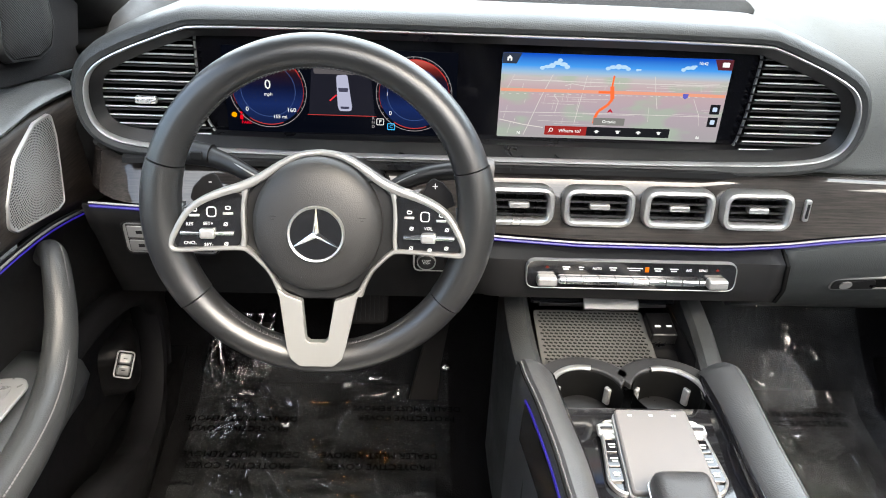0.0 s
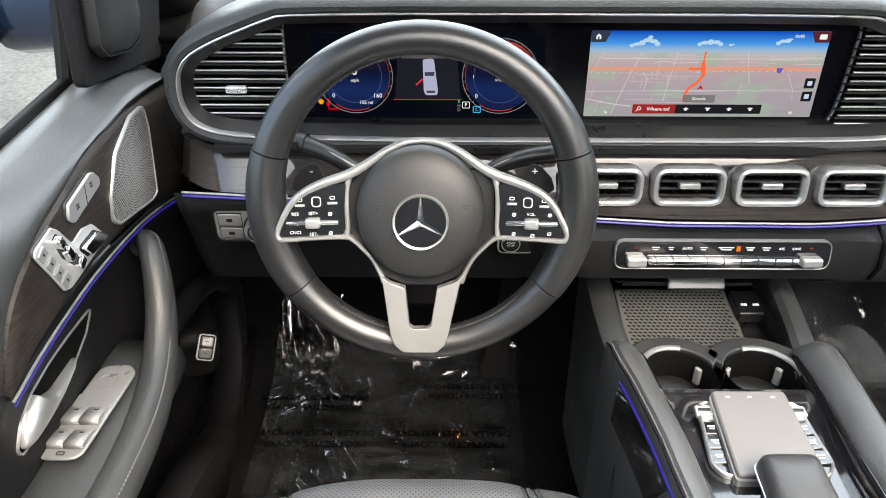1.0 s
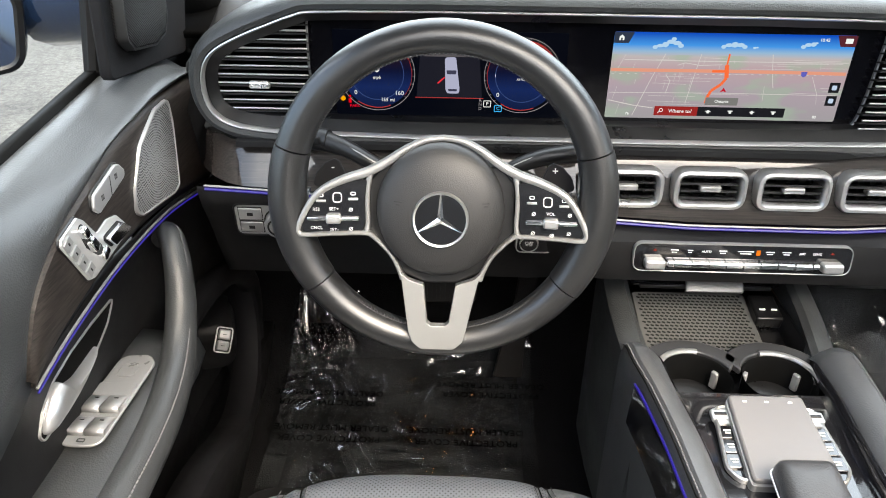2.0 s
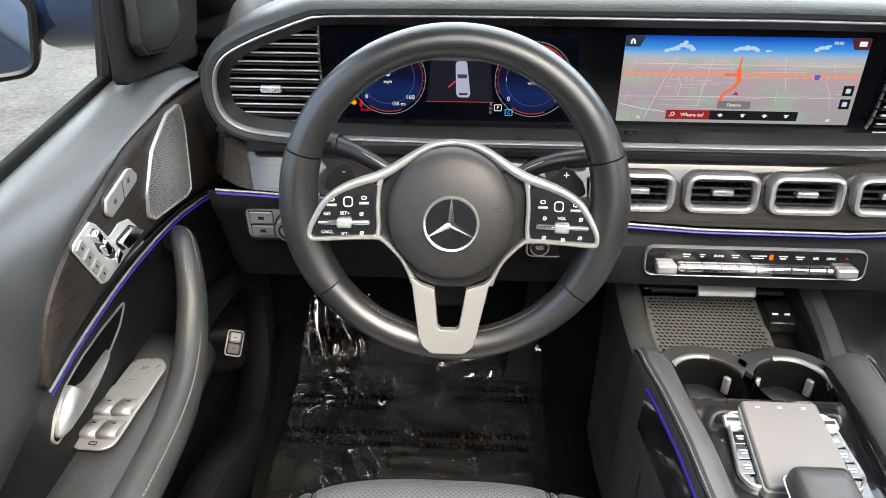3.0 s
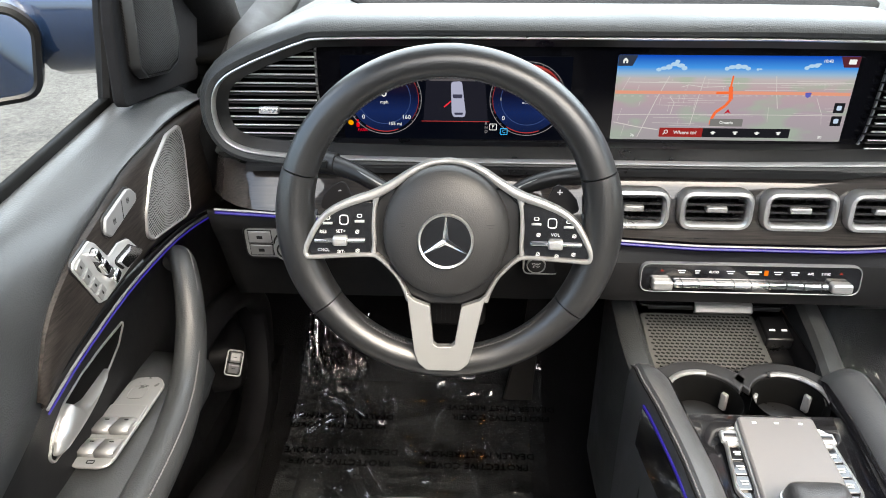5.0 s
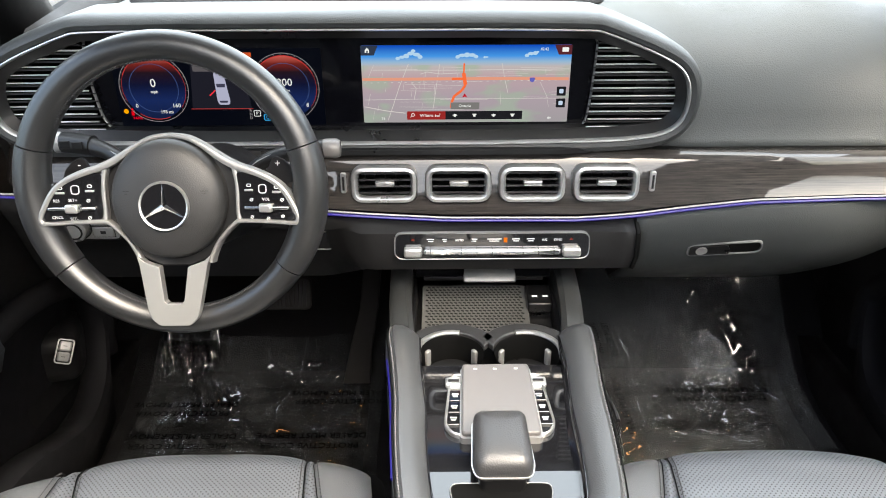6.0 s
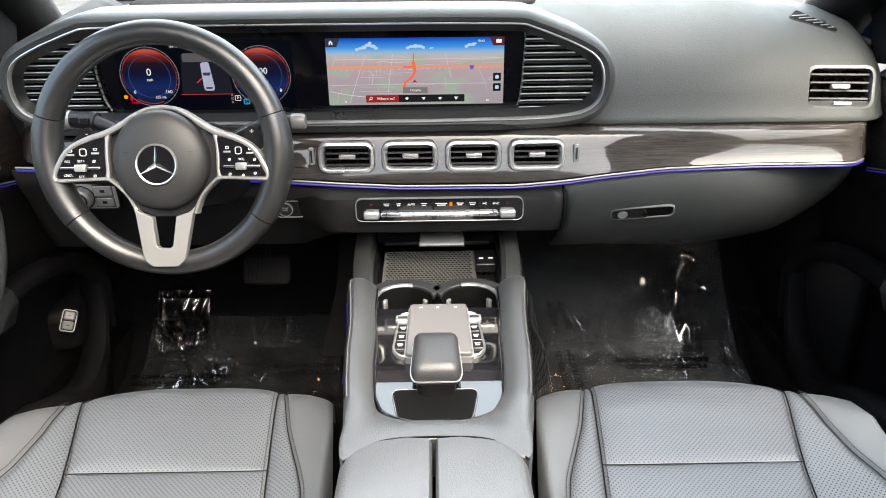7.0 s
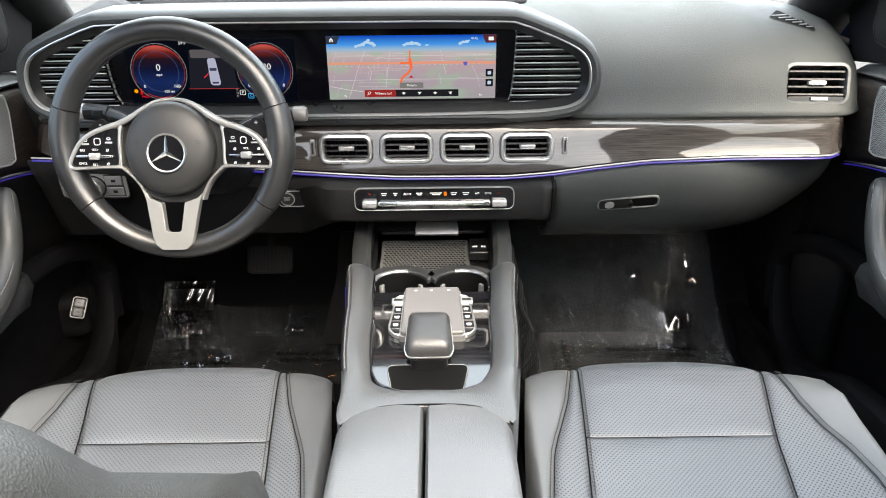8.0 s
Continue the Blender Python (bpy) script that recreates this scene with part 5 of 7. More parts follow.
for s in (-1, 1):
    seam = [(XC + s * abs(a[0] + (b[0] - a[0]) * 0.86), a[1] + (b[1] - a[1]) * 0.86, top_z(a[1]) + 0.0082) for a, b in zip(il, ol) if a[0] < -0.04 and b[1] > 0.43]
    bms = []
    for p, q in zip(seam, seam[1:]):
        p, q = Vector(p), Vector(q)
        for k in range(3):
            bms.append(tube([p + (q - p) * (k / 3), p + (q - p) * ((k + 0.62) / 3)], 0.0009, seg=4))
    part("stitching", join(*bms), stitch_grey, console, "grey seam stitching")
    part("seam", tube([(x + s * 0.0035, y, z - 0.0018) for x, y, z in seam], 0.001, seg=6), black_deep, console)
    # slim rail in front of the pad, up to the dashboard
    rail = [(XC + s * x, y, z) for x, y, z in ((0.124, 0.80, 0.506), (0.128, 0.84, 0.514), (0.131, 0.88, 0.522), (0.132, 0.93, 0.532), (0.132, 0.98, 0.54))]
    rr = [[(x - s * 0.020, y, z - 0.06), (x - s * 0.018, y, z - 0.006), (x - s * 0.010, y, z), (x + s * 0.008, y, z - 0.002), (x + s * 0.016, y, z - 0.010), (x + s * 0.018, y, z - 0.05), (x + s * 0.018, y, 0.2)] for x, y, z in rail]
    part("front_rail", loft(rr), leather, console, "leather rail beside the storage bay")
    # light strip, silver-edged panel and grab bar on the outer wall
    wall = [(XC + s * (abs(b[0]) - 0.0008), b[1], top_z(b[1]) - 0.03) for a, b in zip(il, ol) if b[0] < -0.11 and b[1] < 0.795]
    strip_pts = [Vector(p) + Vector((0, 0, 0.017)) for p in wall]
    strip_pts = [p for p in strip_pts if 0.50 < p.y < 0.745]
    if s < 0:
        part("light_strip", tube(strip_pts[1:], 0.0022, seg=6), blue_glow, console, "violet-blue light strip on the console side")
    part("gloss_panel", loft([[p + Vector((s * 0.0012, 0, -0.004)), p + Vector((s * 0.0022, 0, -0.030)), p + Vector((s * 0.0016, 0.006, -0.070)), p + Vector((0, 0.012, -0.095))] for p in strip_pts[1:]]), piano, console, "gloss black side panel")
    part("side_panel", loft([[(XC + s * (x + 0.004), y, z) for y, x in ((0.80, 0.141), (0.70, 0.134), (0.60, 0.119), (0.50, 0.108), (0.42, 0.102))] for z in (0.47, 0.36, 0.18)]), satin_black, console, solid=0.003)

# storage bay
bay = part("storage_bay", loft([[(XC + x, y, z) for x, z in ((-0.112, 0.50), (-0.108, 0.44 + (y - 0.72) * 0.15), (0.108, 0.44 + (y - 0.72) * 0.15), (0.112, 0.50))] for y in (0.70, 0.80, 0.90, 1.02)]), satin_black, console, "open storage bay", solid=0.003)
part("bay_back", box(0.23, 0.004, 0.09, pose(XC, 1.012, 0.51)), black_deep, bay)
mat_m = pose(XC - 0.014, 0.905, 0.4765, 9)
rmat = part("ribbed_mat", prism(rect(0.168, 0.125, 0.008), 0.004, mat_m), rubber, bay, "grey ribbed charging mat", bevel=0.001)
bms = []
for i in range(22):
    for j in range(18):
        bms.append(box(0.0050, 0.0017, 0.002, mat_m @ pose(-0.076 + 0.0070 * i + (0.0035 if j % 2 else 0), -0.055 + 0.0065 * j, 0.0042, 0, 0, -22)))
part("mat_ribs", join(*bms), grain(mat("rubber_rib_dark", (0.009, 0.009, 0.009), 0.7, spec=0.2), 600, 0.2, 0.0003), rmat)
part("usb_block", box(0.038, 0.05, 0.02, pose(XC + 0.088, 0.925, 0.488, 9)), satin_black, bay, bevel=0.003)
part("usb_mark", box(0.008, 0.003, 0.001, pose(XC + 0.080, 0.915, 0.4985, 9)), white_mark, bay)
part("usb_mark", box(0.008, 0.003, 0.001, pose(XC + 0.097, 0.915, 0.4985, 9)), white_mark, bay)
lid = part("bay_lid", prism(rect(0.215, 0.030, 0.004), 0.006, pose(XC, 0.955, 0.526, 35)), piano, console, "gloss black sliding lid")
part("lid_edge", box(0.19, 0.004, 0.006, pose(XC, 0.938, 0.519)), satin_black, lid, bevel=0.001)
part("lid_pull", loft([[(XC + 0.009 + x, y, z) for x in (-w, -w + 0.003, w - 0.003, w)] for w, y, z in ((0.036, 0.958, 0.536), (0.039, 0.940, 0.538), (0.041, 0.927, 0.531), (0.041, 0.922, 0.522), (0.041, 0.926, 0.517))]), silver_paint, lid, "silver lid pull", solid=0.003)

# cup holders
deck_z = 0.495
shoulder_grey = grain(mat("matte_grey_plastic", (0.022, 0.022, 0.023), 0.5), 900, 0.15, 0.0003)
for k, cx in enumerate((XC - 0.054, XC + 0.052)):
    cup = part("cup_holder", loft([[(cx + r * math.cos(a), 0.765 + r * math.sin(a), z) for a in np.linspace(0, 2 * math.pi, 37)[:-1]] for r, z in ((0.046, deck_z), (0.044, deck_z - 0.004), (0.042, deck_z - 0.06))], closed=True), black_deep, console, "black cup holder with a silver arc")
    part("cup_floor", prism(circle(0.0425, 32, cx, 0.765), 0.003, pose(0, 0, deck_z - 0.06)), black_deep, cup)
    a0, a1 = (75, 190) if k == 0 else (-10, 105)
    part("cup_arc", tube([(cx + 0.0475 * math.cos(radians(a)), 0.765 + 0.0475 * math.sin(radians(a)), deck_z + 0.004) for a in np.linspace(a0, a1, 20)], 0.0042, seg=8, flat=0.8), silver, cup, "silver arc")
    for a in (35, 145):
        part("cup_grip", box(0.010, 0.006, 0.026, pose(cx + 0.041 * math.cos(radians(a)), 0.765 + 0.041 * math.sin(radians(a)), deck_z - 0.024, 0, 0, a + 90)), grey_button, cup, bevel=0.002)
    wing = [(cx + r * math.cos(radians(a)), 0.765 + r * math.sin(radians(a))) for r, aa in ((0.048, np.linspace(15, 165, 14)), (0.072, np.linspace(150, 30, 12))) for a in aa]
    part("cup_shoulder", prism(wing, 0.010, pose(0, 0, deck_z - 0.006)), shoulder_grey, cup, "matte dark grey collar behind the cup", bevel=0.002)

# lacquer panel, keys, touchpad, palm rest, tray
PLATE_M = pose(XC, 0, 0.4884, 1.5)
plate_o = [(x * 0.985, y) for x, y in il if y < 0.735 and y > 0.424]
part("lacquer_plate", prism([(-0.096, 0.728)] + [p for p in plate_o if p[1] > 0.53] + [(0.096, 0.728)], 0.004, PLATE_M @ pose(0, 0, -0.010)), piano, console, "gloss black lacquer plate")
REAR_M = pose(XC, 0, 0.4402, 7.0)
rear_plate = part("lacquer_plate", prism([p for p in plate_o if p[1] < 0.545], 0.004, REAR_M @ pose(0, 0, -0.010)), piano, console, "gloss black lacquer plate")
K = pose(XC + 0.001, 0.631, 0.5025, 6)
kf = part("key_frame", border(rounded([(-0.058, 0.060), (0.058, 0.060), (0.066, -0.026), (0.056, -0.042), (-0.056, -0.042), (-0.066, -0.026)], [0.012, 0.012, 0.02, 0.03, 0.03, 0.02], 6), [(-0.002, 0), (-0.002, 0.006), (-0.0004, 0.0075), (0.0012, 0.006), (0.0012, 0)], K), silver, console, "silver frame with six keys")
part("key_bed", prism(rounded([(-0.058, 0.060), (0.058, 0.060), (0.066, -0.026), (0.056, -0.042), (-0.056, -0.042), (-0.066, -0.026)], 0.008), 0.003, K), piano, kf)
for s in (-1, 1):
    part("roller_plate", prism(rect(0.022, 0.022, 0.004, s * 0.051, 0.046), 0.005, K), silver, kf)
    part("roller", box(0.021, 0.015, 0.007, K @ pose(s * 0.054, 0.047, 0.004)), silver, kf, bevel=0.002)
    part("roller_slot", box(0.014, 0.004, 0.003, K @ pose(s * 0.054, 0.047, 0.0075)), satin_black, kf, bevel=0.0005)
    for i in range(3):
        key = part("key", prism(rect(0.019, 0.0185, 0.003, s * (0.0525 + 0.0015 * i), 0.0225 - 0.0198 * i), 0.006, K), piano, kf, bevel=0.001)
        part("key_sign", join(box(0.008, 0.0016, 0.0004, K @ pose(s * (0.0525 + 0.0015 * i), 0.0240 - 0.0198 * i, 0.0066)), box(0.006, 0.0016, 0.0004, K @ pose(s * (0.0525 + 0.0015 * i), 0.0205 - 0.0198 * i, 0.0066))), white_mark, key)
T = pose(XC + 0.001, 0.636, 0.5085, 7)
tp = part("touchpad", prism(rounded([(-0.043, 0.062), (0.043, 0.062), (0.047, -0.055), (-0.047, -0.055)], 0.006), 0.012, T), pad_grey, console, "flat grey touchpad", bevel=0.0025)
part("touchpad_side", prism(rounded([(-0.045, 0.060), (0.045, 0.060), (0.049, -0.058), (-0.049, -0.058)], 0.006), 0.012, T @ pose(0, 0, -0.006)), silver_paint, tp)
for x in (-0.026, -0.001, 0.026):
    part("pad_mark", box(0.0045, 0.0022, 0.0003, T @ pose(x, 0.052, 0.0121)), white_mark, tp)
palm = []
for k, z in ((0.80, -0.002), (0.95, 0.0), (1.0, 0.006), (0.995, 0.013), (0.96, 0.020), (0.88, 0.0255), (0.70, 0.030), (0.4, 0.0325), (0.02, 0.033)):
    o = rounded([(-0.030, 0.042), (0.030, 0.042), (0.033, -0.024), (0.029, -0.041), (-0.029, -0.041), (-0.033, -0.024)], [0.01, 0.01, 0.02, 0.02, 0.02, 0.02], 5)
    palm.append([pose(XC - 0.003, 0.541, 0.518, 4) @ Vector((x * k, y * k, z + (0.004 if y > 0 else 0) * k)) for x, y in o])
pr = part("palm_rest", loft(palm, closed=True, caps=True), palm_leather, console, "leather-topped palm rest with silver edge")
part("palm_edge", border(rounded([(-0.031, 0.043), (0.031, 0.043), (0.034, -0.024), (0.030, -0.042), (-0.030, -0.042), (-0.034, -0.024)], [0.01, 0.01, 0.02, 0.02, 0.02, 0.02], 5), [(-0.001, 0.007), (-0.0006, 0.0085), (0.0005, 0.0083), (0.0005, 0.0065)], pose(XC - 0.003, 0.541, 0.518, 4)), silver, pr)
part("pedestal", prism(rect(0.052, 0.066, 0.014), 0.05, pose(XC - 0.003, 0.538, 0.470, 4)), satin_black, pr, "black pedestal")
tray_o = rounded([(-0.057, 0.029), (0.057, 0.029), (0.046, -0.029), (-0.046, -0.029)], [0.010, 0.010, 0.016, 0.016], 5)
TM = pose(XC - 0.005, 0.486, 0.4958, 7)
cut(rear_plate, prism(tray_o, 0.05, TM @ pose(0, 0, -0.03)))
tr = part("coin_tray", loft([[TM @ Vector((x * k, y * k, z)) for x, y in tray_o] for k, z in ((1.0, 0.001), (0.99, -0.01), (0.93, -0.022), (0.85, -0.024))], closed=True, caps=True), black_deep, console, "recessed black coin tray")
part("tray_rim", border(tray_o, [(-0.0006, -0.002), (-0.0004, 0.0012), (0.0004, 0.0015), (0.001, 0.0)], TM), silver_paint, tr)

# black tube draws the shade in the joint before the armrest lids
part("gap_shade", tube([(XC - 0.004 + x, 0.3695 - 0.040 * (abs(x) / 0.1) ** 4, 0.5412 - 0.001 * abs(x) / 0.1) for x in np.linspace(-0.098, 0.098, 25)], 0.0014, seg=6), black_deep, console)
# armrest lids
for s in (-1, 1):
    rws = []
    for y, dz in ((0.3685, -0.05), (0.368, -0.006), (0.3665, -0.002), (0.361, 0.0003), (0.25, 0.006), (0.05, 0.006), (0.03, 0.0), (0.02, -0.08)):
        rws.append([(XC - 0.0065 + s * x, y - (0.040 * min(1.0, x / 0.1) ** 4 if y > 0.3 else 0.0), 0.5450 + dz + e) for x, e in ((0.0018, -0.06), (0.002, -0.008), (0.005, -0.001), (0.03, 0.001), (0.06, 0.0008), (0.075, 0.0), (0.087, -0.0008), (0.093, -0.002), (0.099, -0.008), (0.102, -0.05), (0.102, -0.3))])
    part("armrest_lid", loft(rws), seat_leather, console, "leather armrest half")
part("rear_body", box(0.20, 0.5, 0.40, pose(XC, 0.20, 0.24)), dark_plastic, console, bevel=0.01)
part("front_body", box(0.20, 0.5, 0.30, pose(XC, 0.75, 0.22)), dark_plastic, console, bevel=0.01)

# net on the passenger's side of the console
net = thing("storage_net", "black elastic storage net on the console side", "storage net")


def net_point(y, k):
    """The net hangs in a belly from its hem: k runs from 0 at the top to 1 at the bottom."""
    return Vector((XC + 0.156 + 0.016 * math.sin(math.pi * min(1.0, k * 0.8)) + 0.004 * math.sin(y * 40), y, 0.462 - 0.14 * k))


bms = []
for i in range(30):
    y0 = 0.50 + 0.018 * i
    for dy in (-0.12, 0.12):
        pts = [net_point(y0 + dy * k, k) for k in np.linspace(0, 1, 10)]
        pts = [p for p in pts if 0.66 < p.y < 1.0]
        if len(pts) > 2:
            bms.append(tube(pts, 0.0011, seg=4))
part("mesh", join(*bms), satin_black, net)
part("hem", tube([net_point(y, 0) for y in np.linspace(0.66, 1.0, 20)], 0.003, seg=6), satin_black, net)
part("hem", tube([net_point(y, 1) for y in np.linspace(0.66, 1.0, 20)], 0.003, seg=6), satin_black, net)


# ---- seats ----
def seat_height(u, y):
    """Height of the cushion at u metres from its middle."""
    side = max(0.0, abs(u) - 0.135) / 0.10
    z = lerp([0.10, 0.30, 0.50, 0.62, 0.665, 0.69, 0.705, 0.712], [0.350, 0.362, 0.383, 0.394, 0.394, 0.384, 0.365, 0.33], y)
    bol = (0.034 if u > 0 else 0.012) * min(1, side) ** 1.4 * (1 - 0.75 * max(0, min(1, (y - 0.58) / 0.12)))
    over = max(0.0, abs(u) - 0.230) / 0.022
    return z + bol - 0.06 * min(1.4, over) ** 2.2


def seat_y(u, y):
    return y - ((0.085 if u > 0 else 0.048) * (abs(u) / 0.24) ** 3 if y > 0.5 else 0) * (y - 0.5) / 0.2


# seams, in metres from the middle of the seat, the door's side positive
def seam_in(y):
    return -lerp([0.1, 0.37, 0.5, 0.69, 0.72], [0.172, 0.168, 0.154, 0.136, 0.134], y)


def seam_in_far(y):
    return -lerp([0.1, 0.37, 0.47, 0.586, 0.68, 0.72], [0.226, 0.220, 0.204, 0.168, 0.147, 0.146], y)


def seam_out(y):
    return lerp([0.1, 0.366, 0.49, 0.66, 0.72], [0.09, 0.102, 0.121, 0.157, 0.163], y)


def seam_out_far(y):
    return lerp([0.1, 0.40, 0.46, 0.505, 0.58, 0.65, 0.72], [0.218, 0.212, 0.202, 0.189, 0.179, 0.178, 0.180], y)


def rim_in(y):
    return -lerp([0.1, 0.37, 0.59, 0.72], [0.252, 0.252, 0.236, 0.222], y)


def rim_out(y):
    return 0.246


def panel(e0, e1, y0, y1, cx, s, nu=14, nv=14):
    """A padded cushion panel between two seams, sunk along them."""
    rows_ = []
    for j in range(nv + 1):
        b = 0.5 - 0.5 * math.cos(math.pi * j / nv)
        y = y0 + (y1 - y0) * b
        row = []
        lo, hi = e0(y), e1(y)
        for i in range(nu + 1):
            a = 0.5 - 0.5 * math.cos(math.pi * i / nu)
            u = lo + (hi - lo) * a
            wd = min(a * (hi - lo), (1 - a) * (hi - lo), b * (y1 - y0) + (0.05 if y0 < 0.2 else 0.003), (1 - b) * (y1 - y0) + (0.05 if y1 > 0.7 else 0.003))
            puff = 0.005 * (1 - math.exp(-wd / 0.0045)) - 0.007 + 0.004 * (1 - math.exp(-wd / 0.03)) - 0.003
            crease = 0.0012 * noise.noise((u * 14 + cx * 5, y * 22, 0.4)) + 0.0006 * noise.noise((u * 40, y * 60, cx))
            row.append((cx + u * s, seat_y(u, y), seat_height(u, y) + puff + crease))
        rows_.append(row)
    return loft(rows_)


def front_seat(cx, s, lab, lean):
    seat = thing("bucket_seat", lab, "seat", group="front seats")
    # s: +1 where the door lies to the right
    part("cushion_panel", panel(seam_in, seam_out, 0.505, 0.712, cx, s, 26, 28), perf, seat, "perforated grey-black leather")
    part("cushion_panel", panel(seam_in, seam_out, 0.10, 0.505, cx, s, 26, 36), perf, seat, "perforated grey-black leather")
    part("cushion_strip", panel(seam_out, seam_out_far, 0.10, 0.712, cx, s, 10, 36), perf, seat)
    part("cushion_strip", panel(seam_in_far, seam_in, 0.10, 0.712, cx, s, 10, 36), perf, seat)
    part("bolster", panel(seam_out_far, rim_out, 0.10, 0.712, cx, s, 16, 36), seat_leather, seat, "smooth leather side bolster")
    part("bolster", panel(rim_in, seam_in_far, 0.10, 0.712, cx, s, 16, 36), seat_leather, seat, "smooth leather side bolster")
    for e, d in ((seam_in_far, -0.005), (seam_out_far, 0.005), (seam_in, 0.005), (seam_out, -0.005)):
        bms_ = []
        for y in np.arange(0.12, 0.69, 0.0062):
            pts = [(cx + s * (e(q) + d), seat_y(e(q), q), seat_height(e(q) + d, q) - 0.0035) for q in (y, y + 0.004)]
            bms_.append(tube(pts, 0.0008, seg=4))
        part("stitching", join(*bms_), seat_thread, seat, "dark grey seam stitching")
        # near-black tube puts the shade of the sunk seam groove into colour
        part("seam_dark_line", tube([(cx + s * e(q), seat_y(e(q), q), seat_height(e(q), q) - 0.0060) for q in np.linspace(0.12, 0.70, 50)], 0.0009 if e in (seam_in, seam_out) else 0.0006, seg=6), black_deep, seat)
    part("seam_dark_line", tube([(cx + s * u, 0.505, seat_height(u, 0.505) - 0.0062) for u in np.linspace(seam_in(0.5), seam_out(0.5), 24)], 0.0007, seg=6), black_deep, seat)
    sk = [[(cx + u, y, z) for u, y in rect(0.49, 0.60, 0.05, 0, 0.395)] for z in (0.05, 0.20, 0.30, 0.345)]
    part("seat_base", loft(sk, closed=True), dark_plastic, seat, "black seat base and skirt")
    # backrest
    def back_point(v, a):
        half = lerp([0, 0.25, 0.6, 0.85, 1.0], [0.235, 0.262, 0.262, 0.218, 0.15], v)
        bol = lerp([0, 0.3, 0.45, 0.52, 0.62, 0.75, 1.0], [0.10, 0.16, 0.17, 0.168, 0.115, 0.045, 0.02], v) * max(0, (abs(a) - 0.45) / 0.55) ** 1.7
        edge, top = max(0.0, (abs(a) - 0.9) / 0.1), max(0.0, (v - 0.9) / 0.1)
        return Vector((cx + a * half, 0.135 - lean * v + bol - 0.07 * edge ** 2 - 0.06 * top ** 2, 0.36 + 0.58 * v - 0.02 * a * a * v))

    # darker leather than the cushion, to hold the backrest's shade in its colour
    back = part("backrest", loft([[back_point(v, -1 + i / 20) for i in range(41)] for v in np.linspace(0, 1, 40)]), leather, seat, "leather backrest with side bolsters", solid=0.09)
    for a in (-0.86, 0.86):
        seam = [back_point(v, a) + Vector((0, 0.0004, 0)) for v in np.linspace(0.12, 0.88, 60)]
        part("back_seam", tube(seam, 0.0016, seg=6), black_deep, back)
        side = [back_point(v, a - math.copysign(0.025, a)) + Vector((0, 0.0006, 0)) for v in np.linspace(0.12, 0.88, 160)]
        part("back_stitching", join(*[tube(side[i:i + 2], 0.0008, seg=4) for i in range(0, 158, 2)]), seat_thread, back)
    hd = rect(0.26, 0.17, 0.06, 0, 0, 6)
    part("headrest", loft([[pose(cx, 0.06 - lean * 1.1, 1.06, 100) @ Vector((x * k, y * k, z)) for x, y in hd] for k, z in ((0.1, 0.04), (0.7, 0.038), (0.95, 0.025), (1.0, 0.0), (0.95, -0.03), (0.7, -0.045), (0.1, -0.047))], closed=True, caps=True), seat_leather, seat)
    return seat


front_seat(-0.380, -1, "black perforated leather driver's seat", 0.24)
front_seat(0.385, 1, "black perforated leather passenger seat", 0.40)


# ---- doors ----
pale_thread = mat("light_grey_thread", (0.14, 0.14, 0.145), 0.8, spec=0.2)
speaker_hole = mat("speaker_hole_dark", (0.03, 0.03, 0.032), 0.6)


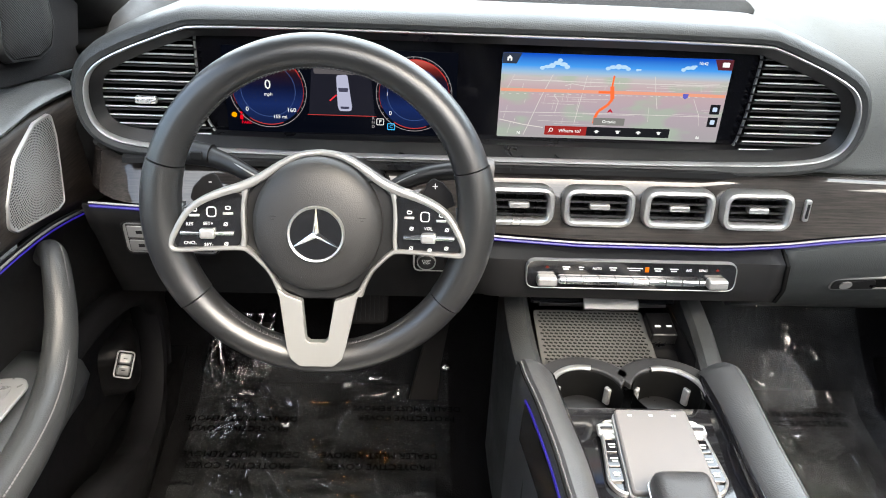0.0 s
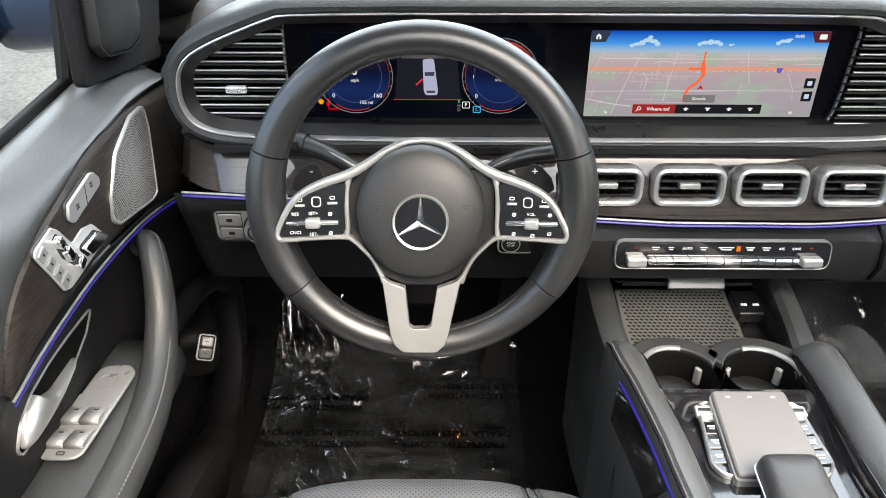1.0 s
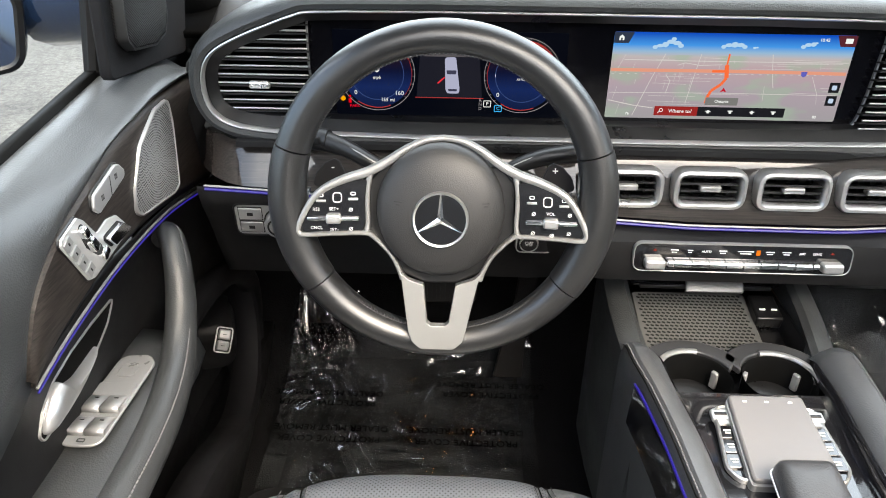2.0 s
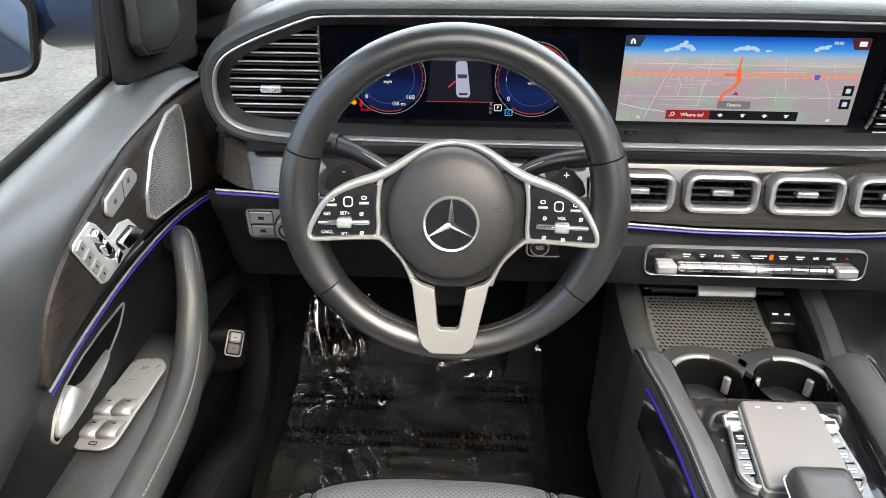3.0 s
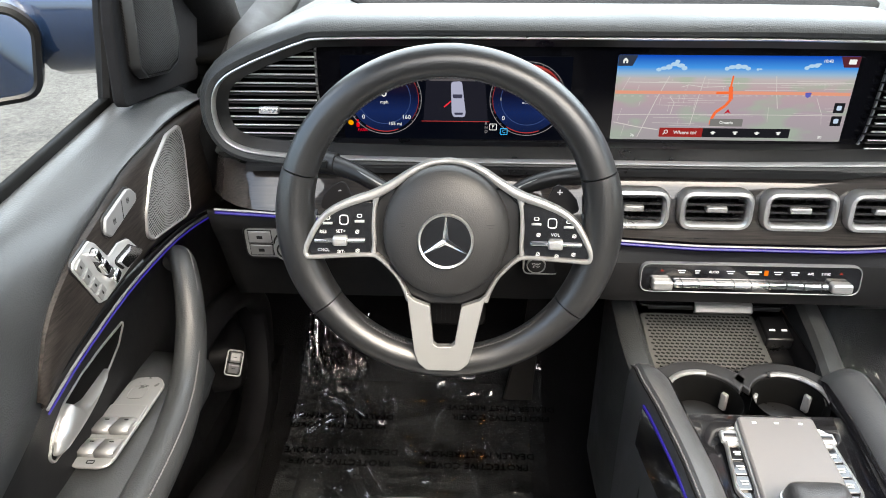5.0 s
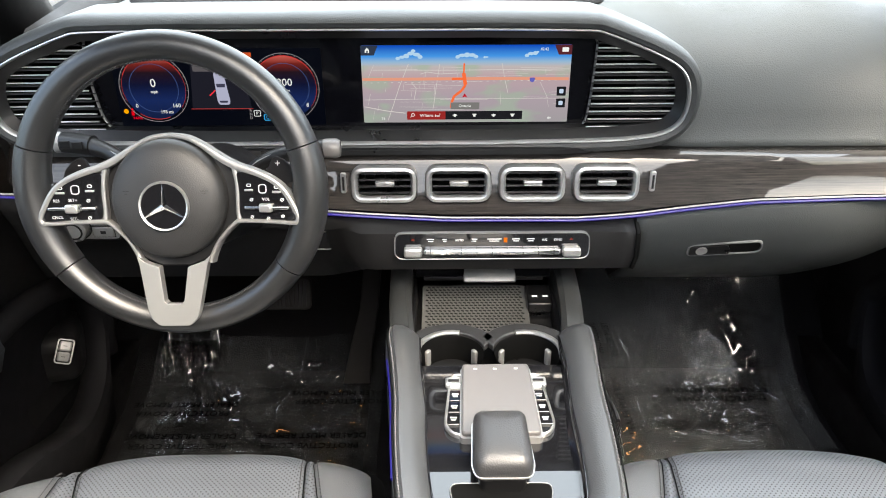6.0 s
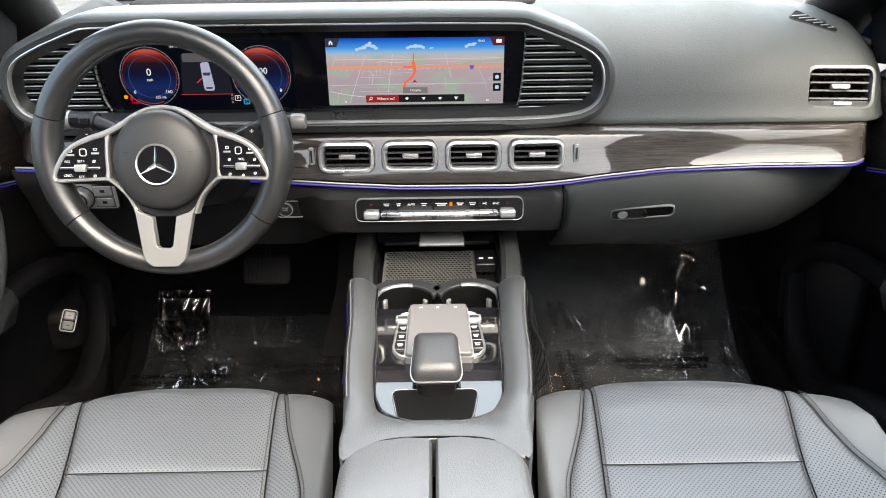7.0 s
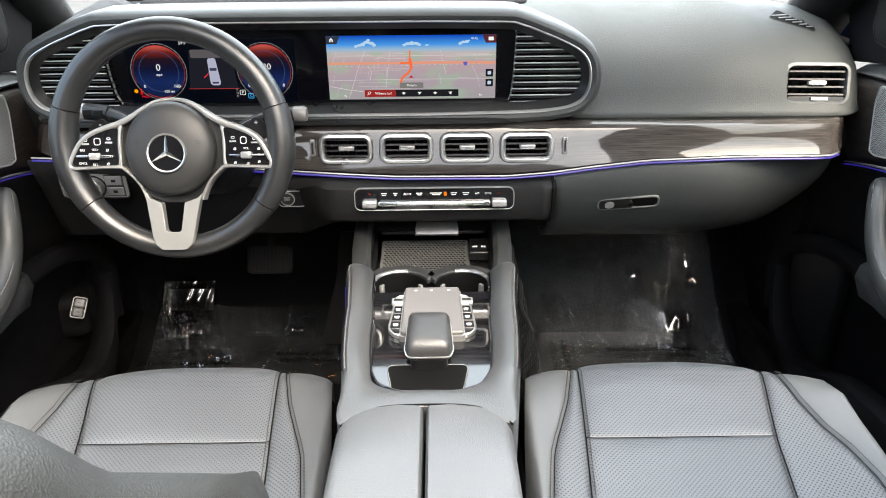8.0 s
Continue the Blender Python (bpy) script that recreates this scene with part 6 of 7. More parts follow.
def car_door(s, lab):
    door = thing("door_1" if s < 0 else "door_2", lab, "car door", group="front doors", kind="structure")
    CX = 0.02 if s < 0 else 0.045

    def X(d):
        return CX + s * d

    ys = list(np.linspace(-0.22, 1.06, 40))
    # upper padded roll from the window to the wood
    def roll(y):
        zt = lerp([-0.22, 0.637, 0.911, 0.97, 1.06], [0.775, 0.804, 0.828, 0.826, 0.806], y)
        zi = lerp([-0.22, 0.30, 0.445, 0.507, 0.535, 0.56, 0.60, 0.66, 0.774, 0.90, 1.17], [0.56, 0.59, 0.622, 0.642, 0.655, 0.70, 0.735, 0.765, 0.795, 0.803, 0.79], y)
        lean = 0.0
        pts = [(0.835, zt - 0.02), (0.826, zt), (0.812, zt + 0.003), (0.795, zt - 0.002), (0.778, zt - 0.012)]
        bot = zi
        for k in (0.25, 0.5, 0.75, 1.0):
            z0 = zt - 0.012
            pts.append((0.778 - 0.022 * math.sin(math.pi * min(k, 0.75) * 0.66), z0 + (bot - z0) * k))
        return [(X(d), y, z) for d, z in pts]

    part("upper_pad", loft([roll(y) for y in ys]), door_leather, door, "grained leather upper door pad", solid=0.004)
    # wood panel
    top = smooth_path([(0.53, 0.662, 0), (0.545, 0.690, 0), (0.566, 0.722, 0), (0.60, 0.748, 0), (0.66, 0.773, 0), (0.774, 0.798, 0), (0.89, 0.803, 0), (1.0, 0.797, 0), (1.06, 0.79, 0)], 4)
    bot = smooth_path([(0.53, 0.656, 0), (0.60, 0.667, 0), (0.71, 0.674, 0), (0.823, 0.669, 0), (0.90, 0.658, 0), (0.98, 0.640, 0), (1.06, 0.62, 0)], 4)
    rws = []
    for k in range(33):
        t = k / 32
        y = 0.531 + (1.055 - 0.531) * t
        zt = lerp([p[0] for p in top], [p[1] for p in top], y)
        zb = lerp([p[0] for p in bot], [p[1] for p in bot], y)
        rws.append([(X(0.757 - 0.003 * math.sin(math.pi * j / 8) + (0.012 if j in (0, 8) else 0)), y, zb + (zt - zb) * j / 8) for j in range(9)])
    part("wood_panel", loft(rws), door_wood, door, "dark open-pore wood panel", solid=0.004)
    line_ = [(X(0.750), p[0], p[1] - 0.003) for p in bot if p[0] < 1.0]
    part("ambient_light_strip", tube([(x, y, z - 0.003) for x, y, z in line_], 0.0011, seg=6), blue_glow, door, "glowing violet-blue light strip")
    part("chrome_line", tube([(x, y, z + 0.002) for x, y, z in line_], 0.0016, seg=6), silver_paint, door)
    # recess below the strip
    part("middle_panel", loft([[(X(d), y, lerp([0.3, 0.53, 0.71, 0.90, 1.15], [0.60, 0.648, 0.668, 0.652, 0.60], y) + dz) for d, dz in ((0.770, 0.0), (0.785, -0.02), (0.790, -0.06), (0.79, -0.12), (0.795, -0.20))] for y in np.linspace(-0.2, 1.15, 24)]), dark_plastic, door, "dark door middle panel", solid=0.004)

    def side(y, z, d=0.752):
        """A pose on the door's inner face: local x along the car, local y up, local z into the cabin."""
        return pose(X(d), y, z, 90, 0, 90 if s < 0 else -90)

    P = side(0, 0, 0.7515)

    def flat(pts):
        return [(-s * a, b) for a, b in pts]

    # speaker
    so = rounded(flat([(0.922, 0.794), (0.925, 0.763), (0.914, 0.703), (0.909, 0.680), (0.89, 0.677), (0.793, 0.694), (0.779, 0.705), (0.787, 0.731), (0.821, 0.770), (0.88, 0.794)]), [0.01, 0.03, 0.03, 0.006, 0.008, 0.01, 0.01, 0.02, 0.03, 0.02], 4)
    spk = part("door_speaker", prism(so, 0.003, P), speaker_metal, door, "perforated silver loudspeaker cover", bevel=0.001)
    part("speaker_rim", border(so, [(-0.0012, 0.002), (-0.0006, 0.0045), (0.001, 0.004), (0.0016, 0.0)], P), silver, spk)
    so_v = [Vector(p) for p in so]

    def inside(px, py):
        c = False
        for i in range(len(so_v)):
            a, b = so_v[i], so_v[i - 1]
            if (a.y > py) != (b.y > py) and px < (b.x - a.x) * (py - a.y) / (b.y - a.y) + a.x:
                c = not c
        return c

    scx, scy = -s * 0.858, 0.736
    bm = bmesh.new()
    for ri in range(1, 30):
        r = 0.0032 * ri
        n = max(6, int(2 * math.pi * r / 0.0034))
        for k in range(n):
            a = 2 * math.pi * k / n + ri * 0.4
            px, py = r * math.cos(a), r * math.sin(a)
            if inside(scx + px * 1.05, scy + py * 1.05):
                w = 0.0008 + 0.0006 * min(1.0, ri / 20)
                vs = [bm.verts.new(P @ Vector((scx + px + w * math.cos(q), scy + py + w * math.sin(q), 0.0034))) for q in np.linspace(0, 2 * math.pi, 7)[:-1]]
                bm.faces.new(vs)
    part("speaker_hole_field", bm, speaker_hole, spk)
    # memory pill
    po = rounded(flat([(0.761, 0.775), (0.771, 0.764), (0.768, 0.757), (0.70, 0.745), (0.690, 0.754), (0.696, 0.768), (0.752, 0.778)]), 0.006, 3)
    pill = part("memory_keys", prism(po, 0.005, P), grey_button, door, "silver-grey heating keys", bevel=0.0015)
    part("pill_rim", border(po, [(0.0, 0.0), (0.0, 0.002), (0.0014, 0.002), (0.002, 0.0)], P), satin_black, pill)
    part("key_split", box(0.0008, 0.021, 0.0006, P @ pose(-s * 0.733, 0.762, 0.0051, 0, 0, s * 10)), dark_plastic, pill)
    for yy, zz in ((0.748, 0.7665), (0.712, 0.7585)):
        part("key_sign", join(*[box(0.0009, 0.006, 0.0003, P @ pose(-s * (yy + 0.0022 * i), zz, 0.0051)) for i in (-1, 0, 1)]), dark_plastic, pill)
    # seat adjuster: a plate with a seat-shaped set of rockers
    ao = rounded(flat([(0.658, 0.763), (0.668, 0.755), (0.686, 0.729), (0.71, 0.733), (0.732, 0.727), (0.749, 0.707), (0.742, 0.697), (0.663, 0.690), (0.65, 0.694), (0.620, 0.751), (0.624, 0.757)]), [0.004, 0.004, 0.008, 0.01, 0.008, 0.005, 0.005, 0.006, 0.006, 0.004, 0.004], 3)
    adj = part("seat_adjuster", prism(ao, 0.004, P), speaker_metal, door, "silver seat adjuster with chrome rockers", bevel=0.0012)
    part("plate_rim", border(ao, [(0.0, 0.0), (0.0, 0.002), (0.0012, 0.002), (0.0016, 0.0)], P), satin_black, adj)
    ra = rounded(flat([(0.694, 0.7185), (0.728, 0.7195), (0.746, 0.706), (0.740, 0.7035), (0.706, 0.7045)]), 0.003, 3)
    part("cushion_rocker", prism(ra, 0.011, P), chrome, adj, "chrome seat cushion rocker", bevel=0.003, seg=3)
    part("rocker_gap", border(ra, [(0.0, 0.0), (0.0, 0.0048), (0.0022, 0.0048), (0.0024, 0.0)], P), dark_plastic, adj)
    gr = rounded(flat([(0.652, 0.752), (0.661, 0.755), (0.676, 0.733), (0.694, 0.706), (0.684, 0.700), (0.660, 0.727)]), 0.004, 3)
    part("groove", prism(gr, 0.0046, P), dark_plastic, adj)
    for yy, zz, w, h in ((0.6585, 0.746, 0.010, 0.014), (0.668, 0.7275, 0.011, 0.018), (0.684, 0.7075, 0.015, 0.011)):
        part("back_rocker", box(w, h, 0.010, P @ pose(-s * yy, zz, 0.0065, 0, 0, s * 28 if s > 0 else 28)), chrome, adj, bevel=0.003, seg=3)
    for yy, zz in ((0.631, 0.748), (0.639, 0.733), (0.647, 0.718), (0.656, 0.704)):
        mk = part("memory_key", box(0.0135, 0.0115, 0.0025, P @ pose(-s * yy, zz, 0.0047, 0, 0, -s * 26)), grey_button, adj, bevel=0.0006)
        part("key_sign", box(0.002, 0.004, 0.0003, P @ pose(-s * yy, zz, 0.0061, 0, 0, -s * 26)), dark_plastic, mk)
    # release lever in its chrome-edged bowl
    Q = side(0, 0, 0.787)
    hb = rounded(flat([(0.745, 0.607), (0.721, 0.588), (0.694, 0.578), (0.656, 0.567), (0.617, 0.562), (0.582, 0.559), (0.559, 0.559), (0.555, 0.568), (0.570, 0.586), (0.600, 0.602), (0.640, 0.608), (0.687, 0.609)]), [0.003, 0.03, 0.03, 0.04, 0.04, 0.03, 0.005, 0.006, 0.02, 0.02, 0.04, 0.04], 4)
    # flat near-black sheet puts the bowl's shade into its colour
    bowl = part("handle_bowl", prism(hb, 0.002, Q), black_deep, door, "flat near-black sheet for the recess round the door release")
    part("bowl_rim", border(hb, [(-0.001, 0), (-0.001, 0.003), (0.001, 0.0035), (0.002, 0)], Q), silver, bowl)
    lo = rounded(flat([(0.690, 0.583), (0.650, 0.583), (0.628, 0.583), (0.611, 0.589), (0.600, 0.602), (0.585, 0.595), (0.568, 0.581), (0.560, 0.568), (0.563, 0.563), (0.585, 0.564), (0.617, 0.567), (0.655, 0.573)]), [0.002, 0.02, 0.02, 0.012, 0.004, 0.02, 0.02, 0.006, 0.004, 0.02, 0.03, 0.03], 4)
    mx, my = sum(p[0] for p in lo) / len(lo), sum(p[1] for p in lo) / len(lo)
    part("release_lever", loft([[Q @ Vector((mx + (x - mx) * k, my + (y - my) * k, z)) for x, y in lo] for k, z in ((1.0, 0.001), (1.0, 0.005), (0.95, 0.0085), (0.80, 0.0125), (0.5, 0.016), (0.02, 0.017))], closed=True, caps=True), silver, bowl, "bright metal release lever")
    # armrest and grab
    arm = []
    for y in np.linspace(-0.2, 0.80, 22):
        z = lerp([-0.2, 0.4, 0.58, 0.74, 0.80], [0.525, 0.525, 0.515, 0.522, 0.515], y)
        w = lerp([-0.2, 0.45, 0.6, 0.8], [0.70, 0.70, 0.705, 0.715], y)
        arm.append([(X(d), y, z + dz) for d, dz in ((0.80, 0.006), (0.77, 0.004), (w + 0.012, 0.0), (w, -0.008), (w - 0.006, -0.03), (w + 0.01, -0.07), (0.79, -0.09))])
    part("armrest", loft(arm), door_leather, door, "leather armrest", solid=0.004)
    gp = smooth_path([(X(0.772), 0.872, 0.612), (X(0.760), 0.868, 0.628), (X(0.744), 0.845, 0.628), (X(0.731), 0.815, 0.598), (X(0.724), 0.785, 0.560), (X(0.717), 0.735, 0.524), (X(0.711), 0.67, 0.506), (X(0.708), 0.58, 0.502), (X(0.708), 0.45, 0.507), (X(0.712), 0.30, 0.510), (X(0.72), 0.05, 0.51)], 5)
    part("grab_handle", tube(gp, [0.013 + 0.009 * min(1, i / 30) for i in range(len(gp))], seg=16, flat=1.1), door_leather, door, "padded leather grab handle")
    bms_ = []
    for i in range(2, len(gp) - 1):
        p, q = Vector(gp[i]), Vector(gp[i + 1])
        rr_ = 0.013 + 0.009 * min(1, i / 30)
        off = Vector((-s * 0.72 * rr_, 0.002, 0.80 * rr_))
        for k in range(4):
            bms_.append(tube([p + (q - p) * (k / 4) + off, p + (q - p) * ((k + 0.6) / 4) + off], 0.001, seg=4))
    part("stitching", join(*bms_), pale_thread, door, "grey double stitching")
    # window switches
    wm = pose(X(0.764), 0.652, 0.528, 2, s * 3, s * 3)
    sw = part("window_switch_plate", prism(rounded([(-0.026, -0.072), (0.024, -0.072), (0.028, 0.060), (0.016, 0.076), (-0.020, 0.072)], 0.016), 0.0035, wm @ pose(0, 0, 0.0025)), grey_button, door, "silver window switch plate", bevel=0.0015)
    part("mirror_pad", border(rect(0.022, 0.022, 0.008, 0, 0.046), [(-0.0006, 0), (-0.0006, 0.0008), (0.0006, 0.0008), (0.0006, 0)], wm @ pose(0, 0, 0.0062)), grey_button, sw)
    part("switch_well", box(0.046, 0.036, 0.002, wm @ pose(0, 0.006, 0.0058)), grey_button, sw, bevel=0.0008)
    for i in (-1, 1):
        for y in (-0.010, -0.044):
            part("window_switch", loft([[wm @ Vector((i * 0.0115 + x, y + yy, zz)) for x in (-0.0108, 0.0108)] for yy, zz in ((-0.014, 0.006), (-0.012, 0.012), (-0.002, 0.011), (0.012, 0.0075), (0.014, 0.006))]), grey_button, sw, solid=0.001)
            part("switch_sign", box(0.005, 0.0012, 0.0004, wm @ pose(i * 0.0115, y + 0.006, 0.0098)), dark_plastic, sw)
    part("lock_sign", border(rect(0.008, 0.004, 0.001, 0, -0.0645), [(-0.0005, 0), (-0.0005, 0.0004), (0.0005, 0.0004), (0.0005, 0)], wm @ pose(0, 0, 0.0062)), dark_plastic, sw)
    # lower door with map pocket
    low = []
    for y in np.linspace(-0.2, 1.20, 30):
        zt = lerp([-0.2, 0.6, 0.8, 0.95, 1.08, 1.2], [0.45, 0.45, 0.45, 0.50, 0.47, 0.40], y)
        zb = 0.05
        low.append([(X(d), y, zt + (zb - zt) * k) for d, k in ((0.80, 0), (0.825, 0.12), (0.85, 0.4), (0.855, 0.7), (0.85, 1.0))])
    part("lower_panel", loft(low), door_black, door, "black lower door panel", solid=0.004)
    pocket = smooth_path([(X(0.775), 1.20, 0.36), (X(0.765), 1.18, 0.27), (X(0.755), 1.12, 0.19), (X(0.745), 1.02, 0.165), (X(0.735), 0.92, 0.20), (X(0.732), 0.80, 0.25), (X(0.735), 0.60, 0.27), (X(0.74), 0.2, 0.27)], 6)
    rws = []
    for p in pocket:
        rws.append([(p[0] + s * 0.05, p[1], p[2] + 0.002), (p[0] + s * 0.012, p[1], p[2] + 0.006), (p[0] + s * 0.003, p[1], p[2] + 0.003), (p[0], p[1], p[2] - 0.008), (p[0] + s * 0.008, p[1], p[2] - 0.05), (p[0] + s * 0.03, p[1], 0.04)])
    part("map_pocket", loft(rws), door_black, door, "open door pocket", solid=0.004)
    part("upper_bow", tube(smooth_path([(X(0.785), 0.70, 0.45), (X(0.782), 0.86, 0.455), (X(0.78), 1.0, 0.445), (X(0.78), 1.13, 0.40), (X(0.782), 1.21, 0.32), (X(0.785), 1.2, 0.2)], 5), 0.022, seg=10), door_black, door)
    if s < 0:
        part("switch_housing", box(0.10, 0.13, 0.11, pose(-0.832, 1.148, 0.250, 0, 0, 14)), dark_plastic, door, bevel=0.03, seg=4)
        bmx = facing(-0.776, 1.075, 0.288, 34, 26) @ pose(0, 0, 0, 0, 0, -22) @ Matrix.Diagonal((0.82, 0.82, 0.9, 1))
        tb = part("tailgate_switch", prism(rect(0.034, 0.055, 0.007), 0.005, bmx), dark_plastic, door, "small silver-framed tailgate switch")
        part("switch_frame", border(rect(0.034, 0.055, 0.007), [(-0.0022, 0.003), (-0.001, 0.0065), (0.0008, 0.0065), (0.0016, 0.003)], bmx), silver_paint, tb)
        for y, tilt in ((-0.0125, 16), (0.0125, -10)):
            part("rocker", box(0.026, 0.023, 0.007, bmx @ pose(0, y, 0.005, tilt)), grey_button, tb, bevel=0.003)
            part("key_sign", box(0.008, 0.0012, 0.0003, bmx @ pose(0, y, 0.0088, tilt)), dark_plastic, tb)
    # mirror corner with tweeter
    corner = rounded(flat([(0.858, 0.835), (1.10, 0.805), (1.14, 0.90), (1.06, 1.0), (0.955, 1.11), (0.905, 1.03), (0.872, 0.93)]), 0.012, 3)
    part("mirror_corner", prism(corner, 0.014, side(0, 0, 0.797)), tweeter_mesh, door, "black corner trim at the mirror", bevel=0.005, seg=3)
    grille = rounded([(0.889, 0.876), (0.903, 0.862), (0.965, 0.852), (1.0, 0.858), (1.018, 0.882), (1.012, 0.945), (0.96, 0.985), (0.905, 0.975)], [0.01, 0.012, 0.02, 0.012, 0.02, 0.02, 0.02, 0.02], 4)
    part("tweeter", loft([[(X(0.766 + dx), 0.955 + k * (y - 0.955), 0.91 + k * (z - 0.91)) for y, z in grille] for k, dx in ((1.0, 0.03), (1.0, 0.004), (0.94, 0.0), (0.5, -0.004), (0.02, -0.005))], closed=True, caps=True), tweeter_cloth, door, "mesh tweeter cover")
    part("tweeter_rim", border(flat(grille), [(-0.001, -0.01), (-0.001, 0.002), (0.0015, 0.002), (0.003, -0.01)], side(0, 0, 0.769)), satin_black, door)
    # window frame and glass
    part("window_seal", loft([[(X(0.832), y, lerp([-0.22, 0.637, 0.911, 1.0], [0.775, 0.804, 0.828, 0.835], y) + dz) for dz in (-0.02, 0.010)] for y in np.linspace(-0.2, 0.93, 10)]), black_deep, door, "black rubber window seal", solid=0.012)
    part("window_frame", tube(smooth_path([(X(0.828), 0.905, 0.83), (X(0.805), 0.905, 0.95), (X(0.775), 0.89, 1.07), (X(0.72), 0.74, 1.2), (X(0.69), 0.5, 1.26), (X(0.68), -0.2, 1.26)], 5), 0.010, seg=8), dark_plastic, door)
    pane = part("window_pane", loft([[(X(0.835), -0.2, 0.78), (X(0.835), 0.9, 0.82)], [(X(0.75), -0.2, 1.12), (X(0.76), 0.85, 1.06)], [(X(0.69), -0.2, 1.25), (X(0.70), 0.55, 1.25)]]), glass, door)
    pane.visible_shadow = False
    part("outer_skin", loft([[(X(0.862), y, 0.76), (X(0.94), y, 0.60), (X(0.96), y, 0.3), (X(0.90), y, -0.05)] for y in np.linspace(-0.22, 1.2, 8)]), navy_paint, door, "dark navy painted door skin", solid=0.01)
    part("sill_outer", loft([[(X(0.846), y, lerp([-0.22, 0.911], [0.766, 0.816], y)), (X(0.853), y, lerp([-0.22, 0.911], [0.762, 0.812], y))] for y in np.linspace(-0.22, 1.2, 8)]), silver if s < 0 else navy_paint, door, solid=0.006)
    # outer mirror
    mo = rounded([(-0.11, -0.075), (0.10, -0.06), (0.12, 0.05), (0.09, 0.085), (-0.10, 0.085), (-0.12, 0.0)], 0.04, 5)
    MM = pose(X(1.118), 1.08, 0.818, 97, 0, s * -27)
    shell = [[MM @ Vector((x * k * -s, y * k, z)) for x, y in mo] for k, z in ((0.96, 0.0), (1.04, -0.01), (1.08, -0.06), (1.0, -0.14), (0.7, -0.20), (0.05, -0.22))]
    part("mirror_shell", loft(shell, closed=True, caps=True), navy_paint, door, "dark navy door mirror shell")
    part("mirror_rim", border([(x * -s, y) for x, y in mo], [(-0.012, 0.002), (-0.006, 0.006), (0.002, 0.003), (0.004, -0.01)], MM), satin_black, door)
    part("mirror_glass", prism([(x * 0.93 * -s, y * 0.93) for x, y in mo][::1], 0.002, MM @ pose(0, 0, 0.001)), mirror_glass, door, "door mirror glass")
    part("mirror_foot", tube([(X(0.85), 1.23, 0.885), (X(0.95), 1.24, 0.882), (X(1.03), 1.25, 0.878)], [0.100, 0.106, 0.112], seg=14), navy_paint, door)
    return door


car_door(-1, "black leather driver's door panel with wood and silver loudspeaker")
car_door(1, "black leather passenger door panel with wood and silver loudspeaker")


# ---- footwells ----
def wavy(x0, x1, y0, y1, z0, seed, nx=130, ny=130, amp=0.006):
    rng = random.Random(seed)
    ph = [rng.uniform(0, 6.28) for _ in range(8)]
    rows_ = []
    for j in range(ny + 1):
        y = y0 + (y1 - y0) * j / ny
        row = []
        for i in range(nx + 1):
            x = x0 + (x1 - x0) * i / nx
            base = lerp([0.6, 1.16, 1.26, 1.36, 1.62], [0.0, 0.0, 0.02, 0.09, 0.36], y)
            base += 0.12 * max(0, 1 - abs(x - 0.01) / 0.2)
            w = noise.noise((x * 9 + ph[0], y * 9 + ph[1], 0.3)) + 0.4 * noise.noise((x * 26 + ph[2], y * 26 + ph[3], 1.7))
            w += 1.1 * (1 - abs(noise.noise((x * 9 + ph[4], y * 6 + ph[5], 2.2)))) ** 22 + 0.7 * (1 - abs(noise.noise((x * 7 + ph[6], y * 15 + ph[7], 5.2)))) ** 24
            row.append((x, y, z0 + base + amp * (1 + w)))
        rows_.append(row)
    return loft(rows_)


def film_words(x, y, turn, parent, rows_=("PROTECTIVE COVER", "DEALER MUST REMOVE"), size=0.022):
    for k, w in enumerate(rows_):
        z = 0.056 + lerp([0.6, 1.16, 1.26, 1.36, 1.62], [0.0, 0.0, 0.02, 0.09, 0.36], y)
        letters("film_line", w, size, pose(x, y, z, 0, 0, turn) @ pose(0, -0.030 * k, 0), film_print, parent)


for x0, x1, y1, lab in ((-0.70, -0.20, 1.30, "black floor mat under clear film"), (0.22, 0.74, 1.30, "black floor mat under clear film")):
    m_ = part("floor_mat", wavy(x0 + 0.02, x1 - 0.02, 0.70, y1, 0.022, 3, 10, 12, 0.0), carpet, solid=0.006)
    tagged(m_, lab, "floor mat", "floor mats")
cover = part("floor_film", wavy(-0.72, -0.19, 0.72, 1.36, 0.034, 5), plastic_film)
face_up(cover)
tagged(cover, "clear wrinkled protective film over the driver's floor mat", "floor film", "floor films")
cover2 = part("floor_film", wavy(0.22, 0.76, 0.72, 1.56, 0.034, 9), sheen_film)
face_up(cover2)
tagged(cover2, "clear wrinkled protective film over the passenger floor mat", "floor film", "floor films")

# pale sheet painted in for the window's sheen on the passenger film
patch_rows = []
for j in range(9):
    y = 1.235 + 0.115 * j / 8
    a, b = lerp([0, 3, 6, 8], [0.500, 0.497, 0.508, 0.530], j), lerp([0, 3, 6, 8], [0.612, 0.620, 0.600, 0.565], j)
    patch_rows.append([(a + (b - a) * i / 8 + 0.006 * noise.noise((i, j, 2.0)), y + 0.006 * noise.noise((i, j, 7.0)), 0.062 + lerp([1.16, 1.26, 1.36, 1.62], [0.0, 0.02, 0.09, 0.36], y)) for i in range(9)])
face_up(part("sheen_patch", loft(patch_rows), sheen_patch_film, cover2, "pale cloudy patch standing in for window sheen on the film"))

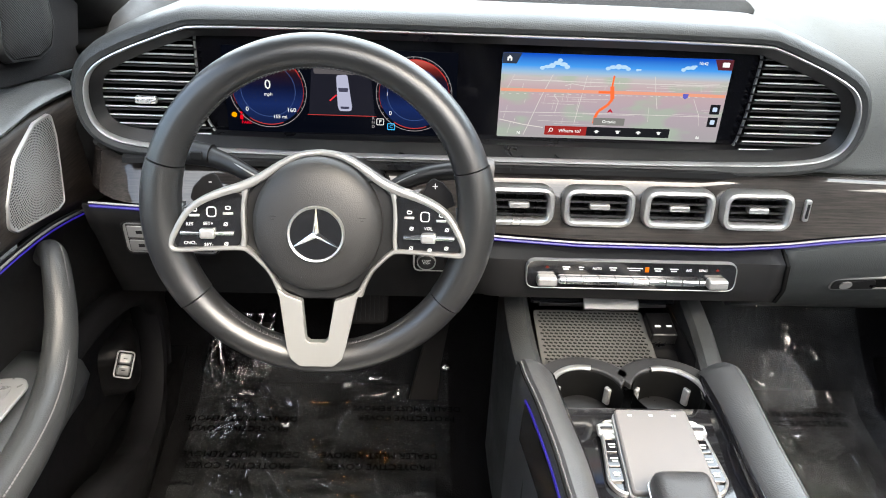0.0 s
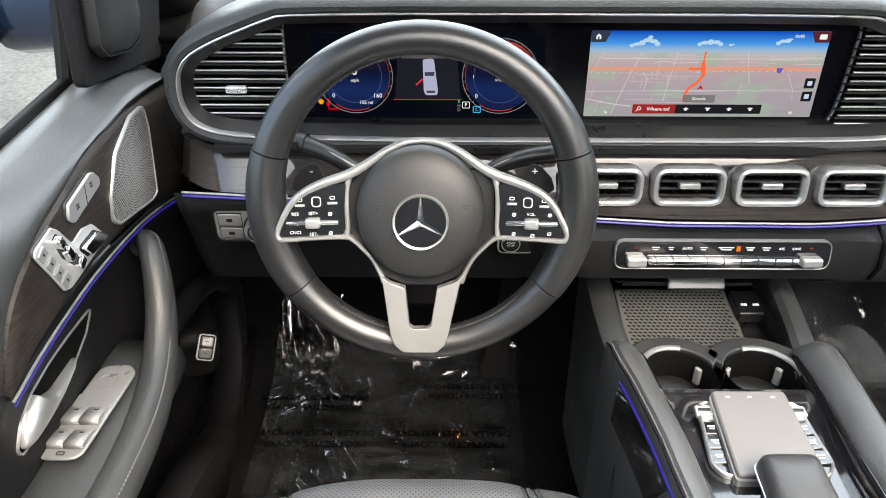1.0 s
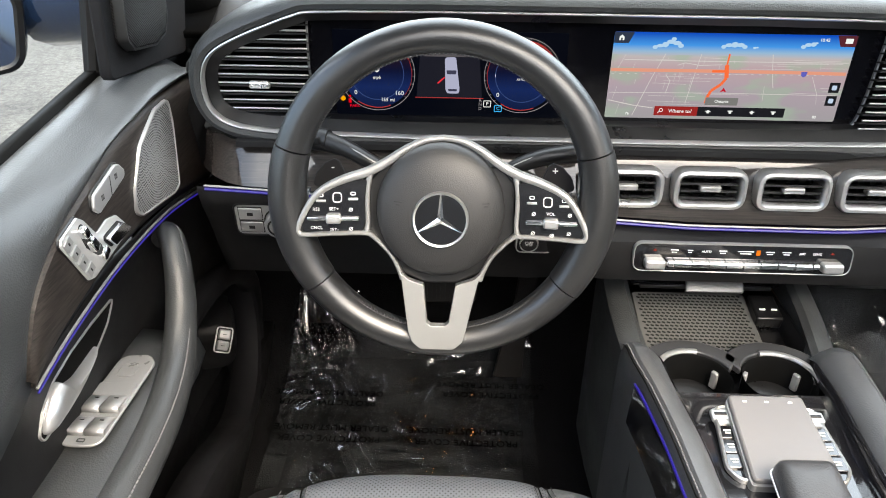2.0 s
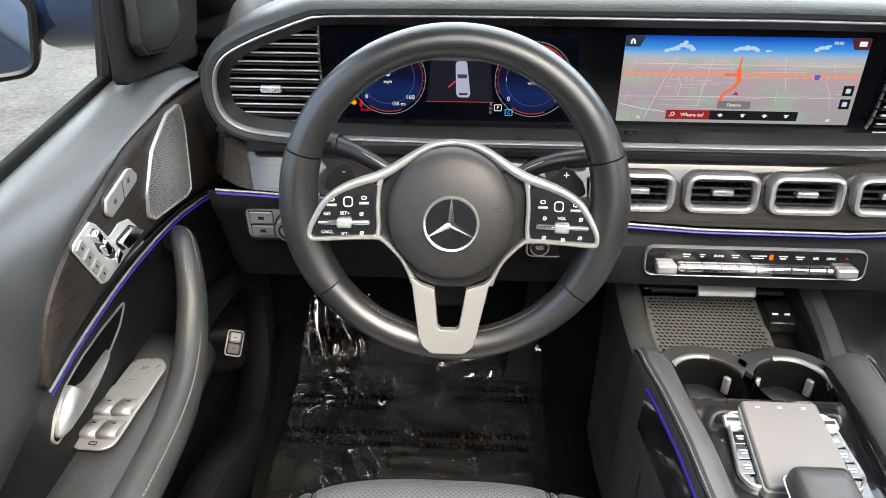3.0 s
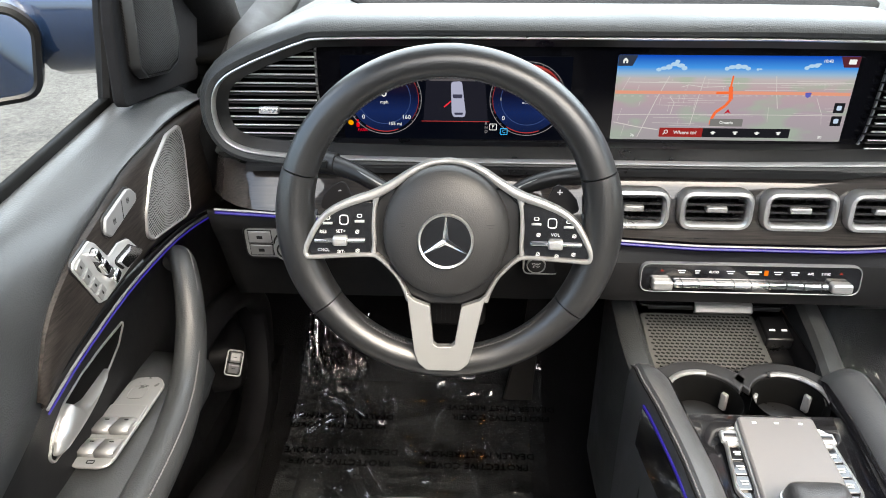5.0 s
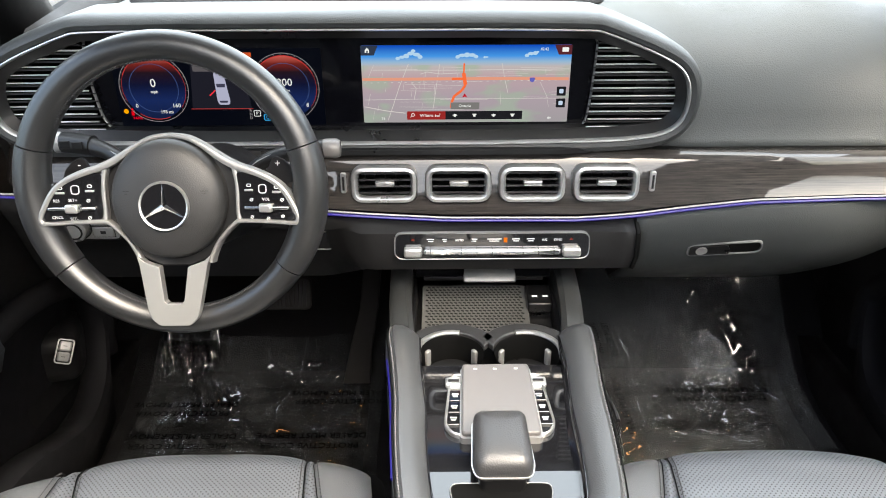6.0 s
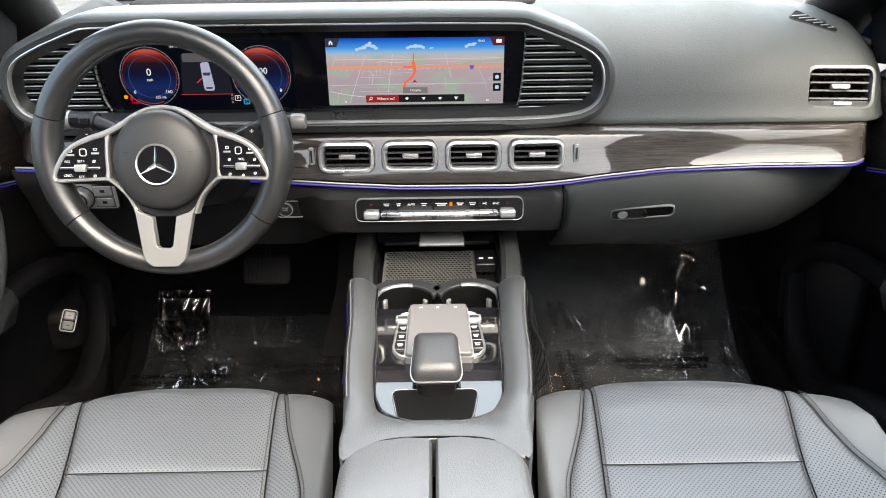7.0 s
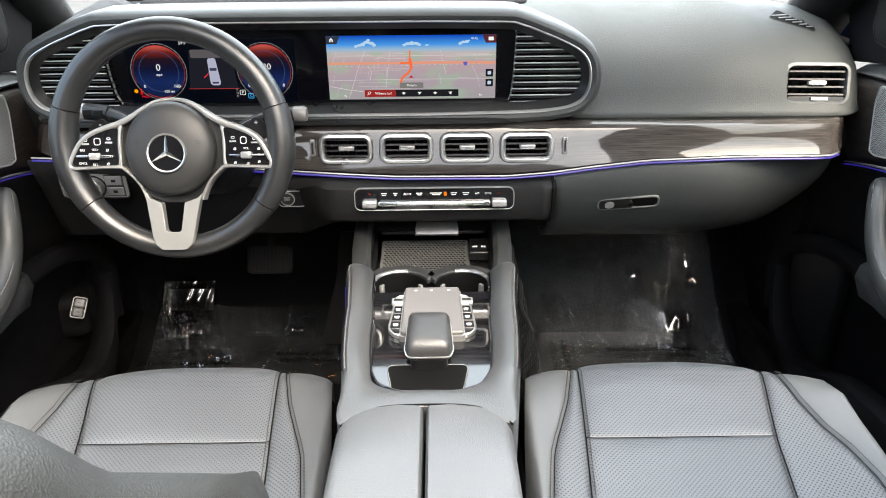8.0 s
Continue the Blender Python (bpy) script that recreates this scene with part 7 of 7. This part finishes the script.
# warm footwell lamps under the dashboard
lamp_warm = mat("footwell_lamp_lens", (0.8, 0.5, 0.3), 0.4, emit=(1.0, 0.42, 0.13), power=2.0)
for x, y, z in ((-0.43, 1.53, 0.40), (0.45, 1.50, 0.42)):
    fl = thing("footwell_lamp", "small warm footwell lamp under the dashboard", "lamp", group="footwell lamps")
    part("lens", prism(rect(0.034, 0.014, 0.005), 0.004, pose(x, y, z, 135)), lamp_warm, fl)
    part("frame", border(rect(0.034, 0.014, 0.005), [(0, -0.002), (0, 0.005), (0.003, 0.005), (0.004, -0.002)], pose(x, y, z, 135)), dark_plastic, fl)

pedals = thing("brake_pedal", "black ribbed rubber brake pedal", "pedal")
BP = facing(-0.37, 1.19, 0.345, 30)
part("pad", prism(rect(0.105, 0.065, 0.014), 0.012, BP), pedal_rubber, pedals, bevel=0.003)
for i in range(11):
    part("rib", box(0.004, 0.05, 0.004, BP @ pose(-0.042 + 0.0084 * i, 0, 0.0135)), dark_plastic, pedals)
part("arm", tube([(-0.37, 1.20, 0.35), (-0.37, 1.27, 0.42), (-0.37, 1.30, 0.56)], 0.010, seg=8), dark_plastic, pedals)
acc = thing("accelerator_pedal", "long black accelerator pedal", "pedal")
part("pad", loft([[(x - w, y, z), (x - w, y - 0.012, z + 0.004), (x + w, y - 0.012, z + 0.004), (x + w, y, z)] for x, w, y, z in ((-0.245, 0.030, 1.235, 0.09), (-0.235, 0.024, 1.26, 0.16), (-0.215, 0.020, 1.29, 0.25), (-0.203, 0.019, 1.32, 0.36))], closed=True, caps=True), pedal_rubber, acc, bevel=0.002)
rest = thing("foot_rest", "black foot rest wrapped in clear film", "foot rest")
part("slab", loft([[(-0.705, 1.305, 0.045), (-0.585, 1.305, 0.045)], [(-0.705, 1.395, 0.165), (-0.585, 1.395, 0.165)]]), dark_plastic, rest, solid=0.02)
# loose film gathered in long upright folds
rws = []
for j in range(51):
    row = []
    for i in range(91):
        x, k = -0.712 + 0.135 * i / 90, j / 50
        bend = 0.25 * noise.noise((x * 8, k * 2.2, 1.0))
        fold = (1 - abs(noise.noise((x * 46 + bend * 5, k * 0.7, 4.0)))) ** 5 + 0.5 * (1 - abs(noise.noise((x * 90 + bend * 9, k * 1.2, 9.0)))) ** 5
        fold *= 0.35 + 0.65 * (1 - k)
        row.append((x, 1.298 + 0.10 * k - 0.011 * fold, 0.062 + 0.125 * k + 0.008 * fold))
    rws.append(row)
face_up(part("film", loft(rws), crumpled_film, rest, "crumpled clear film"))

for x, y, a in ((-0.60, 1.07, 180), (-0.33, 1.07, 180), (-0.62, 1.17, 180), (-0.28, 1.20, 180)):
    film_words(x, y, a, cover)
for x, y, a in ((0.56, 1.20, 180), (0.31, 1.20, 90), (0.30, 1.36, 90)):
    film_words(x, y, a, cover2)
